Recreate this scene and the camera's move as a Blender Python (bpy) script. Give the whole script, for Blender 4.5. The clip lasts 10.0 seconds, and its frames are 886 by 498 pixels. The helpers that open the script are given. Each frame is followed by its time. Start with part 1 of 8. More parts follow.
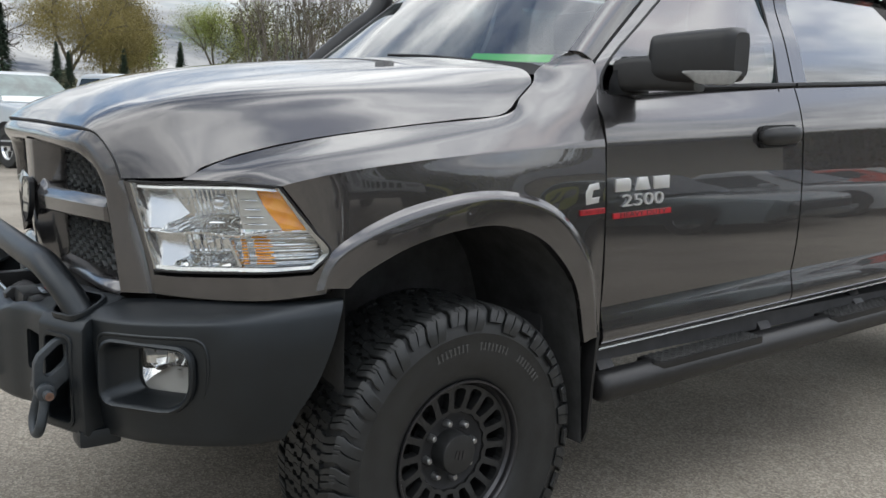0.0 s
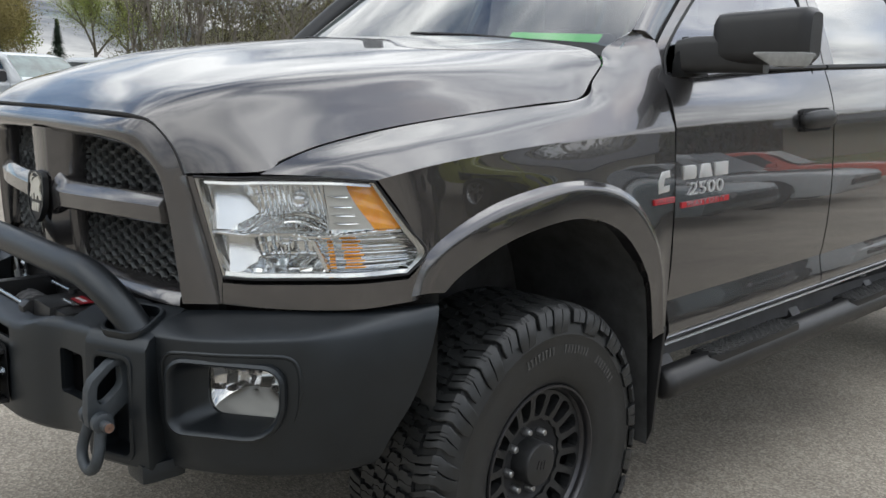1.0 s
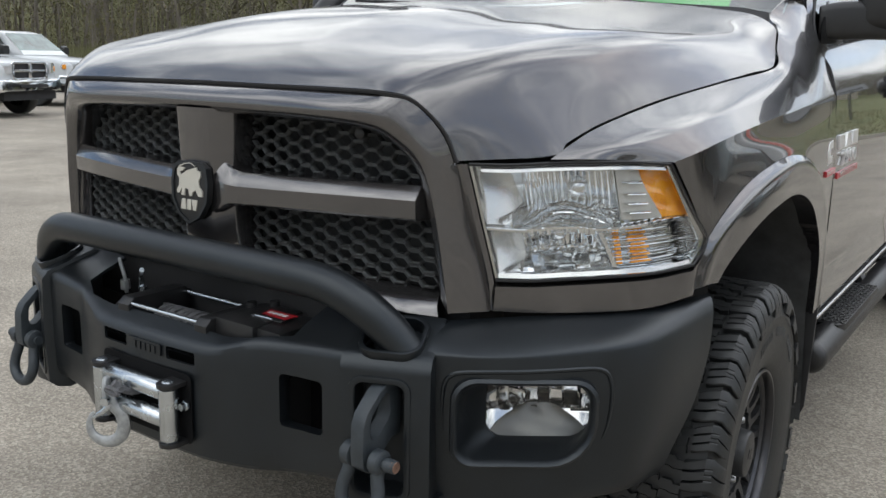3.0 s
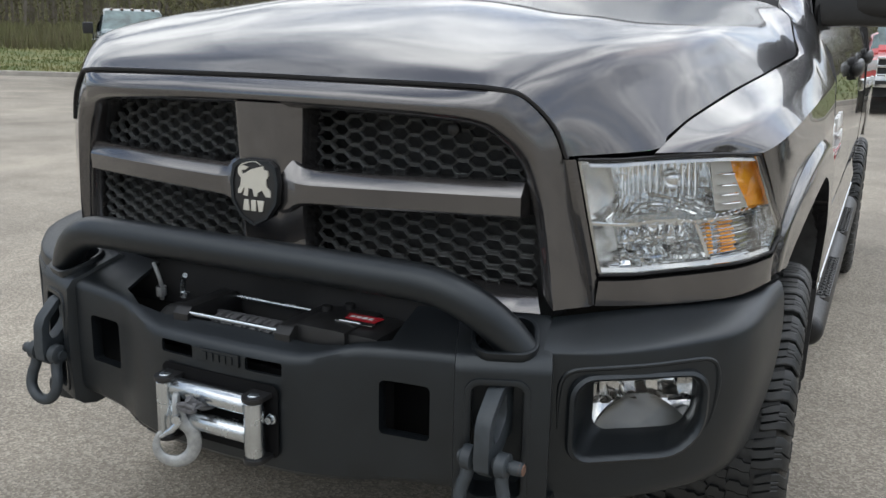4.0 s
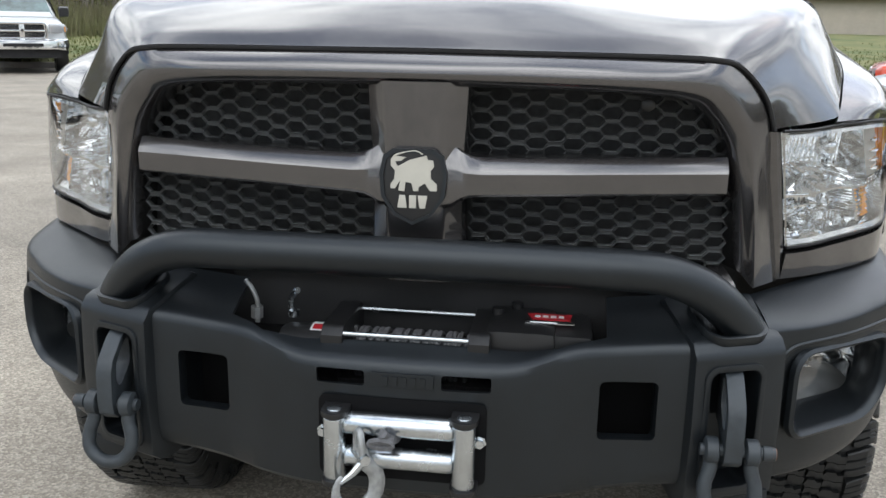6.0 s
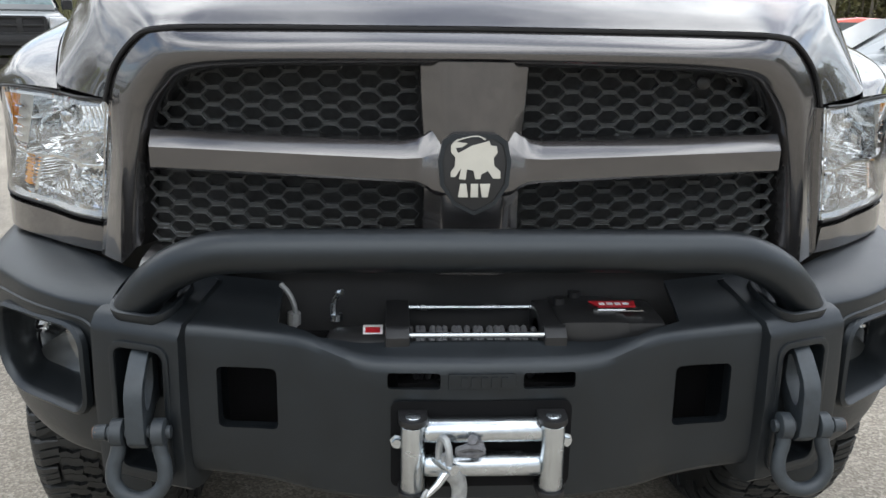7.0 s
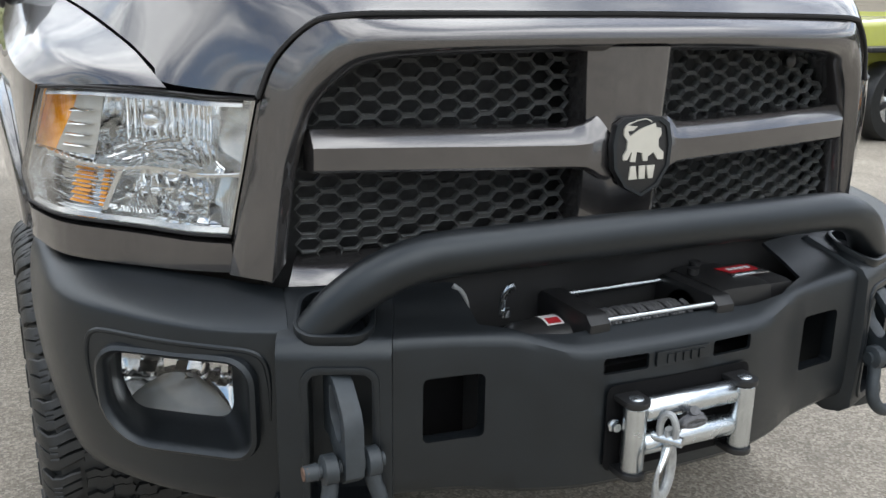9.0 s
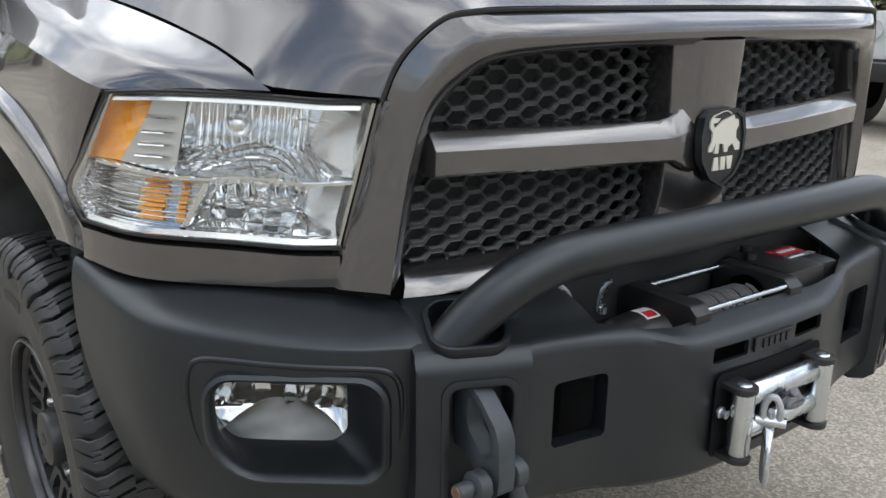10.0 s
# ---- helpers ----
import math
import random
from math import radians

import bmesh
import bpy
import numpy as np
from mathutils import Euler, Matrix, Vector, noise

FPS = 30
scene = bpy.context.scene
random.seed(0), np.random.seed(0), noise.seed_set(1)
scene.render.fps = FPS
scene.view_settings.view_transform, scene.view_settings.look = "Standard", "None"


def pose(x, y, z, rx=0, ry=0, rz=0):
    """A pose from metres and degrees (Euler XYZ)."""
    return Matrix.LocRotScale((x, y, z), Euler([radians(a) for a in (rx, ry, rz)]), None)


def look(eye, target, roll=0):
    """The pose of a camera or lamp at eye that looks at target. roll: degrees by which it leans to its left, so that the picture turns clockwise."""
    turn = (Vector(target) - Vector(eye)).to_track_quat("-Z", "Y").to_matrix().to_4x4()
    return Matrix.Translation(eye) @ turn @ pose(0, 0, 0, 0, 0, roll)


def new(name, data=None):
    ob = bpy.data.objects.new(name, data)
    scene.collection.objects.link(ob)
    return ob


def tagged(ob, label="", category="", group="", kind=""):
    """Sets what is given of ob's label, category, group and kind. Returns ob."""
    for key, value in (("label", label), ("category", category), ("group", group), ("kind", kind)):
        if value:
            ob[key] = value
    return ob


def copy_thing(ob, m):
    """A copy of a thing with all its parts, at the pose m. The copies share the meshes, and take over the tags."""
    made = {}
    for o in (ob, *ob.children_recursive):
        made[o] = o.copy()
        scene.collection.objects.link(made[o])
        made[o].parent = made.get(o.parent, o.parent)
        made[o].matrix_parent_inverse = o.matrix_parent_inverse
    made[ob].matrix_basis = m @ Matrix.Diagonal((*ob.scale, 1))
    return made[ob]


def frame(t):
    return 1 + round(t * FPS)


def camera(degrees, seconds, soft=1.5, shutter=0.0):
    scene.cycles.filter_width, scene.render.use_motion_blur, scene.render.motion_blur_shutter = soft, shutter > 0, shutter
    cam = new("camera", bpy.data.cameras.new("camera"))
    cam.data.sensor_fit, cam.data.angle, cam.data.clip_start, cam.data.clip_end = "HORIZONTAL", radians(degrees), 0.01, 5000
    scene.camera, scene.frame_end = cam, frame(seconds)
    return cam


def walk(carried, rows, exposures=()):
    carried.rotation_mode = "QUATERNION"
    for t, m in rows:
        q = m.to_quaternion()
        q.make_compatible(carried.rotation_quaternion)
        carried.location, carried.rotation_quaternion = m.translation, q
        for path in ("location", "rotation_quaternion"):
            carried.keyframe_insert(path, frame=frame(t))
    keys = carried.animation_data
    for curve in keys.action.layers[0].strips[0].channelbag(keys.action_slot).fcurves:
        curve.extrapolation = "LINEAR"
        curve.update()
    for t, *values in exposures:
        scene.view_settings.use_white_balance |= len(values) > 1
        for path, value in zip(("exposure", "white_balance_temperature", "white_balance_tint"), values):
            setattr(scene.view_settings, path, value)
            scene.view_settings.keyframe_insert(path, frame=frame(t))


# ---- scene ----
cam = camera(53.3, 10.0)
METRES = 4.52
BASE = Matrix(((0.5802, -0.8013, -0.146, 2.8487), (0.81396, 0.57657, 0.07058, -0.46701), (0.02761, -0.15982, 0.98674, 1.38954), (0.0, 0.0, 0.0, 1.0)))
ROWS = [
    (0.0, 0.0, 0.0, 0.0, 0.0, 0.0, -0.0),
    (0.5, -0.0528, 0.0251, 0.0032, -3.33, -0.61, 0.63),
    (1.0, -0.1052, 0.051, 0.01, -6.97, -1.32, 1.11),
    (1.5, -0.1666, 0.0697, 0.0147, -10.17, -1.84, 1.73),
    (2.0, -0.2169, 0.0889, 0.0188, -13.26, -2.44, 2.14),
    (2.5, -0.2542, 0.12, 0.0203, -15.33, -2.97, 2.61),
    (4.0, -0.3798, 0.1917, 0.0425, -27.28, -6.0, 4.47),
    (4.5, -0.4137, 0.2226, 0.0442, -31.37, -6.67, 4.96),
    (5.0, -0.4459, 0.261, 0.0503, -36.8, -7.51, 5.6),
    (5.5, -0.4849, 0.2955, 0.0576, -41.19, -8.34, 6.11),
    (7.0, -0.5468, 0.414, 0.0697, -57.19, -11.16, 7.75),
    (7.5, -0.5674, 0.4553, 0.0773, -61.99, -12.19, 7.85),
    (8.0, -0.5971, 0.4975, 0.0882, -67.48, -13.27, 8.15),
    (8.5, -0.6083, 0.5338, 0.0921, -73.04, -14.61, 8.24),
    (9.0, -0.6068, 0.5812, 0.0975, -78.63, -15.41, 8.57),
    (9.5, -0.6058, 0.6221, 0.1059, -83.72, -16.67, 8.49),
    (10.0, -0.6051, 0.6769, 0.1154, -90.02, -18.12, 8.36),
]
walk(cam, [(t, BASE @ pose(METRES * x, METRES * y, METRES * z, 90 + pitch, roll, yaw)) for t, x, y, z, yaw, pitch, roll in ROWS], [(0.0, 0.05, 6420, 9), (3.0, 0.05, 6400, 9), (4.5, 0.12, 6340, 9), (7.0, 0.53, 6340, 9), (10.0, 0.53, 6380, 9)])

# ---- sky and sun: a bright sky with broken cloud ----
SUN_ELEVATION, SUN_AZIMUTH = 47.0, 42.0
world = bpy.data.worlds.new("sky")
scene.world = world
world.use_nodes = True
wt = world.node_tree
wt.nodes.clear()


def wnode(kind, **values):
    n = wt.nodes.new(kind)
    for k, v in values.items():
        n.inputs[k].default_value = v
    return n


w_out = wnode("ShaderNodeOutputWorld")
w_sky = wnode("ShaderNodeTexSky")
w_sky.sky_type, w_sky.sun_disc = "NISHITA", False
w_sky.sun_elevation, w_sky.sun_rotation = radians(SUN_ELEVATION), radians(SUN_AZIMUTH)
w_clear = wnode("ShaderNodeBackground", Strength=0.15)
w_cloud = wnode("ShaderNodeBackground", Strength=1.8)
w_co = wnode("ShaderNodeTexCoord")


def wlink(*pairs):
    for a, b in pairs:
        wt.links.new(a, b)


def wmath(op, a, b=None):
    n = wt.nodes.new("ShaderNodeMath")
    n.operation = op
    for socket, v in zip(n.inputs, (a, b)):
        if isinstance(v, (int, float)):
            socket.default_value = v
        elif v is not None:
            wt.links.new(v, socket)
    return n.outputs[0]


# the cloud deck is flat: it draws together into streaks towards the horizon
w_sep, w_flat = wnode("ShaderNodeSeparateXYZ"), wnode("ShaderNodeCombineXYZ")
wlink((w_co.outputs["Generated"], w_sep.inputs[0]))
w_high = wmath("ADD", wmath("MAXIMUM", w_sep.outputs[2], 0.0), 0.22)
wlink((wmath("DIVIDE", w_sep.outputs[0], w_high), w_flat.inputs[0]), (wmath("DIVIDE", w_sep.outputs[1], w_high), w_flat.inputs[1]))
w_map = wnode("ShaderNodeMapping", Scale=(1.0, 0.62, 1.0), Location=(0.55, 0.3, 0.1), Rotation=(0, 0, radians(24)))
w_n1 = wnode("ShaderNodeTexNoise", Scale=1.3, Detail=8.0, Roughness=0.55, Distortion=0.25)
w_n2 = wnode("ShaderNodeTexNoise", Scale=2.7, Detail=9.0, Roughness=0.58, Distortion=0.35)
w_r1 = wt.nodes.new("ShaderNodeValToRGB")
w_r1.color_ramp.elements[0].position, w_r1.color_ramp.elements[1].position = 0.37, 0.50
w_r2 = wt.nodes.new("ShaderNodeValToRGB")
w_r2.color_ramp.elements[0].position, w_r2.color_ramp.elements[1].position = 0.37, 0.63
w_r2.color_ramp.elements[0].color = (0.28, 0.32, 0.40, 1)
w_r2.color_ramp.elements[1].color = (1.50, 1.51, 1.50, 1)
w_mix = wt.nodes.new("ShaderNodeMixShader")
# the veiled sun brightens the cloud round it
SUN_WAY = (math.sin(radians(SUN_AZIMUTH)) * math.cos(radians(SUN_ELEVATION)), math.cos(radians(SUN_AZIMUTH)) * math.cos(radians(SUN_ELEVATION)), math.sin(radians(SUN_ELEVATION)))
w_dot = wt.nodes.new("ShaderNodeVectorMath")
w_dot.operation, w_dot.inputs[1].default_value = "DOT_PRODUCT", SUN_WAY
wlink((w_co.outputs["Generated"], w_dot.inputs[0]))
w_glow = wmath("POWER", wmath("MAXIMUM", w_dot.outputs["Value"], 0.0), 5.0)
w_rise = wmath("ADD", wmath("MULTIPLY", wmath("MINIMUM", wmath("MAXIMUM", w_sep.outputs[2], 0.0), 0.75), 1.80), 0.47)
wlink((wmath("ADD", wmath("MULTIPLY", w_glow, 0.70), w_rise), w_cloud.inputs["Strength"]),
      (w_flat.outputs[0], w_map.inputs["Vector"]), (w_map.outputs[0], w_n1.inputs["Vector"]), (w_map.outputs[0], w_n2.inputs["Vector"]),
      (w_n1.outputs["Fac"], w_r1.inputs["Fac"]), (w_n2.outputs["Fac"], w_r2.inputs["Fac"]), (w_sky.outputs[0], w_clear.inputs["Color"]),
      (w_r2.outputs[0], w_cloud.inputs["Color"]), (w_r1.outputs[0], w_mix.inputs[0]), (w_clear.outputs[0], w_mix.inputs[1]),
      (w_cloud.outputs[0], w_mix.inputs[2]), (w_mix.outputs[0], w_out.inputs["Surface"]))

sun = new("sun", bpy.data.lights.new("sun", "SUN"))
sun.data.energy, sun.data.angle, sun.data.color = 0.7, radians(140), (1.0, 0.985, 0.96)
sun.matrix_world = look(Vector(SUN_WAY) * 50, (0, 0, 0))

# ---- materials ----
def material(name, base, rough=0.5, metal=0.0, coat=0.0, vary=0.0, scale=30.0, bump=0.0, bump_scale=300.0, rough_vary=0.0, second=None, spec=0.5, flake=0.0):
    m = bpy.data.materials.new(name)
    m.use_nodes = True
    t = m.node_tree
    p = t.nodes["Principled BSDF"]
    p.inputs["Base Color"].default_value = (*base, 1)
    p.inputs["Roughness"].default_value, p.inputs["Metallic"].default_value = rough, metal
    p.inputs["Coat Weight"].default_value, p.inputs["Coat Roughness"].default_value = coat, 0.015
    p.inputs["Specular IOR Level"].default_value = spec
    if vary or bump or rough_vary or second or flake:
        co = t.nodes.new("ShaderNodeTexCoord")
    if vary or second or rough_vary:
        n = t.nodes.new("ShaderNodeTexNoise")
        n.inputs["Scale"].default_value, n.inputs["Detail"].default_value, n.inputs["Roughness"].default_value = scale, 8, 0.62
        t.links.new(co.outputs["Object"], n.inputs["Vector"])
        r = t.nodes.new("ShaderNodeValToRGB")
        r.color_ramp.elements[0].position, r.color_ramp.elements[1].position = 0.32, 0.68
        lo, hi = [tuple(min(1, c * k) for c in base) for k in (1 - vary, 1 + vary)]
        r.color_ramp.elements[0].color, r.color_ramp.elements[1].color = (*lo, 1), (*(second or hi), 1)
        t.links.new(n.outputs["Fac"], r.inputs["Fac"])
        t.links.new(r.outputs[0], p.inputs["Base Color"])
        if rough_vary:
            q = t.nodes.new("ShaderNodeMapRange")
            q.inputs["To Min"].default_value, q.inputs["To Max"].default_value = rough - rough_vary, rough + rough_vary
            t.links.new(n.outputs["Fac"], q.inputs["Value"])
            t.links.new(q.outputs[0], p.inputs["Roughness"])
    if bump:
        n = t.nodes.new("ShaderNodeTexNoise")
        n.inputs["Scale"].default_value, n.inputs["Detail"].default_value = bump_scale, 3
        t.links.new(co.outputs["Object"], n.inputs["Vector"])
        b = t.nodes.new("ShaderNodeBump")
        b.inputs["Strength"].default_value, b.inputs["Distance"].default_value = bump, 0.002
        t.links.new(n.outputs["Fac"], b.inputs["Height"])
        t.links.new(b.outputs[0], p.inputs["Normal"])
    if flake:
        v = t.nodes.new("ShaderNodeTexVoronoi")
        v.inputs["Scale"].default_value = 1800
        t.links.new(co.outputs["Object"], v.inputs["Vector"])
        b = t.nodes.new("ShaderNodeBump")
        b.inputs["Strength"].default_value, b.inputs["Distance"].default_value = flake, 0.0004
        t.links.new(v.outputs["Distance"], b.inputs["Height"])
        t.links.new(b.outputs[0], p.inputs["Normal"])
    return m


def glass(name, tint=(1, 1, 1), ior=1.45, rough=0.0):
    """A thin clear pane: what lies behind shows through, the surface mirrors by Fresnel."""
    m = bpy.data.materials.new(name)
    m.use_nodes = True
    t = m.node_tree
    t.nodes.clear()
    out, mix = t.nodes.new("ShaderNodeOutputMaterial"), t.nodes.new("ShaderNodeMixShader")
    tr, gl, lw = t.nodes.new("ShaderNodeBsdfTransparent"), t.nodes.new("ShaderNodeBsdfGlossy"), t.nodes.new("ShaderNodeLayerWeight")
    tr.inputs[0].default_value = (*tint, 1)
    gl.inputs["Roughness"].default_value = rough
    lw.inputs["Blend"].default_value = 0.5
    power, scale_ = t.nodes.new("ShaderNodeMath"), t.nodes.new("ShaderNodeMath")
    power.operation, scale_.operation = "POWER", "MULTIPLY_ADD"
    f0 = ((ior - 1) / (ior + 1)) ** 2 * 2
    power.inputs[1].default_value = 2.6
    scale_.inputs[1].default_value, scale_.inputs[2].default_value = 1 - f0, f0
    t.links.new(lw.outputs["Facing"], power.inputs[0])
    t.links.new(power.outputs[0], scale_.inputs[0])
    t.links.new(scale_.outputs[0], mix.inputs[0])
    t.links.new(tr.outputs[0], mix.inputs[1])
    t.links.new(gl.outputs[0], mix.inputs[2])
    t.links.new(mix.outputs[0], out.inputs[0])
    return m


PAINT = material("granite_metallic_paint", (0.089, 0.0855, 0.087), 0.25, 0.82, 1.0, 0.06, 3.0, flake=0.05)
PAINT.node_tree.nodes["Principled BSDF"].inputs["Coat IOR"].default_value = 1.74
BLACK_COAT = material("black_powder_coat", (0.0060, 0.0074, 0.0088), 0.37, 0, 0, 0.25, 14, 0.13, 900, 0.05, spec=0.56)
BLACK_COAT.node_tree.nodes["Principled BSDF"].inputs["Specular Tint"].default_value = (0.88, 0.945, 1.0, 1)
BLACK_PLASTIC = material("black_plastic", (0.012, 0.012, 0.0125), 0.40, 0, 0, 0.2, 20, 0.15, 700, 0.05)
# one black plastic in two tones: dark plate, rims lightened as painted highlights
GRILLE_DARK = material("dull_black_grille_plastic", (0.050, 0.052, 0.052), 0.5, 0, 0, 0.2, 20, 0.1, 700, 0.05, spec=0.25)
GRILLE_GLINT = material("grille_plastic_rim_glint", (0.13, 0.136, 0.138), 0.26, 0, 0, 0.2, 20, 0.1, 700, 0.05, spec=0.5)
RADIATOR = material("dark_radiator_fins", (0.034, 0.036, 0.038), 0.6, 0.2, 0, 0.3, 60)
MATT_BLACK = material("matt_black", (0.018, 0.018, 0.019), 0.85, 0, 0, 0.2, 9)
LINER = material("dusty_liner_plastic", (0.045, 0.046, 0.046), 0.8, 0, 0, 0.4, 12, 0.3, 200)
SEAL = material("rubber_seal", (0.008, 0.008, 0.009), 0.55)
CHROME = material("chrome", (0.83, 0.84, 0.85), 0.07, 1.0, 0, 0.03, 12, rough_vary=0.03)
REFLECTOR = material("reflector_chrome", (0.76, 0.77, 0.775), 0.055, 1.0, 0, 0.03, 40)
BEZEL = material("dull_bezel_chrome", (0.52, 0.52, 0.51), 0.2, 1.0, 0, 0.05, 14)
FROSTED = material("frosted_lamp_panel", (0.50, 0.49, 0.46), 0.34, 0.35, 0, 0.05, 30)
PANEL_CHROME = material("frosted_reflector_panel", (0.84, 0.83, 0.81), 0.2, 1.0, 0, 0.03, 12)
LUG = material("bright_lug_nut_steel", (0.36, 0.365, 0.37), 0.32, 0.9, 0, 0.15, 60)
BADGE = material("brushed_badge_chrome", (0.86, 0.86, 0.86), 0.30, 0.85, 0, 0.04, 12)
SATIN = material("satin_chrome", (0.72, 0.73, 0.74), 0.24, 1.0, 0, 0.04, 12)
ZINC = material("zinc_plated_steel", (0.60, 0.64, 0.67), 0.26, 1.0, 0, 0.08, 30, rough_vary=0.06)
CAST = material("grey_galvanised_cast_steel", (0.36, 0.37, 0.37), 0.5, 0.55, 0, 0.22, 60, 0.3, 500, 0.1)
SHACKLE = material("dark_grey_powder_steel", (0.034, 0.041, 0.047), 0.48, 0.1, 0, 0.25, 30, 0.2, 600, 0.06)
RUST = material("rusty_pin_end", (0.15, 0.085, 0.058), 0.7, 0.2, 0, 0.45, 80, 0.3, 300)
RUBBER = material("tyre_rubber", (0.0125, 0.0135, 0.0138), 0.46, 0, 0, 0.35, 24, 0.25, 600, 0.08)
RIM = material("dark_satin_alloy", (0.034, 0.035, 0.036), 0.38, 0.5, 0, 0.15, 30, 0.1, 500, 0.06)
RIM_LIP = material("machined_dark_lip", (0.062, 0.062, 0.066), 0.3, 0.8, 0, 0.15, 40)
AMBER = material("amber_plastic", (0.80, 0.26, 0.008), 0.14, 0, 0.8, 0.06, 26, second=(0.92, 0.40, 0.03))
RED = material("red_label", (0.42, 0.016, 0.024), 0.35, 0, 0.3, 0.08, 50)
WHITE_MARK = material("white_marking", (0.72, 0.72, 0.72), 0.4, 0, 0, 0.04, 50)
EMBLEM_WHITE = material("ivory_enamel", (0.50, 0.48, 0.42), 0.3, 0, 0.3, 0.04, 40)
GREEN = material("fluorescent_green_paper", (0.10, 0.72, 0.09), 0.6, 0, 0, 0.05, 20)
CLEAR = glass("clear_polycarbonate", (0.97, 0.98, 0.98), 1.42)
WINDOW = glass("tinted_window_glass", (0.50, 0.56, 0.55), 2.0)
SCREEN = glass("windscreen_glass", (0.62, 0.74, 0.71), 1.68)
DARK_GLASS = material("dark_car_glass", (0.018, 0.027, 0.028), 0.04, 0, 0, 0.4, 2, spec=0.4)
ROPE = material("grey_winch_rope", (0.10, 0.10, 0.105), 0.7, 0, 0, 0.3, 120, 0.5, 400)
CABIN = material("dark_cabin_trim", (0.05, 0.05, 0.052), 0.8, 0, 0, 0.2, 12)
SEAT = material("grey_seat_cloth", (0.09, 0.09, 0.095), 0.9, 0, 0, 0.2, 40)
SIGNAL = material("clear_signal_lens", (0.24, 0.24, 0.23), 0.2, 0, 0.6, 0.12, 80)
TREAD = material("worn_rubber_tread", (0.06, 0.06, 0.059), 0.55, 0, 0, 0.25, 40)
TYRE_MARK = material("tyre_marking", (0.06, 0.06, 0.058), 0.6, 0, 0, 0.2, 60)
# near-black that stands in for the shade inside openings
VOID = material("recess_shade_black", (0.005, 0.005, 0.0055), 0.8, spec=0.15)
FOG_FLOOR = material("hazy_fog_reflector_floor", (0.14, 0.14, 0.135), 0.33, 0.8, 0, 0.2, 14)
FOG_CHROME = material("dull_fog_reflector", (0.70, 0.70, 0.70), 0.08, 1.0, 0, 0.1, 40)

# ---- mesh tools ----
def spline(points, n, closed=False):
    """n points along a Catmull-Rom curve through the given ones."""
    p = [Vector(q) for q in points]
    if closed:
        p = [p[-1], *p, p[0], p[1]]
    else:
        p = [2 * p[0] - p[1], *p, 2 * p[-1] - p[-2]]
    spans, out = len(p) - 3, []
    for i in range(n):
        u = i / n * spans if closed else i / (n - 1) * spans
        k = min(int(u), spans - 1)
        f = u - k
        a, b, c, d = p[k:k + 4]
        out.append(0.5 * ((2 * b) + (c - a) * f + (2 * a - 5 * b + 4 * c - d) * f * f + (3 * b - a - 3 * c + d) * f ** 3))
    return out


def grid_mesh(bm, rows, closed_u=False, closed_v=False, flip=False):
    v = [[bm.verts.new(p) for p in r] for r in rows]
    nr, nc = len(v), len(v[0])
    for i in range(nr if closed_v else nr - 1):
        for j in range(nc if closed_u else nc - 1):
            q = [v[i][j], v[i][(j + 1) % nc], v[(i + 1) % nr][(j + 1) % nc], v[(i + 1) % nr][j]]
            if flip:
                q.reverse()
            try:
                bm.faces.new(q)
            except ValueError:
                pass
    return v


def loft(rails, nu, nv, across=None):
    """Rows of points of a surface through the rails (nu along each, nv across them)."""
    along = [spline(r, nu) for r in rails]
    cols = [spline([a[i] for a in along], nv) for i in range(nu)]
    return cols


def part(name, bm, mat, parent=None, label="", sharp=38, bevel=0.0, solid=0.0, shell=0.0, smooth=True):
    """Links a bmesh as one mesh object under its thing or part."""
    if bevel:
        eds = [e for e in bm.edges if len(e.link_faces) == 2 and e.calc_face_angle(0) > radians(30)]
        bmesh.ops.bevel(bm, geom=eds, offset=bevel, segments=2, profile=0.7, affect="EDGES", clamp_overlap=True)
    bmesh.ops.remove_doubles(bm, verts=bm.verts[:], dist=0.00002)
    bm.normal_update()
    if solid:
        # turn the open edges inwards, so that the panel shows its thickness
        rim = [e for e in bm.edges if len(e.link_faces) == 1]
        old = {v: v.normal.copy() for e in rim for v in e.verts}
        got = bmesh.ops.extrude_edge_only(bm, edges=rim)["geom"]
        heart = Vector((0, 1.8, 0.9))
        for v in [g for g in got if isinstance(g, bmesh.types.BMVert)]:
            near = min(old, key=lambda o: (o.co - v.co).length_squared)
            n = old[near]
            v.co -= n * (abs(solid) if n.dot(v.co - heart) > 0 else -abs(solid))
        bm.normal_update()
    me = bpy.data.meshes.new(name)
    bm.to_mesh(me)
    bm.free()
    me.materials.append(mat)
    if smooth:
        me.shade_smooth()
        me.set_sharp_from_angle(angle=radians(sharp))
    ob = new(name, me)
    if parent:
        ob.parent = parent
    if label:
        tagged(ob, label)
    if shell:
        s = ob.modifiers.new("thickness", "SOLIDIFY")
        s.thickness, s.offset = shell, -1
    return ob


def thing(name, label, category, m=Matrix(), group="", kind=""):
    ob = new(name)
    ob.matrix_basis = m
    return tagged(ob, label, category, group, kind)


def box(bm, lo, hi, m=None):
    r = bmesh.ops.create_cube(bm, size=1.0)
    s = Matrix.LocRotScale([(a + b) / 2 for a, b in zip(lo, hi)], None, [b - a for a, b in zip(lo, hi)])
    bmesh.ops.transform(bm, matrix=(m @ s) if m else s, verts=r["verts"])
    return r["verts"]


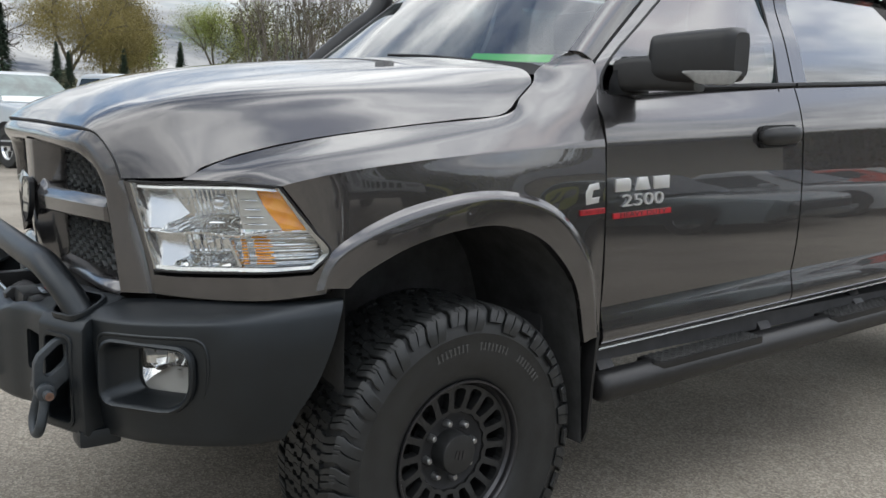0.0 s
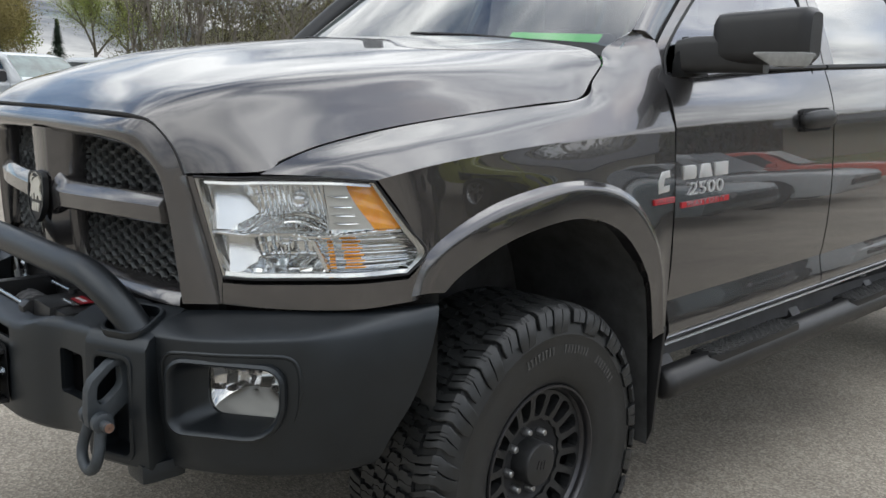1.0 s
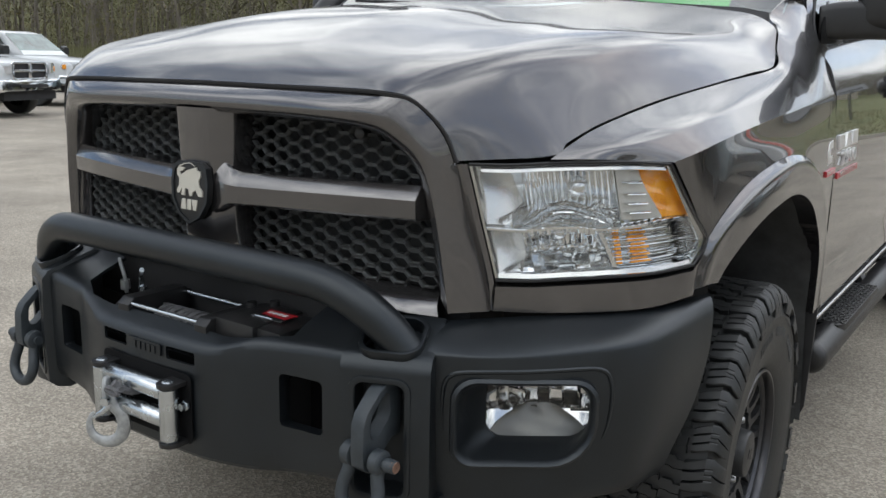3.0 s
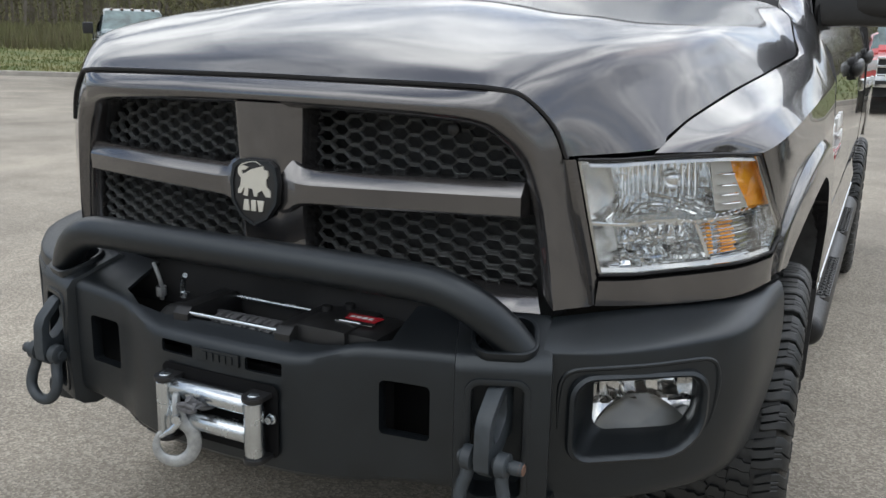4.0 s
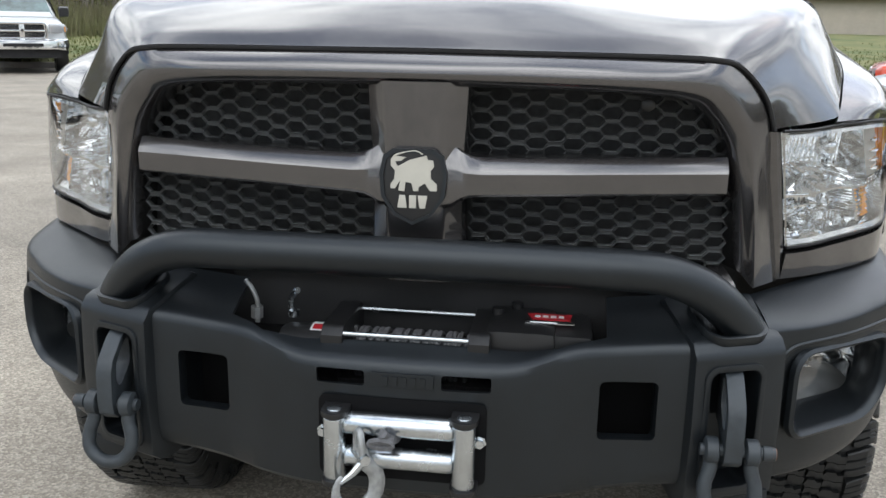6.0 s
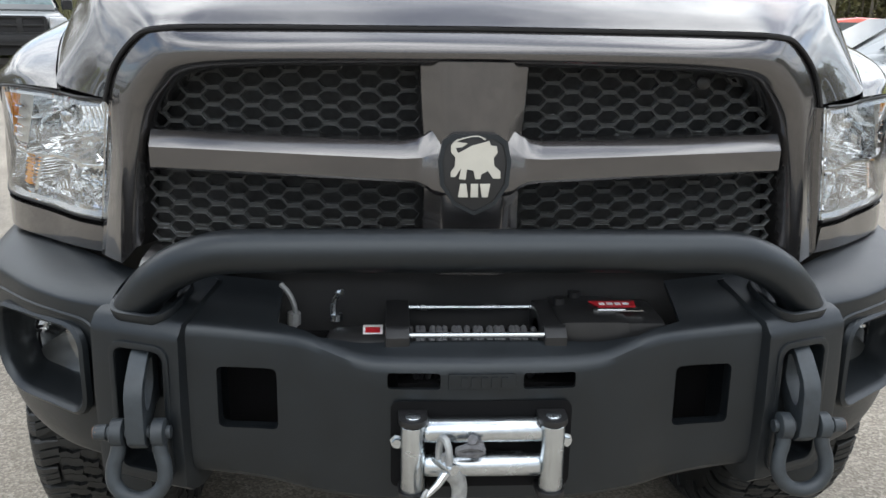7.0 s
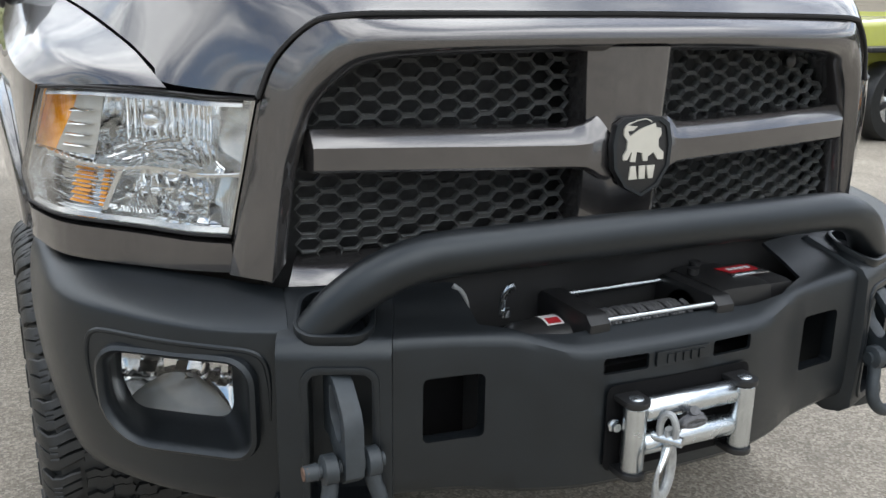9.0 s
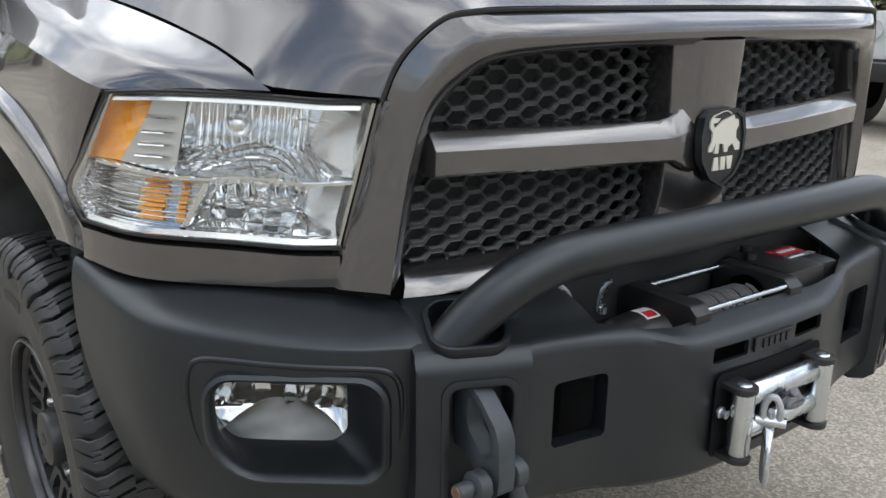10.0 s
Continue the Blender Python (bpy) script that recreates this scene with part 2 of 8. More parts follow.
def tube(bm, path, radius, seg=12, caps=True):
    path = [Vector(p) for p in path]
    rows, n0 = [], None
    for i, p in enumerate(path):
        t = (path[min(i + 1, len(path) - 1)] - path[max(i - 1, 0)]).normalized()
        if n0 is None:
            n0 = t.orthogonal().normalized()
        n0 = (n0 - t * n0.dot(t)).normalized()
        b = t.cross(n0)
        r = radius[i] if isinstance(radius, (list, tuple)) else radius
        rows.append([p + r * (math.cos(a) * n0 + math.sin(a) * b) for a in (2 * math.pi * k / seg for k in range(seg))])
    v = grid_mesh(bm, rows, closed_u=True)
    if caps:
        bm.faces.new(list(reversed(v[0])))
        bm.faces.new(v[-1])


def revolve(bm, profile, seg=48, m=None, arc=1.0, start=0.0):
    """profile: (radius, along) pairs turned about the x axis."""
    rows = []
    full = arc >= 0.999
    for k in range(seg if full else seg + 1):
        a = 2 * math.pi * (start + arc * k / seg)
        rows.append([Vector((x, r * math.sin(a), r * math.cos(a))) for r, x in profile])
    if m:
        rows = [[m @ p for p in r] for r in rows]
    grid_mesh(bm, rows, closed_v=full)


def prism(bm, outline, lo, hi, frame_m=None):
    """A closed outline (u, w) pulled from lo to hi along the frame's third axis."""
    a = [bm.verts.new((u, w, lo)) for u, w in outline]
    b = [bm.verts.new((u, w, hi)) for u, w in outline]
    n = len(a)
    bm.faces.new(list(reversed(a)))
    bm.faces.new(b)
    for i in range(n):
        bm.faces.new((a[i], a[(i + 1) % n], b[(i + 1) % n], b[i]))
    if frame_m:
        bmesh.ops.transform(bm, matrix=frame_m, verts=a + b)
    return a + b


def ring_prism(bm, outer, inner, lo, hi, frame_m=None):
    """A frame between two outlines of the same count, from lo to hi."""
    vs = [[bm.verts.new((u, w, h)) for u, w in o] for o in (outer, inner) for h in (lo, hi)]
    ol, oh, il, ih = vs
    n = len(ol)
    for i in range(n):
        j = (i + 1) % n
        bm.faces.new((ol[i], ol[j], oh[j], oh[i]))
        bm.faces.new((il[j], il[i], ih[i], ih[j]))
        bm.faces.new((oh[i], oh[j], ih[j], ih[i]))
        bm.faces.new((ol[j], ol[i], il[i], il[j]))
    if frame_m:
        bmesh.ops.transform(bm, matrix=frame_m, verts=sum(vs, []))


def cornered(w, h, radii, n=6, cx=0.0, cy=0.0):
    """A rectangle with a radius of its own at each corner, from the upper right one round."""
    out = []
    for sx, sy, a0, r in ((1, 1, 0, radii[0]), (-1, 1, 90, radii[1]), (-1, -1, 180, radii[2]), (1, -1, 270, radii[3])):
        for k in range(n + 1):
            a = radians(a0 + 90 * k / n)
            out.append((cx + sx * (w / 2 - r) + r * math.cos(a), cy + sy * (h / 2 - r) + r * math.sin(a)))
    return out


def rounded(w, h, r, n=5, cx=0.0, cy=0.0):
    out = []
    for sx, sy, a0 in ((1, 1, 0), (-1, 1, 90), (-1, -1, 180), (1, -1, 270)):
        for k in range(n + 1):
            a = radians(a0 + 90 * k / n)
            out.append((cx + sx * (w / 2 - r) + r * math.cos(a), cy + sy * (h / 2 - r) + r * math.sin(a)))
    return out


def basis(origin, u, w):
    """A frame whose first two axes are u and w (made square), third u x w."""
    u = Vector(u).normalized()
    n = u.cross(Vector(w)).normalized()
    w = n.cross(u)
    m = Matrix((u, w, n)).transposed().to_4x4()
    m.translation = origin
    return m


def both(points):
    """A half outline from the middle outwards, made whole from side to side."""
    return [(-p[0], p[1], p[2]) for p in reversed(points[1:])] + [tuple(p) for p in points]


def add_text(name, body, size, m, mat, parent, depth=0.0015):
    cu = bpy.data.curves.new(name, "FONT")
    cu.body, cu.size, cu.extrude, cu.align_x, cu.align_y = body, size, depth, "CENTER", "CENTER"
    ob = new(name, cu)
    dg = bpy.context.evaluated_depsgraph_get()
    me = bpy.data.meshes.new_from_object(ob.evaluated_get(dg))
    bpy.data.objects.remove(ob)
    me.materials.clear()
    me.materials.append(mat)
    me.transform(m)
    ob = new(name, me)
    ob.parent = parent
    return ob

# ---- the pickup's body ----
truck = thing("pickup_truck", "lifted dark grey crew-cab pickup truck with black steel winch bumper", "pickup truck")


def cr(points, u):
    return spline_at([Vector(p) for p in points], u)


def spline_at(p, u):
    p = [2 * p[0] - p[1], *p, 2 * p[-1] - p[-2]]
    spans = len(p) - 3
    u = max(0.0, min(1.0, u)) * spans
    k = min(int(u), spans - 1)
    f = u - k
    a, b, c, d = p[k:k + 4]
    return 0.5 * ((2 * b) + (c - a) * f + (2 * a - 5 * b + 4 * c - d) * f * f + (3 * b - a - 3 * c + d) * f ** 3)


def smooth(a, b, x):
    x = max(0.0, min(1.0, (x - a) / (b - a)))
    return x * x * (3 - 2 * x)


MIDDLE = 0.008


def flip_x(rows, s):
    return rows if s > 0 else [[Vector((2 * MIDDLE * (1 - smooth(0.80, 0.91, p[0])) - p[0], p[1], p[2])) for p in r] for r in rows]


# hood: rails from nose to cowl, from the middle outwards
HOOD_EDGE = [(0.620, 0.152, 1.192), (0.749, 0.268, 1.203), (0.762, 0.30, 1.224), (0.774, 0.34, 1.241), (0.785, 0.38, 1.256), (0.799, 0.43, 1.270), (0.815, 0.50, 1.287), (0.832, 0.60, 1.305),
             (0.861, 0.80, 1.333), (0.877, 1.00, 1.356), (0.888, 1.138, 1.372), (0.868, 1.21, 1.42), (0.851, 1.272, 1.463)]
HOOD_RAILS = [
    [(0, 0.092, 1.318), (0, 0.13, 1.357), (0, 0.22, 1.410), (0, 0.42, 1.471), (0, 0.7, 1.512), (0, 1.0, 1.540), (0, 1.24, 1.558)],
    [(0.2, 0.088, 1.317), (0.2, 0.13, 1.355), (0.205, 0.22, 1.407), (0.215, 0.42, 1.467), (0.225, 0.7, 1.508), (0.24, 1.0, 1.536), (0.26, 1.245, 1.554)],
    [(0.40, 0.093, 1.316), (0.403, 0.13, 1.349), (0.408, 0.22, 1.393), (0.42, 0.42, 1.447), (0.445, 0.7, 1.487), (0.48, 1.0, 1.516), (0.53, 1.258, 1.538)],
    [(0.502, 0.098, 1.3125), (0.516, 0.14, 1.343), (0.538, 0.22, 1.381), (0.572, 0.42, 1.432), (0.615, 0.7, 1.468), (0.675, 1.0, 1.492), (0.74, 1.285, 1.514)],
    [(0.550, 0.118, 1.299), (0.580, 0.160, 1.328), (0.632, 0.24, 1.368), (0.661, 0.30, 1.387), (0.698, 0.40, 1.404), (0.728, 0.50, 1.417), (0.755, 0.65, 1.432), (0.767, 0.85, 1.447), (0.775, 1.0, 1.457), (0.787, 1.15, 1.470), (0.798, 1.295, 1.499)],
    [(0.597, 0.139, 1.250), (0.638, 0.19, 1.274), (0.692, 0.27, 1.306), (0.757, 0.42, 1.344), (0.787, 0.55, 1.364), (0.806, 0.68, 1.381), (0.820, 0.82, 1.394), (0.832, 1.0, 1.411), (0.840, 1.15, 1.428), (0.836, 1.283, 1.478)],
    HOOD_EDGE,
]
N_HOOD, M_HOOD = 72, 52


def even(rail, n):
    """n points of a rail, spaced alike front to back on every rail, closer at the nose."""
    dense = spline(rail, 400)
    y0, y1, k, out = dense[0].y, dense[-1].y, 0, []
    for i in range(n):
        y = y0 + (y1 - y0) * (i / (n - 1)) ** 1.6
        while k < 398 and dense[k + 1].y < y:
            k += 1
        a, b = dense[k], dense[k + 1]
        out.append(a.lerp(b, max(0.0, min(1.0, (y - a.y) / max(1e-9, b.y - a.y)))))
    return out


def relaxed(g, turns, first=3):
    """Evens out small waves inside a grid of points; its border stays."""
    for _ in range(turns):
        n = [list(r) for r in g]
        for i in range(first, len(g) - 1):
            for j in range(1, len(g[0]) - 1):
                n[i][j] = g[i][j] * 0.4 + (g[i - 1][j] + g[i + 1][j] + g[i][j - 1] + g[i][j + 1]) * 0.15
        g = n
    return g


half = [even(r, N_HOOD) for r in HOOD_RAILS]
rows = []
for i in range(N_HOOD):
    pts = spline([h[i] for h in half], M_HOOD)
    rows.append([Vector((-p.x + 2 * MIDDLE * smooth(0.62, 0.75, p.x) * (1 - smooth(0.80, 0.91, p.x)), p.y, p.z)) for p in reversed(pts[1:])] + pts)
rows = relaxed(rows, 4)
bm = bmesh.new()
grid_mesh(bm, rows)
part("hood", bm, PAINT, truck, "glossy dark grey hood", sharp=60, solid=0.008)

# the black gap seal between hood, grille and lamps
bm = bmesh.new()
EDGE_FRONT = [HOOD_RAILS[k][0] for k in range(6)] + [HOOD_EDGE[0]]
seal = spline(both(EDGE_FRONT), 60)
grid_mesh(bm, [[p + Vector((0, 0.008, 0.002)), p + Vector((0, 0.010, -0.010)), p + Vector((0, 0.03, -0.022))] for p in seal])
tube(bm, [p + Vector((0, 0.003, -0.004)) for p in seal], 0.0042, 6)
part("hood_seal", bm, SEAL, truck)

# fenders
F0 = [(0.752, 0.262, 1.197), (0.770, 0.312, 1.225), (0.786, 0.37, 1.249), (0.812, 0.468, 1.276), (0.840, 0.62, 1.305), (0.871, 0.85, 1.336), (0.893, 1.14, 1.369), (0.8715, 1.216, 1.42),
      (0.8535, 1.277, 1.465), (0.814, 1.328, 1.508), (0.836, 1.428, 1.562)]
F1 = [(0.815, 0.318, 1.198), (0.842, 0.36, 1.222), (0.864, 0.42, 1.240), (0.888, 0.5, 1.256), (0.907, 0.63, 1.277), (0.920, 0.85, 1.303), (0.931, 1.12, 1.339), (0.916, 1.235, 1.376),
      (0.898, 1.32, 1.425), (0.872, 1.40, 1.482), (0.856, 1.519, 1.534)]
F2 = [(0.917, 0.446, 1.191), (0.930, 0.472, 1.199), (0.941, 0.51, 1.208), (0.951, 0.57, 1.22), (0.959, 0.68, 1.235), (0.966, 0.85, 1.253), (0.971, 1.08, 1.272), (0.973, 1.2, 1.281),
      (0.974, 1.3, 1.287), (0.974, 1.39, 1.291), (0.973, 1.468, 1.294)]
F12 = [cr([F0[k], F1[k], F2[k]], 0.75) for k in range(8)] + [(0.941, 1.31, 1.36), (0.936, 1.39, 1.385), (0.930, 1.470, 1.402)]
F3 = [(0.934, 0.500, 1.118), (0.942, 0.522, 1.132), (0.950, 0.56, 1.148), (0.957, 0.62, 1.165), (0.964, 0.72, 1.183), (0.972, 0.86, 1.205), (0.978, 1.05, 1.222), (0.982, 1.2, 1.218),
      (0.985, 1.32, 1.19), (0.987, 1.40, 1.15), (0.988, 1.468, 1.10)]
FLARE_OUT = [(0.942, 0.512, 0.93), (0.954, 0.566, 1.032), (0.966, 0.73, 1.117), (0.978, 0.90, 1.157), (0.986, 1.05, 1.166), (0.990, 1.20, 1.14), (0.992, 1.32, 1.07), (0.992, 1.42, 0.93), (0.986, 1.47, 0.70)]
OUT_LINE = spline(FLARE_OUT, 300)
F4 = [(q.x - 0.001, q.y, q.z - 0.004) for q in [min(OUT_LINE, key=lambda w: abs(w.y - y) + (9 if w.z < 1.02 and w.y < 0.6 else 0)) for y in (0.563, 0.58, 0.615, 0.66, 0.76, 0.90, 1.05, 1.18, 1.32, 1.42)]] + [(0.984, 1.475, 0.70)]
FLARE_RIDGE = [(0.972, 0.556, 0.938), (0.984, 0.608, 1.012), (1.006, 0.745, 1.080), (1.020, 0.90, 1.117), (1.027, 1.04, 1.127), (1.03, 1.18, 1.10), (1.03, 1.29, 1.035), (1.028, 1.385, 0.90), (1.016, 1.435, 0.70)]
FLARE_IN = [(0.978, 0.595, 0.935), (0.99, 0.645, 0.975), (1.008, 0.765, 1.032), (1.020, 0.90, 1.064), (1.026, 1.035, 1.073), (1.028, 1.155, 1.046), (1.028, 1.255, 0.985), (1.026, 1.348, 0.87), (1.014, 1.405, 0.69)]
FLARE_RIDGE = [(p[0] - 0.026 * min(1, 0.35 + k / 6), p[1] + 0.006, p[2]) for k, p in enumerate(FLARE_RIDGE)]
FLARE_IN = [(p[0] - 0.026 * min(1, 0.35 + k / 6), p[1] + 0.006, p[2]) for k, p in enumerate(FLARE_IN)]
for s in (1, -1):
    bm = bmesh.new()
    upper, lower = relaxed(loft([F0, F1, F12, F2], 70, 26), 8, 1), relaxed(loft([F2, F3, F4], 70, 22), 8, 1)
    grid_mesh(bm, flip_x([a + b[1:] for a, b in zip(upper, lower)], s), flip=s > 0)
    part("fender", bm, PAINT, truck, "glossy dark grey front fender", sharp=26, solid=-0.008)
    bm = bmesh.new()
    lip = [(p[0] - 0.05, p[1] + (1.0 - p[1]) * -0.02, p[2] + 0.004) for p in FLARE_IN]
    mid = [((a[0] + b[0]) / 2 + 0.006, (a[1] + b[1]) / 2, (a[2] + b[2]) / 2 + 0.003) for a, b in zip(FLARE_OUT, FLARE_RIDGE)]
    r1 = loft([FLARE_OUT, mid, FLARE_RIDGE], 48, 9)
    r2 = loft([FLARE_RIDGE, FLARE_IN], 48, 4)
    r3 = loft([FLARE_IN, lip], 48, 3)
    grid_mesh(bm, flip_x([a + b[1:] + c[1:] for a, b, c in zip(r1, r2, r3)], s), flip=s > 0)
    flare = part("fender_flare", bm, PAINT, truck, "painted wheel arch flare", sharp=50, solid=-0.004)
    # wheel arch liner
    bm = bmesh.new()
    arc = spline([(p[0] - 0.02, p[1], p[2] + 0.01) for p in FLARE_IN], 30)
    low = [Vector((0.95, 0.60, 0.55))] + arc + [Vector((0.98, 1.43, 0.36))]
    grid_mesh(bm, flip_x([[p, Vector((0.45, p.y, p.z))] for p in low], s))
    part("wheel_liner", bm, LINER, truck, "dusty black wheel arch liner")
    bm = bmesh.new()
    prism(bm, [(0.5, 0.45), (1.5, 0.36), (1.5, 1.30), (0.4, 1.15)], 0.44, 0.46, basis((0, 0, 0), (0, 1, 0), (0, 0, 1)) if s > 0 else basis((-0.9, 0, 0), (0, 1, 0), (0, 0, 1)))
    part("inner_wing", bm, LINER, truck)
    # mud flap
    bm = bmesh.new()
    for v in prism(bm, [(0.76, 0.385), (0.970, 0.36), (0.985, 0.40), (0.99, 0.72), (0.76, 0.72)], -0.006, 0.006, basis((0, 1.425, 0), (1, 0, 0), (0, 0.06, 1))):
        v.co.x *= s
    part("mud_flap", bm, BLACK_PLASTIC, truck, bevel=0.003)

# headlights
HL_T = [(0.638, 0.165, 1.186), (0.70, 0.213, 1.186), (0.747, 0.26, 1.189), (0.815, 0.318, 1.192), (0.868, 0.368, 1.193), (0.912, 0.440, 1.187)]
HL_U = [(0.648, 0.176, 1.131), (0.707, 0.22, 1.128), (0.754, 0.265, 1.132), (0.822, 0.323, 1.135), (0.878, 0.380, 1.136), (0.926, 0.480, 1.133)]
HL_M = [(0.657, 0.187, 1.077), (0.714, 0.228, 1.073), (0.762, 0.272, 1.076), (0.83, 0.33, 1.078), (0.888, 0.393, 1.079), (0.940, 0.520, 1.080)]
HL_L = [(0.667, 0.198, 1.022), (0.722, 0.238, 1.018), (0.77, 0.281, 1.02), (0.838, 0.338, 1.024), (0.899, 0.408, 1.026), (0.953, 0.557, 1.029)]
HL_B = [(0.676, 0.210, 0.967), (0.730, 0.248, 0.967), (0.778, 0.29, 0.970), (0.842, 0.343, 0.975), (0.904, 0.415, 0.979), (0.946, 0.511, 0.985)]
HL_IN = Vector((-0.52, 0.85, 0.0)).normalized()


def lamp_at(u, w, depth=0.0):
    """A point of the lamp's face: u from grille to fender, w from bottom to top, depth behind the lens."""
    return cr([cr(r, u) for r in (HL_B, HL_L, HL_M, HL_U, HL_T)], w) + HL_IN * depth


def facets(u, w, nu, nw, amount):
    """A mosaic of small tilted facets."""
    a, b = u * nu, w * nw
    i, j = math.floor(a), math.floor(b)
    h1, h2 = math.sin(i * 12.9 + j * 78.2) * 43.7, math.sin(i * 39.3 + j * 11.1) * 27.3
    return amount * ((a - i - 0.5) * (2 * (h1 - math.floor(h1)) - 1) + (b - j - 0.5) * (2 * (h2 - math.floor(h2)) - 1))


def lamp_line(u):
    """Height of the bright bar that parts the upper and the lower chamber."""
    return 0.445 + 0.012 * smooth(0.2, 0.45, u) - 0.02 * smooth(0.48, 0.58, u) + 0.055 * smooth(0.60, 0.97, u)


def upper_edge(f):
    return 0.17 + 0.065 * (1 - f) / 0.64 if f > 0.36 else 0.07 + 0.165 * f / 0.36


def lower_edge(f):
    return 0.20 if f > 0.36 else 0.05 + 0.15 * f / 0.36


def panel_depth(u, f):
    return 0.014 + 0.28 * u + 0.030 * f


def lamp_depth(u, w):
    """Depth of the reflector behind the lens: a fluted bowl over a rippled floor, a lower bowl, plain end panels, a ribbed indicator."""
    edge = min(smooth(0, 0.02, u), smooth(0, 0.04, w), smooth(0, 0.04, 1 - w), smooth(0, 0.03, 1 - u))
    line = lamp_line(u)
    bar = 1 - smooth(0.014, 0.026, abs(w - line))
    if w > line:
        f = (w - line) / (1 - line)
        if u < upper_edge(f):
            d = panel_depth(u, f)
        elif u < 0.69:
            a = (u - 0.455) / 0.245
            if f > 0.30 - 0.06 * a * a:
                d = 0.050 + 0.060 * math.sqrt(max(0, 1 - 0.8 * a * a)) + 0.0058 * abs(math.sin(u * 105)) * smooth(0.22, 0.34, u) - 0.03 * (f - 0.3)
                if u < 0.34 and f > 0.55:
                    d += facets(u, f, 16, 3, 0.006)
            else:
                d = 0.028 + 0.085 * (f / 0.3) ** 0.9 * math.sqrt(max(0, 1 - 0.7 * a * a)) + facets(u, f, 22, 9, 0.007) * smooth(0.28, 0.36, u) + 0.003 * math.sin(60 * f + 14 * a * a)
        else:
            d = 0.018 + 0.014 * f - 0.012 * (1 - smooth(0.69, 0.705, u))
    else:
        f = w / line
        right = 0.585 + 0.065 * (1 - f)
        if u < lower_edge(f):
            d = panel_depth(u, f)
        elif u < right - 0.012:
            a = (u - (0.2 + right) / 2) / ((right - 0.2) / 2)
            if f > 0.44:
                d = 0.044 + 0.050 * math.sqrt(max(0, 1 - 0.8 * a * a)) + 0.0042 * abs(math.sin(u * 58)) + facets(u, f, 12, 4, 0.006)
            else:
                d = 0.030 + 0.055 * (f / 0.44) * math.sqrt(max(0, 1 - 0.7 * a * a)) + facets(u, f, 13, 5, 0.011)
        elif u < right + 0.012:
            d = 0.012
        else:
            d = 0.022 + 0.0034 * math.sin(w * 180) + 0.012 * math.sin((u - right) * 5) + 0.006 * f
    d = d * (1 - bar) + 0.009 * bar
    return 0.005 + d * edge


def strip(fn, u0, u1, w0, w1, nu, nw, s):
    return flip_x([[fn(u0 + (u1 - u0) * i / nu, w0 + (w1 - w0) * j / nw) for j in range(nw + 1)] for i in range(nu + 1)], s)


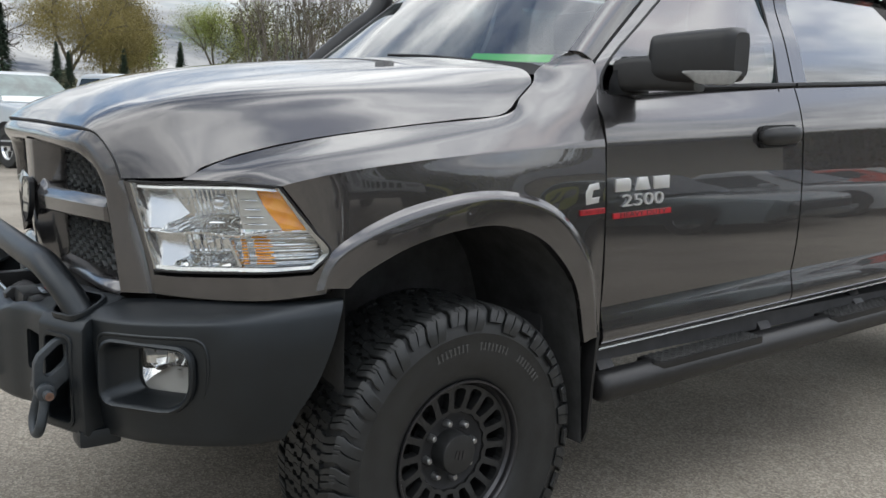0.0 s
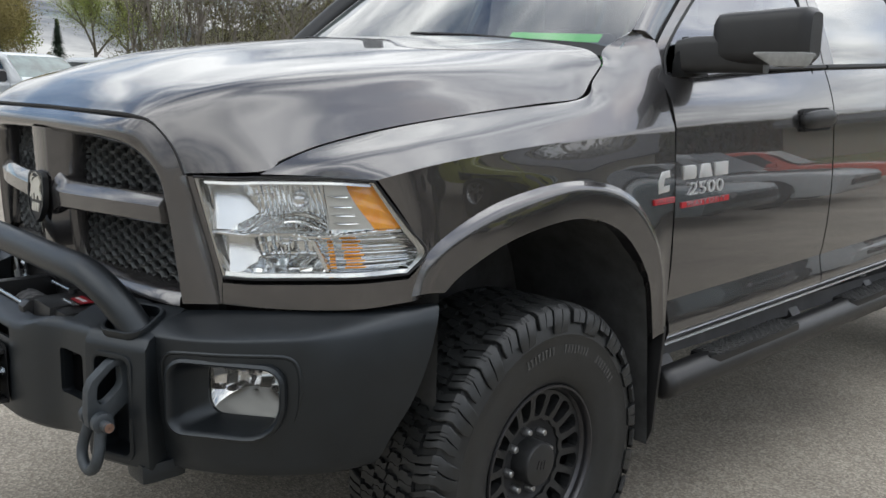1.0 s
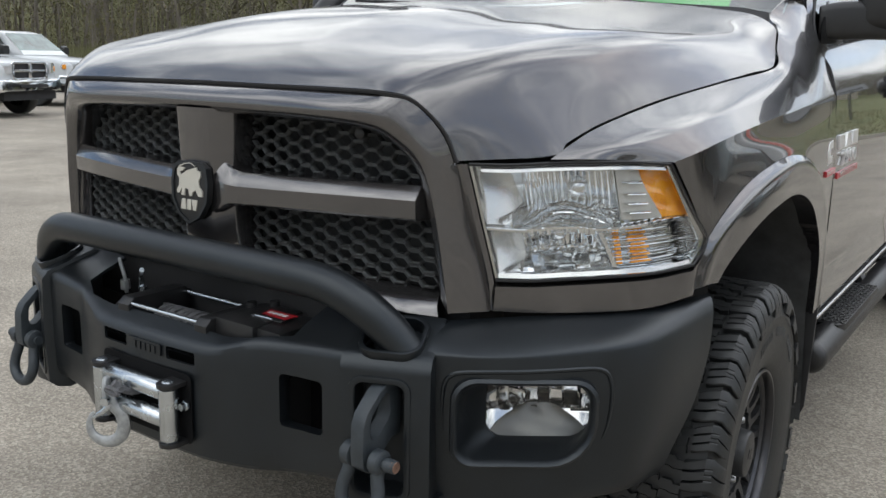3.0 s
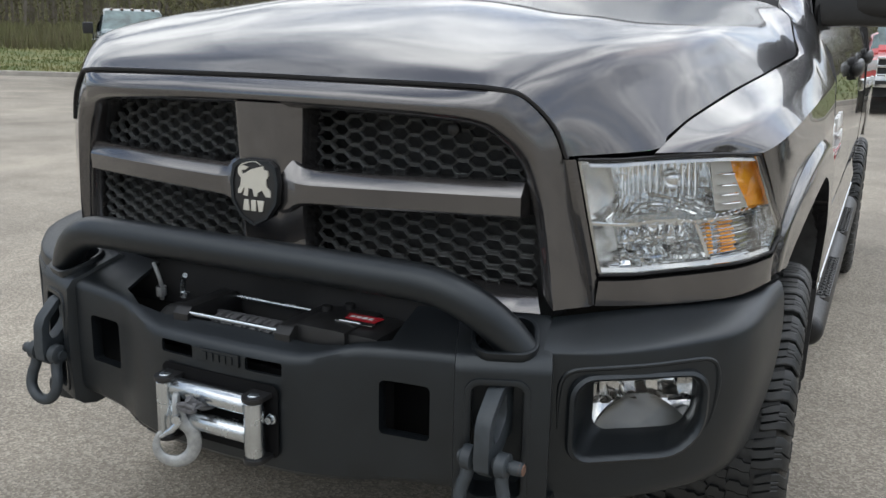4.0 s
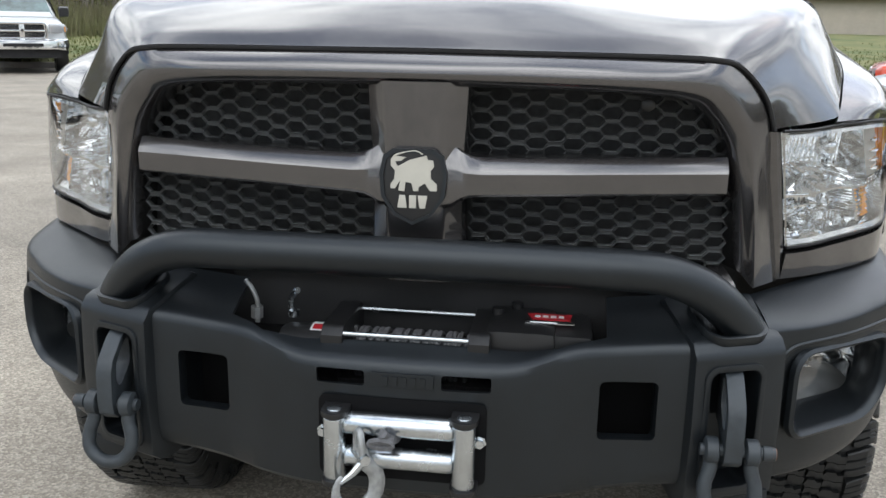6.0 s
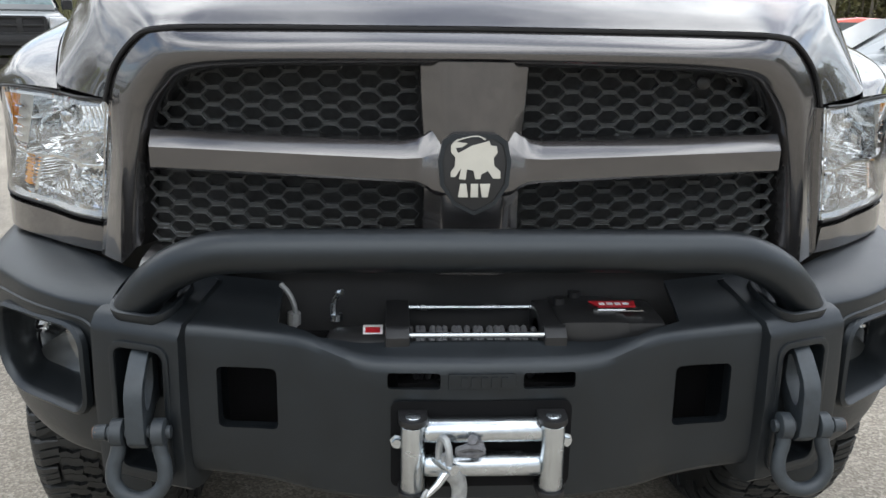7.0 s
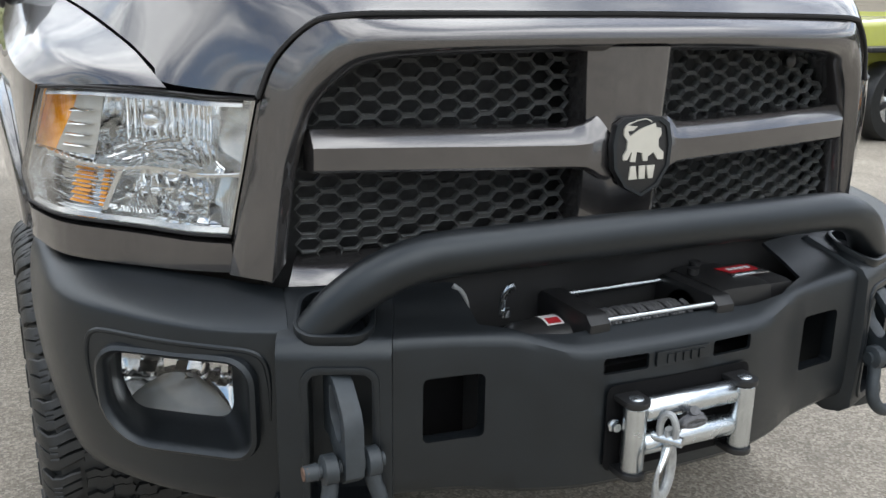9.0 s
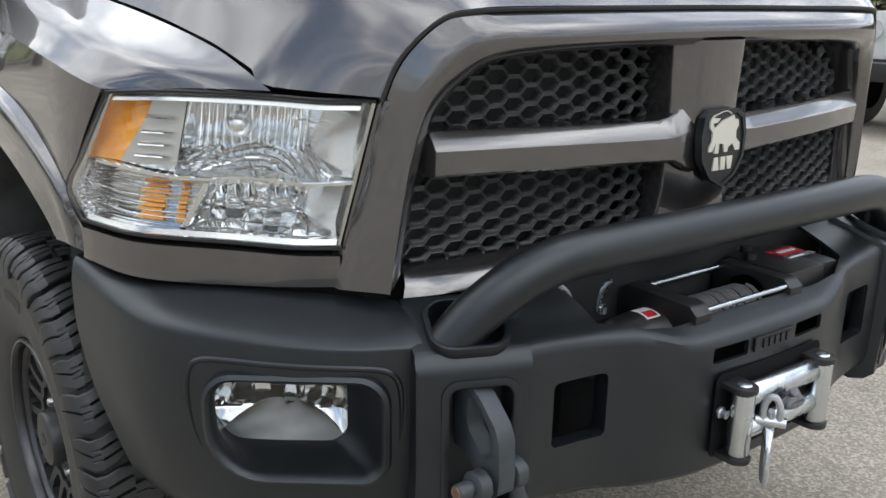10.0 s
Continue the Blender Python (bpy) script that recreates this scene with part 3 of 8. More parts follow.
for s in (1, -1):
    lamp = part("headlight", (lambda b: (grid_mesh(b, strip(lambda u, w: lamp_at(u, w, 0.14), 0, 1, 0, 1, 8, 6, s)), b)[1])(bmesh.new()), MATT_BLACK, truck,
                "clear lens halogen headlight with amber side reflector")
    bm = bmesh.new()
    grid_mesh(bm, strip(lambda u, w: lamp_at(u, w, lamp_depth(u, w)), 0.004, 0.996, 0.004, 0.996, 230, 150, s), flip=s < 0)
    part("reflector", bm, REFLECTOR, lamp, "bright chrome reflector", sharp=48)
    bm = bmesh.new()
    grid_mesh(bm, strip(lambda u, w: lamp_at(u, w, -0.004 * math.sin(math.pi * min(1, max(0, w)))), 0, 1, 0, 1, 28, 16, s), flip=s < 0)
    lens = part("lens", bm, CLEAR, lamp, "clear polycarbonate lens", sharp=80)
    lens.visible_shadow = False
    # plain frosted panels beside the bowls
    for name_edge, up in ((upper_edge, True), (lower_edge, False)):
        def side_panel(a, f):
            u = 0.012 + a * (name_edge(f) - 0.014)
            line = lamp_line(u)
            return lamp_at(u, line + f * (1 - line) if up else f * line, panel_depth(u, f) * min(1, u / 0.02) + 0.002)

        bm = bmesh.new()
        grid_mesh(bm, strip(side_panel, 0, 1, 0.05, 0.93, 14, 24, s), flip=s < 0)
        part("side_reflector", bm, PANEL_CHROME, lamp, "smooth frosted chrome panel")
    # bright border inside the lens: sloping ledges above and below, thin ends
    bm = bmesh.new()
    for a, b, c, d, d0, d1 in ((0.05, 0.962, 0.940, 0.985, 0.003, 0.0078), (0.02, 0.975, 0.022, 0.060, 0.003, 0.008), (0.972, 1.0, 0.0, 1.0, 0.004, 0.004), (0.0, 0.014, 0, 1, 0.004, 0.004)):
        grid_mesh(bm, strip(lambda u, w: lamp_at(u, w, d0 + (d1 - d0) * (w - c) / (d - c)), a, b, c, d, 40 if b - a > 0.5 else 2, 20 if d - c > 0.5 else 3, s), flip=s < 0)
    part("bezel", bm, BEZEL, lamp, "bright bezel")
    # amber reflector block and indicator bulb
    bm = bmesh.new()
    def amber(u, w):
        left = 0.875 - 0.055 * smooth(0.45, 0.94, w)
        v = left + u * (0.982 - left)
        return lamp_at(v, w, lamp_depth(v, w) - 0.004 + 0.0025 * abs(math.sin(w * 21 + 2 * u)) * (1 - 0.6 * u))

    grid_mesh(bm, strip(amber, 0, 1, 0.515, 0.935, 14, 48, s), flip=s < 0)
    part("amber_reflector", bm, AMBER, lamp, "amber side reflector")
    # frosted panel beside the amber block, four bright dashes on it
    bm = bmesh.new()
    grid_mesh(bm, strip(lambda u, w: lamp_at(0.70 + u * (0.18 - 0.055 * smooth(0.45, 0.94, w)), w, 0.016 + 0.010 * w), 0, 1, 0.515, 0.925, 8, 20, s), flip=s < 0)
    part("frosted_panel", bm, FROSTED, lamp, "frosted pale panel", sharp=60)
    for w0 in (0.58, 0.655, 0.735, 0.83):
        bm = bmesh.new()
        grid_mesh(bm, strip(lambda u, w: lamp_at(u, w0 + (w - 0.5) * 0.022 * min(1, (u - 0.70) / 0.06), 0.010 + 0.010 * w + 0.006 * abs(w - 0.5)), 0.725, 0.835 - 0.03 * (w0 - 0.58), 0, 1, 8, 4, s), flip=s < 0)
        part("chrome_dash", bm, CHROME, lamp)
    bm = bmesh.new()
    for k in range(10):
        w0 = 0.10 + 0.035 * k
        for u0, u1 in ((0.648, 0.675), (0.715 + 0.005 * (k % 3), 0.80 - 0.012 * (k % 2))):
            grid_mesh(bm, strip(lambda u, w: lamp_at(u, w, lamp_depth(u, w) - 0.003), u0, u1, w0, w0 + 0.013, 6, 3, s), flip=s < 0)
    part("indicator", bm, AMBER, lamp, "amber indicator behind ribs")
    for (u, w, dp, r) in ((0.525, 0.775, 0.062, 0.021), (0.42, 0.385, 0.062, 0.014)):
        bm = bmesh.new()
        c = flip_x([[lamp_at(u, w, dp)]], s)[0][0]
        bmesh.ops.create_uvsphere(bm, u_segments=16, v_segments=10, radius=r, matrix=Matrix.Translation(c))
        part("bulb", bm, SATIN, lamp, "silvered bulb shield")
    # painted trim under the lamp and beside it
    bm = bmesh.new()
    under = [Vector(p) + Vector((0, 0, -0.012)) for p in spline(HL_B, 20)]
    low = [Vector(p) for p in spline([(0.677, 0.204, 0.906), (0.736, 0.244, 0.905), (0.796, 0.293, 0.905), (0.857, 0.347, 0.907), (0.914, 0.414, 0.912), (0.954, 0.510, 0.922)], 20)]
    under += [Vector(q) for q in ((0.9495, 0.525, 0.985), (0.953, 0.540, 1.002), (0.955, 0.556, 1.018), (0.954, 0.568, 1.030))]
    low += [Vector(q) for q in ((0.952, 0.516, 0.923), (0.950, 0.522, 0.930), (0.950, 0.538, 0.965), (0.953, 0.566, 1.022))]
    grid_mesh(bm, flip_x([[u + Vector((-0.012, 0.03, 0.004)), u, u.lerp(w, 0.5), w, w + Vector((-0.02, 0.05, -0.004))] for u, w in zip(under, [q + Vector((-0.006, 0.008, 0)) for q in low])], s), flip=s > 0)
    part("headlight_trim", bm, PAINT, truck, "dark grey filler panel below the headlight", sharp=40)
    bm = bmesh.new()
    rim_line = [lamp_at(k / 24, 1.0, 0.001) for k in range(25)] + [lamp_at(1, 1 - k / 16, 0.001) for k in range(1, 17)] + [lamp_at(1 - k / 24, 0, 0.001) for k in range(1, 25)]
    tube(bm, flip_x([rim_line], s)[0], 0.0032, 6)
    part("lamp_gasket", bm, SEAL, truck)

# grille surround
G_OUT = [(0, 0.095, 1.312), (0.2, 0.091, 1.311), (0.40, 0.096, 1.309), (0.499, 0.101, 1.305), (0.545, 0.121, 1.291), (0.590, 0.142, 1.243), (0.613, 0.155, 1.185), (0.626, 0.175, 1.10), (0.647, 0.195, 1.0), (0.664, 0.207, 0.905)]
G_FRONT = [(0, 0.068, 1.291), (0.2, 0.066, 1.290), (0.39, 0.070, 1.287), (0.478, 0.081, 1.280), (0.522, 0.098, 1.260), (0.561, 0.116, 1.215), (0.580, 0.127, 1.17), (0.594, 0.135, 1.09), (0.607, 0.143, 1.0), (0.617, 0.152, 0.905)]
G_FACE = [(0, 0.063, 1.27), (0.2, 0.062, 1.269), (0.38, 0.066, 1.266), (0.482, 0.084, 1.254), (0.523, 0.106, 1.227), (0.552, 0.12, 1.193), (0.569, 0.128, 1.155), (0.586, 0.135, 1.08), (0.598, 0.142, 1.0), (0.608, 0.15, 0.905)]
G_IN = [(0, 0.078, 1.255), (0.2, 0.077, 1.254), (0.37, 0.08, 1.251), (0.468, 0.097, 1.24), (0.506, 0.116, 1.215), (0.534, 0.13, 1.183), (0.551, 0.138, 1.148), (0.567, 0.145, 1.078), (0.578, 0.152, 1.0), (0.586, 0.158, 0.93)]
G_BACK = [(p[0] * 0.97, p[1] + 0.075, p[2] - 0.006) for p in G_IN]
bm = bmesh.new()
rows = []
for o, f, c, i, b in zip(*[spline(both(r), 110) for r in (G_OUT, G_FRONT, G_FACE, G_IN, G_BACK)]):
    front = spline([o, f, c, i], 10)
    rows.append([o + Vector((0, 0.05, 0.0))] + front + [i.lerp(b, 0.5), b])
grid_mesh(bm, rows)
part("grille_surround", bm, PAINT, truck, "painted dark grey grille surround", sharp=50)
# lower lip of the surround
bm = bmesh.new()
SILL = [((0, 0.170, 0.935), (0, 0.128, 0.912), (0, 0.118, 0.895)), ((0.3, 0.172, 0.935), (0.3, 0.13, 0.912), (0.3, 0.12, 0.895)), ((0.48, 0.185, 0.935), (0.5, 0.136, 0.912), (0.5, 0.126, 0.895)),
        ((0.555, 0.205, 0.935), (0.578, 0.158, 0.910), (0.585, 0.152, 0.892))]
grid_mesh(bm, [[a, (a + b) / 2 + Vector((0, 0, 0.004)), b, c] for a, b, c in zip(*[spline(both([q[k] for q in SILL]), 40) for k in range(3)])], flip=True)
part("grille_sill", bm, PAINT, truck, "painted lower grille lip")
# side panel that closes the surround to the lamp
for s in (1, -1):
    bm = bmesh.new()
    a = spline(G_OUT[6:], 12)
    b = [lamp_at(0, max(0.0, min(1.0, (q.z - 0.962) / 0.217)), 0.003) + Vector((-0.004, 0, min(0.0, q.z - 0.962))) for q in a]
    grid_mesh(bm, flip_x([[p + Vector((-0.004, 0.004, 0)), p.lerp(q, 0.5) + Vector((0.002, -0.002, 0)), q, q + Vector((-0.004, 0.03, 0))] for p, q in zip(a, b)], s), flip=s > 0)
    part("grille_side_panel", bm, PAINT, truck)

# grille bars: one upright in the middle, one across
def bar_section(bm, path, prof):
    """Sweeps a profile (sideways, forwards) along a path; sideways is given per path point."""
    rows = []
    for p, side, scale in path:
        p, side = Vector(p), Vector(side)
        rows.append([p + side * (u * scale) + Vector((0, v, 0)) for u, v in prof])
    v = grid_mesh(bm, rows)
    return v


bm = bmesh.new()
UP = [(-0.092, 0.10), (-0.092, 0.036), (-0.089, 0.029), (-0.060, 0.004), (-0.054, -0.001), (-0.047, -0.003), (0.047, -0.003), (0.054, -0.001), (0.060, 0.004), (0.089, 0.029), (0.092, 0.036), (0.092, 0.10)]
bar_section(bm, [((0, 0.0655, 1.262), (1, 0, 0), 1.0), ((0, 0.0675, 1.2), (1, 0, 0), 0.97), ((0, 0.069, 1.15), (1, 0, 0), 0.93), ((0, 0.070, 1.1), (1, 0, 0), 0.9), ((0, 0.075, 1.0), (1, 0, 0), 0.9), ((0, 0.088, 0.9), (1, 0, 0), 0.96)], UP)
part("grille_bar", bm, PAINT, truck, "painted upright centre bar", sharp=25)
for s in (1, -1):
    bm = bmesh.new()
    CROSS = [(0.033, 0.07), (0.033, 0.022), (0.031, 0.0185), (0.007, 0.0015), (0.004, 0.0), (-0.033, 0.002), (-0.038, 0.008), (-0.038, 0.07)]
    path = [((s * 0.045, 0.066, 1.103), (0, 0, 1), 1.7), ((s * 0.066, 0.067, 1.103), (0, 0, 1), 1.55), ((s * 0.080, 0.0685, 1.102), (0, 0, 1), 1.24), ((s * 0.094, 0.070, 1.101), (0, 0, 1), 1.05), ((s * 0.118, 0.072, 1.100), (0, 0, 1), 0.96), ((s * 0.25, 0.080, 1.104), (0, 0, 1), 0.93),
            ((s * 0.40, 0.097, 1.108), (0, 0, 1), 0.93), ((s * 0.50, 0.117, 1.109), (0, 0, 1), 0.93), ((s * 0.545, 0.128, 1.109), (0, 0, 1), 0.93), ((s * 0.552, 0.16, 1.109), (0, 0, 1), 0.93)]
    bar_section(bm, path, CROSS)
    part("grille_bar", bm, PAINT, truck, "painted horizontal bar", sharp=25)

# honeycomb meshes, four of them
def honeycomb(x0, x1, z0, z1, s):
    bm, rims = bmesh.new(), bmesh.new()
    P, V, y0 = 0.0667, 0.0288, 0.150
    b, h = 0.0115, V / 2
    for i in range(int((x1 - x0) / (P / 2)) + 2):
        for j in range(int((z1 - z0) / V) + 2):
            cx, cz = x0 + i * P / 2, z0 + j * V + (h if i % 2 else 0)
            if cx > x1 + 0.01 or cz > z1 + 0.012:
                continue
            out = [(P / 2 - b, 0), (b, h), (-b, h), (-(P / 2 - b), 0), (-b, -h), (b, -h)]
            m = basis((s * cx, y0 + 0.11 * cx * cx, cz), (s, 0.22 * cx, 0), (0, 0, 1))
            for target, levels in ((bm, ((1.0, 1.0, 0.001), (0.955, 0.755, 0.001), (0.945, 0.735, -0.012))),
                                   (rims, ((0.967, 0.775, 0.0008), (0.958, 0.75, 0.0042), (0.947, 0.725, 0.0034), (0.940, 0.71, -0.004)))):
                loops = [[target.verts.new(m @ Vector((u * a, w * c, s * d))) for u, w in out] for a, c, d in levels]
                for a, c in zip(loops, loops[1:]):
                    for k in range(6):
                        target.faces.new((a[k], a[k - 1], c[k - 1], c[k]))
    return bm, rims


for s in (1, -1):
    for z0, z1 in ((1.1374, 1.25), (0.9343, 1.075)):
        plate, rims = honeycomb(0.1078, 0.56, z0, z1, s)
        mesh = part("grille_mesh", plate, GRILLE_DARK, truck, "black honeycomb grille insert", smooth=False)
        # the rims' lighter colour imitates highlights along their edges
        part("mesh_rim", rims, GRILLE_GLINT, mesh, "fine raised honeycomb rims with their glint in the colour", smooth=False)
bm = bmesh.new()
box(bm, (-0.6, 0.24, 0.80), (0.6, 0.26, 1.28))
part("radiator_core", bm, RADIATOR, truck)

# shield emblem
bm = bmesh.new()
SHIELD = [(1.13 * u, 1.13 * w) for u, w in ((0.0, -0.062), (0.030, -0.047), (0.050, -0.018), (0.053, 0.018), (0.047, 0.046), (0.032, 0.056), (-0.032, 0.056), (-0.047, 0.046), (-0.053, 0.018), (-0.050, -0.018), (-0.030, -0.047))]
EM = basis((0, 0.062, 1.084), (1, 0, 0), (0, 0.05, 1))
prism(bm, SHIELD, 0.0, 0.013, EM)
emblem = part("emblem", bm, BLACK_PLASTIC, truck, "black shield badge with ivory animal shape", bevel=0.003)
bm = bmesh.new()
ring_prism(bm, SHIELD, [(u * 0.88, w * 0.90 - 0.001) for u, w in SHIELD], 0.011, 0.0158, EM)
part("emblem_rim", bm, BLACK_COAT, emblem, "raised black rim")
bm = bmesh.new()
BULL = [(-0.037, 0.0), (-0.031, 0.008), (-0.030, 0.022), (-0.037, 0.030), (-0.037, 0.041), (-0.028, 0.046), (-0.012, 0.044), (-0.020, 0.038), (-0.030, 0.037), (-0.026, 0.029), (-0.018, 0.033), (-0.006, 0.040), (0.008, 0.044), (0.022, 0.048), (0.024, 0.041),
        (0.033, 0.040), (0.035, 0.030), (0.029, 0.022), (0.030, 0.010), (0.040, 0.001), (0.040, -0.010), (0.029, -0.010), (0.020, 0.002), (0.010, -0.004), (0.009, -0.011), (0.001, -0.011), (-0.002, 0.002), (-0.012, 0.004), (-0.014, -0.012), (-0.024, -0.011),
        (-0.021, 0.006), (-0.030, -0.008), (-0.037, -0.008)]
prism(bm, [(u * 1.06, w * 1.06 + 0.002) for u, w in BULL], 0.0125, 0.0162, EM)
part("emblem_figure", bm, EMBLEM_WHITE, emblem, "ivory animal shape")
bm = bmesh.new()
tube(bm, [EM @ Vector((u * 1.06, w * 1.06 + 0.002, 0.0145)) for u, w, _ in spline([(-0.030, 0.030, 0), (-0.035, 0.040, 0), (-0.028, 0.048, 0), (-0.012, 0.053, 0), (0.004, 0.055, 0), (0.016, 0.050, 0)], 18)], 0.0017, 6)
part("emblem_figure", bm, EMBLEM_WHITE, emblem, "thin ivory back line")
for c, low_w, top_w in ((-0.0185, 0.0086, 0.0050), (0.0, 0.0062, 0.0062), (0.0175, 0.0048, 0.0086)):
    bm = bmesh.new()
    prism(bm, [(c - low_w, -0.040), (c + low_w, -0.040), (c + top_w, -0.0175), (c - top_w, -0.0175)], 0.0125, 0.0158, EM)
    part("emblem_mark", bm, EMBLEM_WHITE, emblem, bevel=0.001)
# small black sensor in the upper mesh
bm = bmesh.new()
tube(bm, [(0.40, 0.150, 1.228), (0.40, 0.138, 1.228), (0.40, 0.135, 1.228)], [0.012, 0.012, 0.008], 12)
part("grille_sensor", bm, BLACK_PLASTIC, truck, "small black sensor knob")

# ---- cab, doors, bed ----
def belt_z(y):
    return 1.459 + 0.047 * (y - 1.67)


def rock_z(y):
    return 0.665 + 0.034 * (y - 1.5)


def door_column(y, inset=0.0):
    zb, zr, sh = belt_z(y), rock_z(y), 1.296 + 0.036 * (y - 1.47)
    prof = [(0.918 + 0.163 * (0.488 * k / 8 - 0.144 * (k / 8) ** 2), zb + (sh - zb) * k / 8) for k in range(9)]
    prof += [(0.9745, sh - 0.006), (0.976, sh - 0.03), (0.979, sh - 0.07), (0.985, sh - 0.15), (0.9885, sh - 0.21), (0.990, sh - 0.27), (0.9895, sh - 0.33),
             (0.988, sh - 0.39), (0.980, zr + 0.155), (0.974, zr + 0.125), (0.978, zr + 0.095), (0.987, zr + 0.055), (0.988, zr + 0.03), (0.975, zr)]
    return [Vector((x - inset, y, z)) for x, z in prof]


def door(y0, y1, s, name, lean=0.0):
    bm = bmesh.new()
    ys = [y0 + (y1 - y0) * k / 14 for k in range(15)]
    rows = []
    for k, y in enumerate(ys):
        col = door_column(y)
        f = (1 - k / 14) * lean
        rows.append([p + Vector((-0.028 * f * smooth(1.36, 1.46, p.z), f * max(0, 1.0 - p.z) * 0.06 + 0.012 * f * smooth(1.40, 1.46, p.z), 0)) for p in col])
    rows = flip_x(rows, s)
    grid_mesh(bm, rows, flip=s < 0)
    return part(name, bm, PAINT, truck, "glossy dark grey cab door", sharp=14, solid=0.012)


def rake(y):
    return 0.034 * (y - 1.5)


for s in (1, -1):
    d1 = door(1.474, 2.478, s, "front_door", 1.0)
    d2 = door(2.486, 3.50, s, "rear_door")
    # the lower sill and the body behind the gaps
    bm = bmesh.new()
    grid_mesh(bm, flip_x([[Vector((0.885, y, belt_z(y) - 0.02)), Vector((0.935, y, 1.25)), Vector((0.955, y, 1.1)), Vector((0.945, y, rock_z(y) + 0.02)), Vector((0.95, y, rock_z(y) - 0.010)), Vector((0.90, y, rock_z(y) - 0.022)),
                           Vector((0.70, y, rock_z(y) - 0.03))] for y in (1.46, 2.0, 2.6, 3.2, 3.56)], s), flip=s < 0)
    part("door_sill", bm, BLACK_PLASTIC, truck, "black sill below the doors")
    bm = bmesh.new()
    tube(bm, [(s * 0.984, y, rock_z(y) - 0.004) for y in (1.476, 2.4, 3.5)], 0.0045, 6)
    part("sill_moulding", bm, SATIN, truck, "thin bright sill moulding")
    # belt weatherstrip
    for y0, y1 in ((1.62, 2.476), (2.49, 3.45)):
        bm = bmesh.new()
        tube(bm, [(s * 0.922, y0 + (y1 - y0) * k / 4, belt_z(y0 + (y1 - y0) * k / 4) + 0.004) for k in range(5)], 0.009, 6)
        part("belt_strip", bm, SEAL, truck)
    # handles
    for y, dd in ((2.325, d1), (3.33, d2)):
        z = 1.315 + 0.03 * (y - 2.3)
        # flat black plate in place of the shaded hollow behind the grip
        bm = bmesh.new()
        prism(bm, rounded(0.205, 0.078, 0.02), 0, 0.014, basis((s * 0.972, y, z), (0, 1, 0.03), (-0.15 * s, 0, 1)))
        part("handle_shade", bm, MATT_BLACK, dd, "dark plate for the shade behind the handle")
        bm = bmesh.new()
        path = spline([(s * 0.968, y - 0.098, z - 0.002), (s * 1.000, y - 0.085, z), (s * 1.006, y, z + 0.004), (s * 1.002, y + 0.085, z + 0.006), (s * 0.970, y + 0.1, z + 0.006)], 18)
        tube(bm, path, [0.016 + 0.012 * math.sin(math.pi * k / 17) for k in range(18)], 10)
        bmesh.ops.scale(bm, vec=(0.6, 1, 1.15), space=Matrix.Translation((-s * 0.99, -y, -z)), verts=bm.verts[:])
        part("door_handle", bm, BLACK_PLASTIC, dd, "black pull handle")

# greenhouse: pillars, roof, glass
def panel(bm, a, b, s=1):
    """A strip between two polylines."""
    a, b = [Vector(p) for p in a], [Vector(p) for p in b]
    grid_mesh(bm, flip_x([[p, q] for p, q in zip(a, b)], s), flip=s < 0)


def gx(z):
    return 0.918 - 0.20 * (z - 1.47) - 0.28 * max(0, z - 1.55) ** 1.2


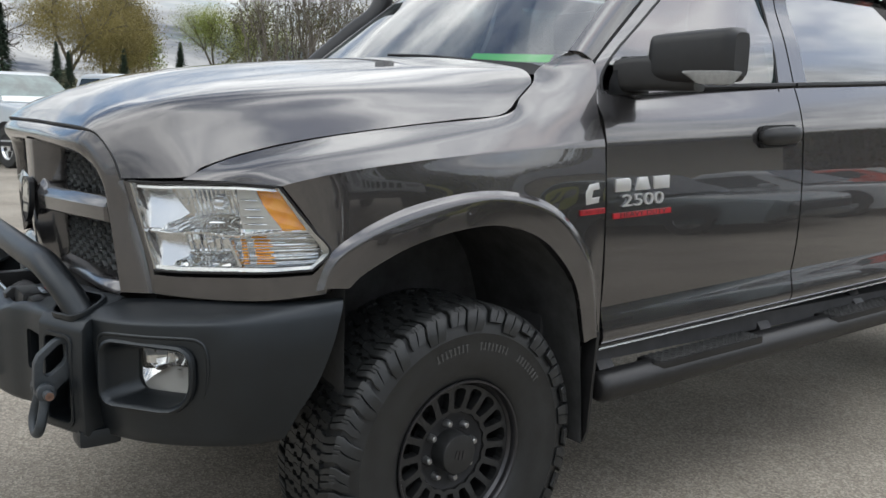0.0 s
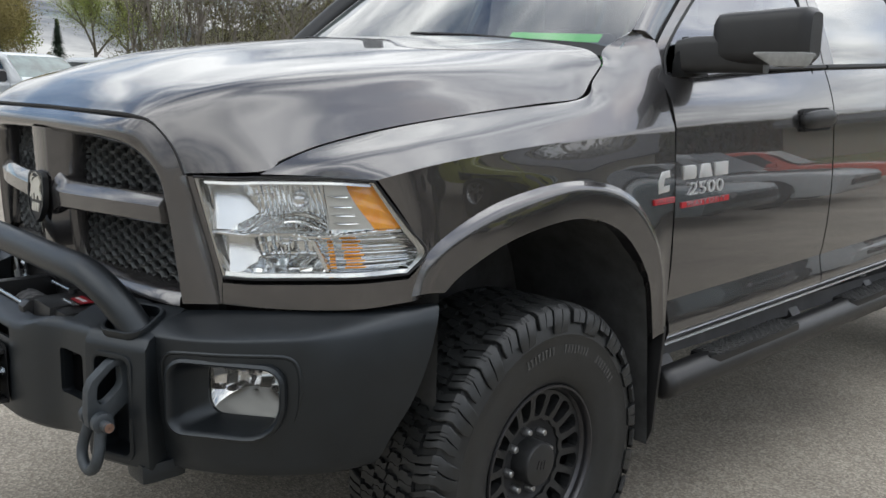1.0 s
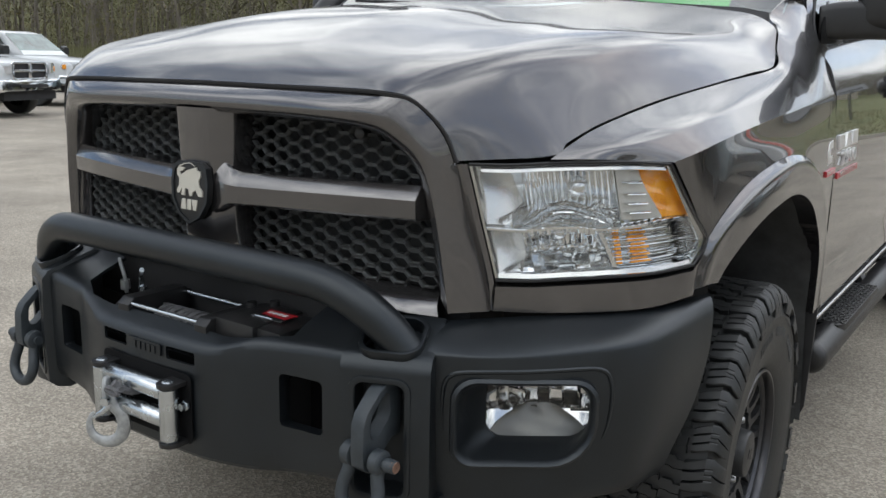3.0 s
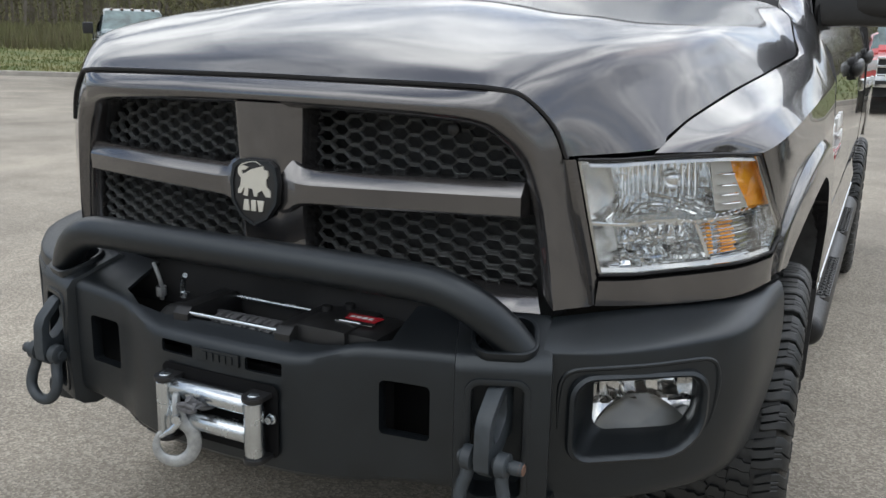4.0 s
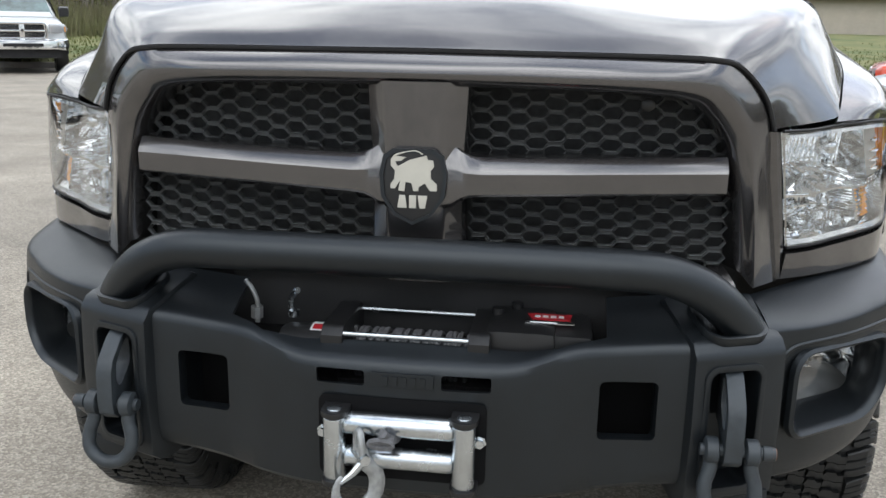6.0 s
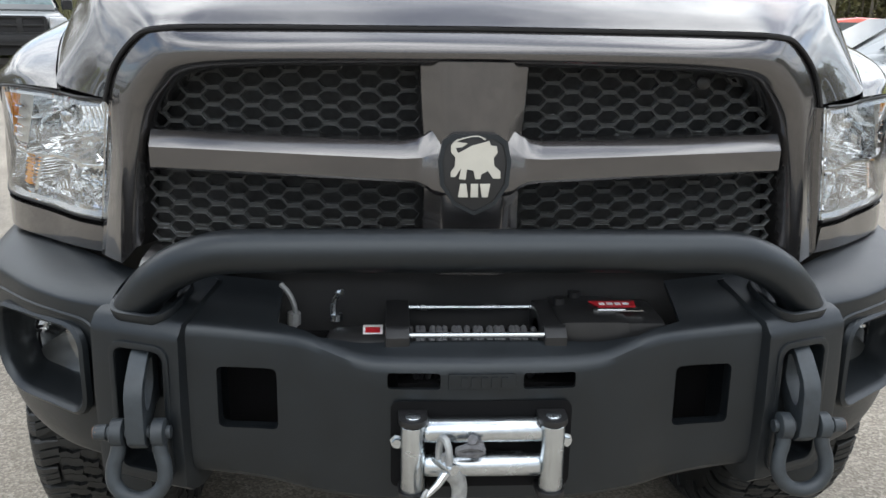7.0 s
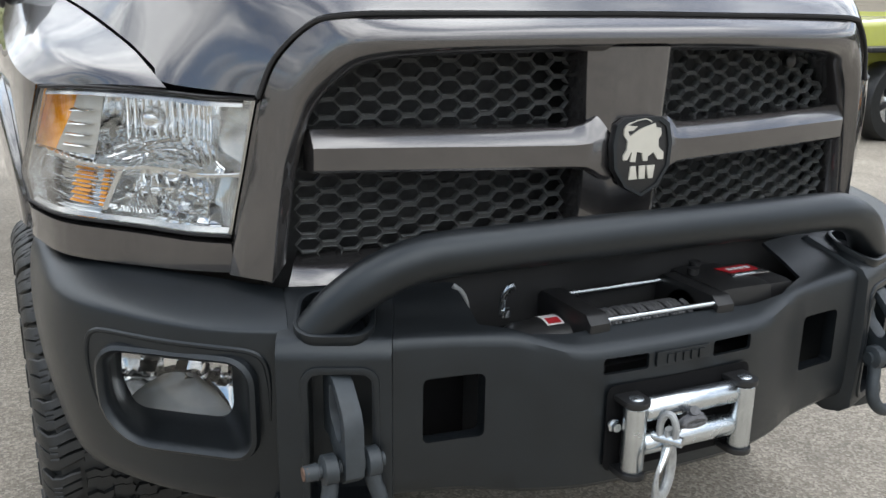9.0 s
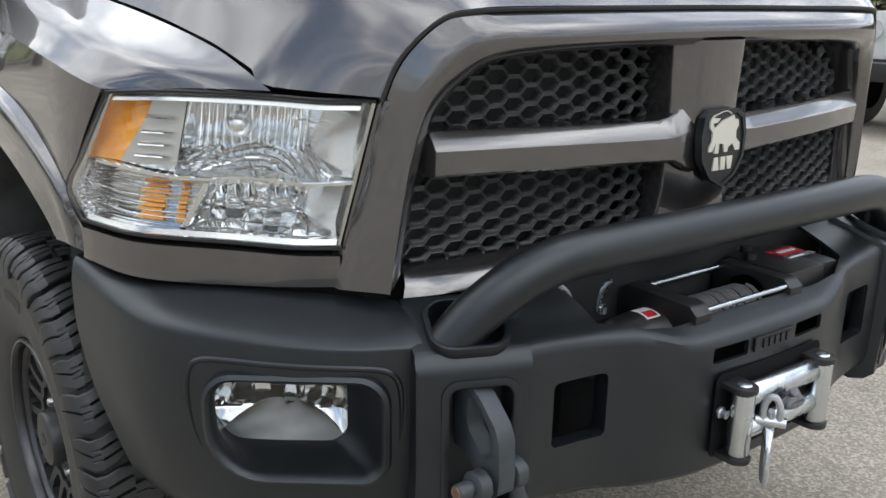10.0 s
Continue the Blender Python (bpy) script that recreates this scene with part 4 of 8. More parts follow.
for s in (1, -1):
    # outer pillar, from the cowl to the roof
    bm = bmesh.new()
    o = spline([(0.851, 1.520, 1.541), (0.815, 1.633, 1.626), (0.778, 1.766, 1.724), (0.742, 1.897, 1.824), (0.70, 2.05, 1.93), (0.69, 2.25, 1.985)], 20)
    i = spline([(0.833, 1.432, 1.567), (0.79, 1.58, 1.69), (0.752, 1.73, 1.81), (0.715, 1.86, 1.915), (0.67, 1.97, 2.0), (0.60, 2.25, 2.035)], 20)
    mid = [p.lerp(q, 0.5) + Vector((0.012, -0.012, 0.010)) for p, q in zip(o, i)]
    grid_mesh(bm, flip_x([spline([p, m_, q], 7) for p, m_, q in zip(o, mid, i)], s), flip=s > 0)
    part("windscreen_pillar", bm, PAINT, truck, "dark grey windscreen pillar", solid=-0.03)
    # door frames
    zt = 1.93
    CUT_UP = ((0.889, 1.481, 1.441), (0.873, 1.491, 1.484), (0.858, 1.524, 1.535), (0.821, 1.641, 1.622), (0.784, 1.774, 1.72), (0.749, 1.904, 1.82), (0.705, 2.055, 1.93))
    WIN_UP = ((0.893, 1.521, 1.441), (0.876, 1.533, 1.497), (0.857, 1.600, 1.567), (0.816, 1.739, 1.659), (0.786, 1.872, 1.757), (0.760, 1.99, 1.84), (0.748, 2.08, 1.885))
    for pts, nm in (((CUT_UP, WIN_UP), "door_frame"),
                    ((((0.705, 2.055, 1.93), (0.735, 2.2, 1.965), (0.755, 2.6, 1.98), (0.755, 3.4, 1.98)), ((0.748, 2.08, 1.885), (0.775, 2.2, 1.905), (0.79, 2.6, 1.915), (0.79, 3.38, 1.915))), "door_frame"),
                    ((((0.920, 2.388, 1.492), (gx(1.65), 2.394, 1.65), (gx(1.8), 2.404, 1.8), (0.79, 2.415, 1.92)), ((0.920, 2.478, 1.494), (gx(1.65), 2.482, 1.65), (gx(1.8), 2.488, 1.8), (0.79, 2.49, 1.92))), "door_frame"),
                    ((((0.920, 2.486, 1.494), (gx(1.65), 2.49, 1.65), (gx(1.8), 2.496, 1.8), (0.79, 2.498, 1.92)), ((0.920, 2.566, 1.498), (gx(1.65), 2.568, 1.65), (gx(1.8), 2.57, 1.8), (0.79, 2.575, 1.92))), "door_frame"),
                    ((((0.925, 3.34, 1.53), (gx(1.65), 3.35, 1.65), (gx(1.8), 3.36, 1.8), (0.79, 3.37, 1.92)), ((0.925, 3.58, 1.53), (gx(1.65), 3.58, 1.65), (gx(1.8), 3.58, 1.8), (0.77, 3.58, 1.96))), "cab_pillar")):
        bm = bmesh.new()
        panel(bm, spline(pts[0], 24), spline(pts[1], 24), s)
        part(nm, bm, PAINT, truck, solid=0.03)
    # dark inner pillar behind the gap
    bm = bmesh.new()
    panel(bm, [q + Vector((-0.03, -0.03, 0.01)) for q in spline(CUT_UP, 20)], [q + Vector((-0.028, 0.012, 0.0)) for q in spline(WIN_UP, 20)], s)
    part("inner_pillar", bm, CABIN, truck)
    # side glass
    for ys, nm in (((1.62, 2.395), "front_window"), ((2.56, 3.36), "rear_window")):
        bm = bmesh.new()
        rows = []
        for k in range(9):
            z = 1.47 + (1.93 - 1.47) * k / 8
            if nm == "front_window":
                edge = spline_at([Vector(q) for q in WIN_UP], k / 8)
                z = z if edge.z < 1.45 else edge.z
                rows.append([Vector((edge.x + (gx(z) - edge.x) * smooth(0, 1, j / 4) - 0.014, edge.y - 0.01 + (ys[1] - edge.y + 0.01) * j / 4, edge.z + (1.47 + 0.46 * k / 8 - edge.z) * smooth(0, 1, j / 4))) for j in range(5)])
            else:
                rows.append([Vector((gx(z) - 0.018, ys[0] + (ys[1] - ys[0]) * j / 4, z)) for j in range(5)])
        grid_mesh(bm, flip_x(rows, s))
        g = part(nm, bm, WINDOW, truck, "tinted side window")
        g.visible_shadow = False
    bm = bmesh.new()
    tube(bm, [(s * (gx(z) + 0.002), 2.386 + (z - 1.47) * 0.06, z) for z in (1.47, 1.6, 1.75, 1.92)], 0.006, 6)
    part("window_seal", bm, SEAL, truck)
    bm = bmesh.new()
    tube(bm, spline([(s * (q[0] + 0.001), q[1] + 0.003, q[2]) for q in WIN_UP], 20), 0.005, 6)
    part("window_seal", bm, SEAL, truck)
    # black corner plate that carries the mirror
    bm = bmesh.new()
    for v in prism(bm, [(1.532, 1.447), (1.60, 1.449), (1.69, 1.453), (1.69, 1.545), (1.62, 1.552), (1.590, 1.541), (1.552, 1.515), (1.538, 1.49)], -0.012, 0.012, basis((0.884, 0, 0), (0.10, 1, 0), (-0.12, 0, 1))):
        v.co.x = s * (0.884 + 0.16 * (v.co.y - 1.56) - 0.14 * (v.co.z - 1.50) + (0.012 if v.co.x > 0.72 + 0.1 * 0 else -0.012))
    bmesh.ops.recalc_face_normals(bm, faces=bm.faces[:])
    mirror = part("wing_mirror", bm, BLACK_PLASTIC, truck, "black folding wing mirror with clear signal lamp", bevel=0.004)
    bm = bmesh.new()
    arm = [(0.872, 1.618, 1.498), (0.90, 1.628, 1.502), (0.945, 1.650, 1.505), (0.985, 1.668, 1.507), (1.03, 1.695, 1.507), (1.09, 1.735, 1.507)]
    rows = []
    for k, p in enumerate(spline(arm, 14)):
        h = 0.047 + 0.006 * min(1, k / 4)
        rows.append([p + Vector((0.012 * -u, u * 0.042, w * h)) for u, w in rounded(2, 2, 0.42, 3)])
    v = grid_mesh(bm, flip_x(rows, s), closed_u=True, flip=s > 0)
    bm.faces.new(v[-1])
    part("mirror_arm", bm, BLACK_PLASTIC, mirror, "black arm", sharp=40)
    # hinge seam and moulded line on the arm
    bm = bmesh.new()
    tube(bm, [(s * 0.898, 1.590, 1.50), (s * 0.900, 1.592, 1.535), (s * 0.893, 1.600, 1.553), (s * 0.89, 1.63, 1.557)], 0.0025, 6)
    part("hinge_seam", bm, SEAL, mirror)
    bm = bmesh.new()
    tube(bm, [(s * 0.901, 1.588, 1.499), (s * 0.95, 1.609, 1.50), (s * 1.0, 1.6285, 1.502)], 0.002, 6)
    part("hinge_seam", bm, SEAL, mirror)
    bm = bmesh.new()
    rows = []
    for k in range(17):
        f = k / 16
        x = 0.968 + 0.256 * f
        q = (1 - abs(2 * f - 1) ** 7) ** (1 / 3) * 0.30 + 0.70 if 0 < k < 16 else 0.62
        top, bot, fr = 1.622 + 0.018 * f, 1.476 + 0.006 * f, 1.632 + 0.075 * f
        row = []
        for a in range(28):
            an = 2 * math.pi * a / 28
            cz, cy = math.sin(an), math.cos(an)
            sz = abs(cz) ** 0.42 * (1 if cz > 0 else -1)
            sy = abs(cy) ** 0.5 * (1 if cy > 0 else -1)
            row.append(Vector((x, fr + 0.045 + 0.062 * sy * q * (1.0 if sy < 0 else 0.75), (top + bot) / 2 + (top - bot) / 2 * sz * (1 - (1 - q) * 0.55))))
        rows.append(row)
    v = grid_mesh(bm, flip_x(rows, s), closed_u=True, flip=s < 0)
    bm.faces.new(v[0])
    bm.faces.new(list(reversed(v[-1])))
    part("mirror_shell", bm, BLACK_PLASTIC, mirror, "grained black shell", sharp=55)
    bm = bmesh.new()
    rows = []
    for k, p in enumerate(spline([(1.095, 1.647, 0), (1.15, 1.663, 0), (1.20, 1.678, 0), (1.219, 1.688, 0), (1.2265, 1.712, 0), (1.2275, 1.745, 0)], 19)):
        f = k / 18
        n = Vector((0.25, -1, 0)).normalized() if f < 0.55 else Vector((1, -0.4, 0)).normalized() if f > 0.75 else Vector((0.8, -0.8, 0)).normalized()
        drop = 0.034 * min(1, 5 * f + 0.12, 4 * (1 - f) + 0.2)
        rows.append([p + n * d + Vector((0, 0, z)) for d, z in ((-0.004, 1.513), (0.0015, 1.510), (0.0025, 1.508 - drop * 0.5), (-0.002, 1.508 - drop), (-0.02, 1.505 - drop))])
    grid_mesh(bm, flip_x(rows, s), flip=s > 0)
    part("signal_lamp", bm, SIGNAL, mirror, "clear ribbed signal lamp")

bm = bmesh.new()
rows = []
for a, b, w in ((1.372, 1.516, 0.838), (1.432, 1.567, 0.832), (1.58, 1.69, 0.788), (1.73, 1.81, 0.750), (1.86, 1.915, 0.713), (1.96, 1.99, 0.675)):
    rows.append([Vector((w * t, a - 0.10 * (1 - t * t) + 0.004, b + 0.028 * (1 - t * t) - 0.004)) for t in [k / 10 - 1 for k in range(21)]])
grid_mesh(bm, rows)
ws = part("windscreen", bm, SCREEN, truck, "clear raked windscreen")
ws.visible_shadow = False
# black band at the foot of the screen, cowl and wipers
bm = bmesh.new()
grid_mesh(bm, [[Vector((0.815 * t, y - 0.10 * (1 - t * t), z + 0.036 * (1 - t * t))) for t in [k / 10 - 1 for k in range(21)]] for y, z in ((1.325, 1.490), (1.35, 1.500), (1.384, 1.522))])
part("cowl", bm, MATT_BLACK, truck, "black cowl panel")
for x0, x1 in ((0.60, 0.02), (-0.05, -0.62)):
    bm = bmesh.new()
    tube(bm, spline([(x0 - 0.04, 1.335, 1.527), (x0 - 0.18, 1.315, 1.545), ((x0 + x1) / 2, 1.305, 1.556), (x1 + 0.1, 1.30, 1.566)], 12), 0.0055, 6)
    wiper = part("wiper", bm, BLACK_PLASTIC, truck, "black wiper arm and blade")
    bm = bmesh.new()
    tube(bm, [(x0 + 0.02, 1.352, 1.530), ((x0 + x1) / 2, 1.302, 1.557), (x1, 1.296, 1.570)], 0.005, 6)
    part("wiper_blade", bm, SEAL, wiper)
bm = bmesh.new()
grid_mesh(bm, [[Vector((w * t, y - 0.10 * (1 - t * t) * k_, z + 0.03 * (1 - t * t))) for t in [k / 10 - 1 for k in range(21)]] for y, z, w, k_ in ((1.93, 1.985, 0.69, 1), (2.1, 2.022, 0.71, 0.6), (2.6, 2.045, 0.72, 0), (3.3, 2.045, 0.72, 0), (3.56, 2.01, 0.74, 0), (3.62, 1.95, 0.76, 0))])
part("roof", bm, PAINT, truck, "dark grey cab roof", solid=0.03)
bm = bmesh.new()
box(bm, (-0.9, 3.585, 1.0), (0.9, 3.62, 1.55))
box(bm, (-0.75, 3.585, 1.55), (0.75, 3.61, 1.96))
part("cab_back", bm, PAINT, truck)
bm = bmesh.new()
box(bm, (-0.93, 1.45, 0.60), (0.93, 3.58, 0.66))
box(bm, (-0.80, 1.40, 0.6), (0.80, 1.46, 1.46))
part("cab_floor", bm, CABIN, truck, "dark cab floor and bulkhead")
bm = bmesh.new()
grid_mesh(bm, [[Vector((0.84 * t, y, z)) for t in (-1, -0.5, 0, 0.5, 1)] for y, z in ((1.42, 1.515), (1.75, 1.54), (1.95, 1.50), (2.0, 1.25), (1.95, 1.0))])
part("dashboard", bm, CABIN, truck, "dark dashboard")
for x in (-0.42, 0.42):
    bm = bmesh.new()
    box(bm, (x - 0.25, 2.15, 0.95), (x + 0.25, 2.65, 1.12))
    box(bm, (x - 0.25, 2.58, 1.1), (x + 0.25, 2.72, 1.66))
    box(bm, (x - 0.13, 2.62, 1.68), (x + 0.13, 2.70, 1.86))
    part("front_seat", bm, SEAT, truck, "grey cloth seat", bevel=0.03)
bm = bmesh.new()
path = [(0.42 + 0.18 * math.cos(a), 1.99 + 0.06 * math.sin(a), 1.42 + 0.17 * math.sin(a)) for a in [2 * math.pi * k / 24 for k in range(25)]]
tube(bm, path, 0.014, 8)
part("steering_wheel", bm, CABIN, truck)
bm = bmesh.new()
bmesh.ops.create_uvsphere(bm, u_segments=16, v_segments=8, radius=1, matrix=Matrix.LocRotScale((-0.40, 1.60, 1.703), Euler((0, 0, radians(30))), (0.085, 0.03, 0.05)))
part("rear_view_mirror", bm, BLACK_PLASTIC, truck, "black rear-view mirror")
# bright green price strip inside the screen
bm = bmesh.new()
grid_mesh(bm, [[Vector((x, 1.405 + 0.5 * (x - 0.37) + dz * 0.8, 1.546 - 0.02 * (x - 0.37) + dz)) for dz in (0, 0.026)] for x in [0.37 + 0.262 * k / 8 for k in range(9)]])
part("price_strip", bm, GREEN, truck, "bright green paper strip behind the windscreen")

# load bed
for s in (1, -1):
    bm = bmesh.new()
    prof = [(0.93, 1.50), (0.965, 1.44), (0.985, 1.34), (0.99, 1.1), (0.985, 0.9), (0.97, 0.74)]
    rows = []
    for k in range(25):
        y = 3.65 + 1.95 * k / 24
        lift = 0.0
        if abs(y - 4.73) < 0.52:
            lift = math.sqrt(max(0, 0.52 ** 2 - (y - 4.73) ** 2)) * 0.72
        rows.append([Vector((x, y, max(z + rake(y) * 0.6, 0.72 + lift + 0.03 * i_) if i_ < 6 else z)) for i_, (x, z) in [(5 - n, q) for n, q in enumerate(prof)]])
    grid_mesh(bm, flip_x(rows, s), flip=s < 0)
    part("bed_side", bm, PAINT, truck, "dark grey load bed side", solid=0.03)
bm = bmesh.new()
box(bm, (-0.93, 3.66, 0.98), (0.93, 5.58, 1.02))
box(bm, (-0.95, 5.56, 0.85), (0.95, 5.60, 1.55))
box(bm, (-0.93, 3.66, 0.98), (0.93, 3.70, 1.52))
part("bed_floor", bm, PAINT, truck, "load bed floor and tailgate")
bm = bmesh.new()
box(bm, (-0.95, 5.62, 0.62), (0.95, 5.78, 0.84))
part("rear_bumper", bm, CHROME, truck, "chrome rear bumper", bevel=0.02)
# chassis below
bm = bmesh.new()
for x in (-0.45, 0.45):
    box(bm, (x - 0.04, 0.3, 0.52), (x + 0.04, 5.5, 0.66))
box(bm, (-0.7, 0.89, 0.36), (0.7, 0.99, 0.46))
box(bm, (-0.7, 4.68, 0.36), (0.7, 4.78, 0.46))
box(bm, (-0.35, 0.45, 0.42), (0.35, 2.4, 0.62))
part("chassis", bm, MATT_BLACK, truck, "black chassis rails and axles", bevel=0.01)
bm = bmesh.new()
box(bm, (-0.44, 0.25, 0.66), (0.44, 1.42, 1.12))
part("engine", bm, MATT_BLACK, truck)

# running boards: a round tube with two tread pads
def board_z(y):
    return 0.531 + 0.030 * (y - 1.5)


for s in (1, -1):
    bm = bmesh.new()
    tube(bm, [(s * 0.972, y, board_z(y)) for y in (1.484, 1.488, 1.498, 1.52, 2.1, 2.7, 3.3, 3.62)], [0.030, 0.040, 0.047, 0.050, 0.050, 0.050, 0.050, 0.050], 24)
    board = part("running_board", bm, BLACK_PLASTIC, truck, "black round tube step with tread pads")
    for y0, y1 in ((1.72, 2.30), (2.74, 3.32)):
        bm = bmesh.new()
        m = basis((s * 0.972, y0, board_z(y0) + 0.036), (0, 1, 0.03), (-s, 0, 0))
        prism(bm, [(0.0, -0.030), (0.035, -0.045), (y1 - y0 - 0.02, -0.045), (y1 - y0, -0.030), (y1 - y0 - 0.02, 0.044), (0.0, 0.044)], -0.012 * s, 0.012 * s, m)
        bmesh.ops.recalc_face_normals(bm, faces=bm.faces[:])
        part("tread_base", bm, BLACK_PLASTIC, board, bevel=0.004)
        bm = bmesh.new()
        for i in range(30):
            for j in range(6):
                yy, xx = y0 + 0.03 + (y1 - y0 - 0.06) * i / 29, s * 0.972 + (-0.034 + 0.0136 * j)
                sgn = 1 if (i + j) % 2 else -1
                box(bm, (-0.0032, -0.0085, 0), (0.0032, 0.0085, 0.005), pose(xx, yy, board_z(yy) + 0.0475, 0, 0, 40 * sgn))
        part("tread_pad", bm, TREAD, board, "raised rubber tread", smooth=False)
    for y in (1.56, 2.40, 3.05):
        bm = bmesh.new()
        z = board_z(y)
        prism(bm, [(0.70, z + 0.05), (0.93, z - 0.02), (0.96, z + 0.03), (0.90, z + 0.11), (0.70, z + 0.13)], -0.035, 0.035, basis((0, y, 0), (1, 0, 0), (0, 0, 1)))
        for v in bm.verts:
            v.co.x *= s
        bmesh.ops.recalc_face_normals(bm, faces=bm.faces[:])
        part("step_bracket", bm, BLACK_PLASTIC, board, bevel=0.008)

# door badge: chrome marks, the number, a red strip
def side_m(y, z, s=1, x=0.992):
    return basis((s * x, y, z), (0, s, 0.03), (-0.03 * s, 0, 1)) @ Matrix.Identity(4)


for s in (1, -1):
    base_y = 1.63
    badge = part("door_badge", (lambda b: (prism(b, [(-0.13, -0.058), (0.13, -0.057), (0.13, -0.040), (-0.13, -0.041)], 0, 0.0075, side_m(base_y, 1.127, s, 0.984)), b)[1])(bmesh.new()), RED, truck,
                              "chrome number badge with red strip")
    BL = [[(-0.034, -0.02), (0.026, -0.02), (0.032, -0.012), (0.032, 0.012), (0.024, 0.02), (-0.034, 0.02)],
          [(-0.034, -0.02), (0.034, -0.02), (0.020, 0.02), (-0.020, 0.02)],
          [(-0.036, -0.02), (0.036, -0.02), (0.036, 0.02), (-0.036, 0.02)]]
    for k, o in enumerate(BL):
        bm = bmesh.new()
        prism(bm, [(u + (k - 1) * 0.086, w + 0.043) for u, w in o], 0, 0.007, side_m(base_y, 1.127, s, 0.983))
        part("badge_mark", bm, BADGE, badge, "chrome mark", bevel=0.0012)
    add_text("badge_number", "2500", 0.072, side_m(base_y, 1.127, s, 0.986) @ Matrix.LocRotScale((0, -0.007, 0.005), None, (1.32, 0.74, 1)), BADGE, badge, 0.003)
    add_text("badge_words", "HEAVY DUTY", 0.026, side_m(base_y, 1.127, s, 0.985) @ Matrix.LocRotScale((0, -0.0485, 0.0075), None, (1.35, 0.8, 1)), CHROME, badge, 0.0008)
    bm = bmesh.new()
    C = [(-0.026, -0.03), (0.026, -0.026), (0.030, -0.008), (-0.002, -0.01), (0.004, 0.012), (0.030, 0.014), (0.026, 0.034), (-0.012, 0.03), (-0.028, 0.006)]
    prism(bm, C, 0, 0.006, side_m(1.412, 1.143, s, 0.982))
    eng = part("engine_badge", bm, BADGE, truck, "chrome engine badge over a red strip", bevel=0.0012)
    bm = bmesh.new()
    prism(bm, [(-0.050, -0.0085), (0.050, -0.0075), (0.050, 0.0085), (-0.050, 0.0075)], 0, 0.006, side_m(1.412, 1.092, s, 0.988))
    part("badge_strip", bm, RED, eng, "red strip")
    add_text("badge_words", "TURBO DIESEL", 0.016, side_m(1.412, 1.092, s, 0.988) @ Matrix.LocRotScale((0, 0, 0.0062), None, (0.95, 0.9, 1)), CHROME, eng, 0.0006)

# raised air intake along the passenger pillar
bm = bmesh.new()
path = spline([(-0.93, 1.22, 1.34), (-0.935, 1.36, 1.45), (-0.92, 1.50, 1.575), (-0.89, 1.66, 1.715), (-0.87, 1.75, 1.785), (-0.86, 1.80, 1.85), (-0.86, 1.81, 1.89), (-0.86, 1.81, 1.94)], 26)
tube(bm, path, [0.047] * 26, 14)
part("air_intake_snorkel", bm, BLACK_PLASTIC, truck, "black raised air intake along the pillar")

# ---- steel winch bumper ----
BX = 0.008


def cut(ob, cutters):
    """Takes the cutters' volumes out of ob for good and removes them."""
    for c in cutters:
        b = ob.modifiers.new("cut", "BOOLEAN")
        b.operation, b.object, b.solver = "DIFFERENCE", c, "EXACT"
    dg = bpy.context.evaluated_depsgraph_get()
    me = bpy.data.meshes.new_from_object(ob.evaluated_get(dg))
    ob.modifiers.clear()
    old = ob.data
    ob.data = me
    me.shade_smooth()
    me.set_sharp_from_angle(angle=radians(32))
    for c in cutters:
        bpy.data.objects.remove(c)
    return ob


def cutter(outline, lo, hi, m):
    bm = bmesh.new()
    prism(bm, outline, lo, hi, m)
    bmesh.ops.recalc_face_normals(bm, faces=bm.faces[:])
    return part("cutter", bm, MATT_BLACK)


def plate_y(x):
    return spline_at([Vector((0, q, 0)) for q in (-0.088, -0.086, -0.080, -0.058, -0.026, -0.014, -0.008)], abs(x) / 0.50).y


def plate_top(x):
    return 0.806 + 0.028 * smooth(0.17, 0.30, abs(x)) + 0.010 * smooth(0.3, 0.5, abs(x))


bm = bmesh.new()
rows = []
for k in range(61):
    x = -0.505 + 1.01 * k / 60
    y, zt = plate_y(x), plate_top(x)
    zb = 0.555 + 0.02 * smooth(0.25, 0.5, abs(x))
    rows.append([Vector((x + BX, a, b)) for a, b in ((y + 0.13, zt + 0.048), (y + 0.07, zt + 0.026), (y + 0.022, zt + 0.004), (y + 0.010, zt - 0.001), (y + 0.003, zt - 0.008), (y, zt - 0.02), (y, 0.76), (y, 0.68), (y + 0.001, 0.61), (y + 0.004, zb + 0.014),
                                                 (y + 0.012, zb + 0.004), (y + 0.024, zb), (y + 0.10, zb + 0.004))])
grid_mesh(bm, rows)
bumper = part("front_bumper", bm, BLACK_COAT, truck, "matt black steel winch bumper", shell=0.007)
FRONT = basis((BX, 0, 0), (1, 0, 0), (0, 0, 1))
cuts = []
for sx in (-1, 1):
    cuts.append(cutter(rounded(0.100, 0.108, 0.010, 4, sx * 0.381, 0.719), -0.05, 0.2, FRONT))
    cuts.append(cutter(rounded(0.084, 0.027, 0.005, 3, sx * 0.108, 0.775), -0.05, 0.2, FRONT))
cuts.append(cutter(rounded(0.215, 0.115, 0.01, 3, 0.0, 0.672), -0.05, 0.2, FRONT))
# opening in the top for the winch
cuts.append(cutter([(-0.33, 0.005), (-0.26, -0.034), (0.26, -0.034), (0.34, 0.005), (0.34, 0.2), (-0.33, 0.2)], 0.79, 0.95, basis((BX, 0, 0), (1, 0, 0), (0, 1, 0))))
cut(bumper, cuts)
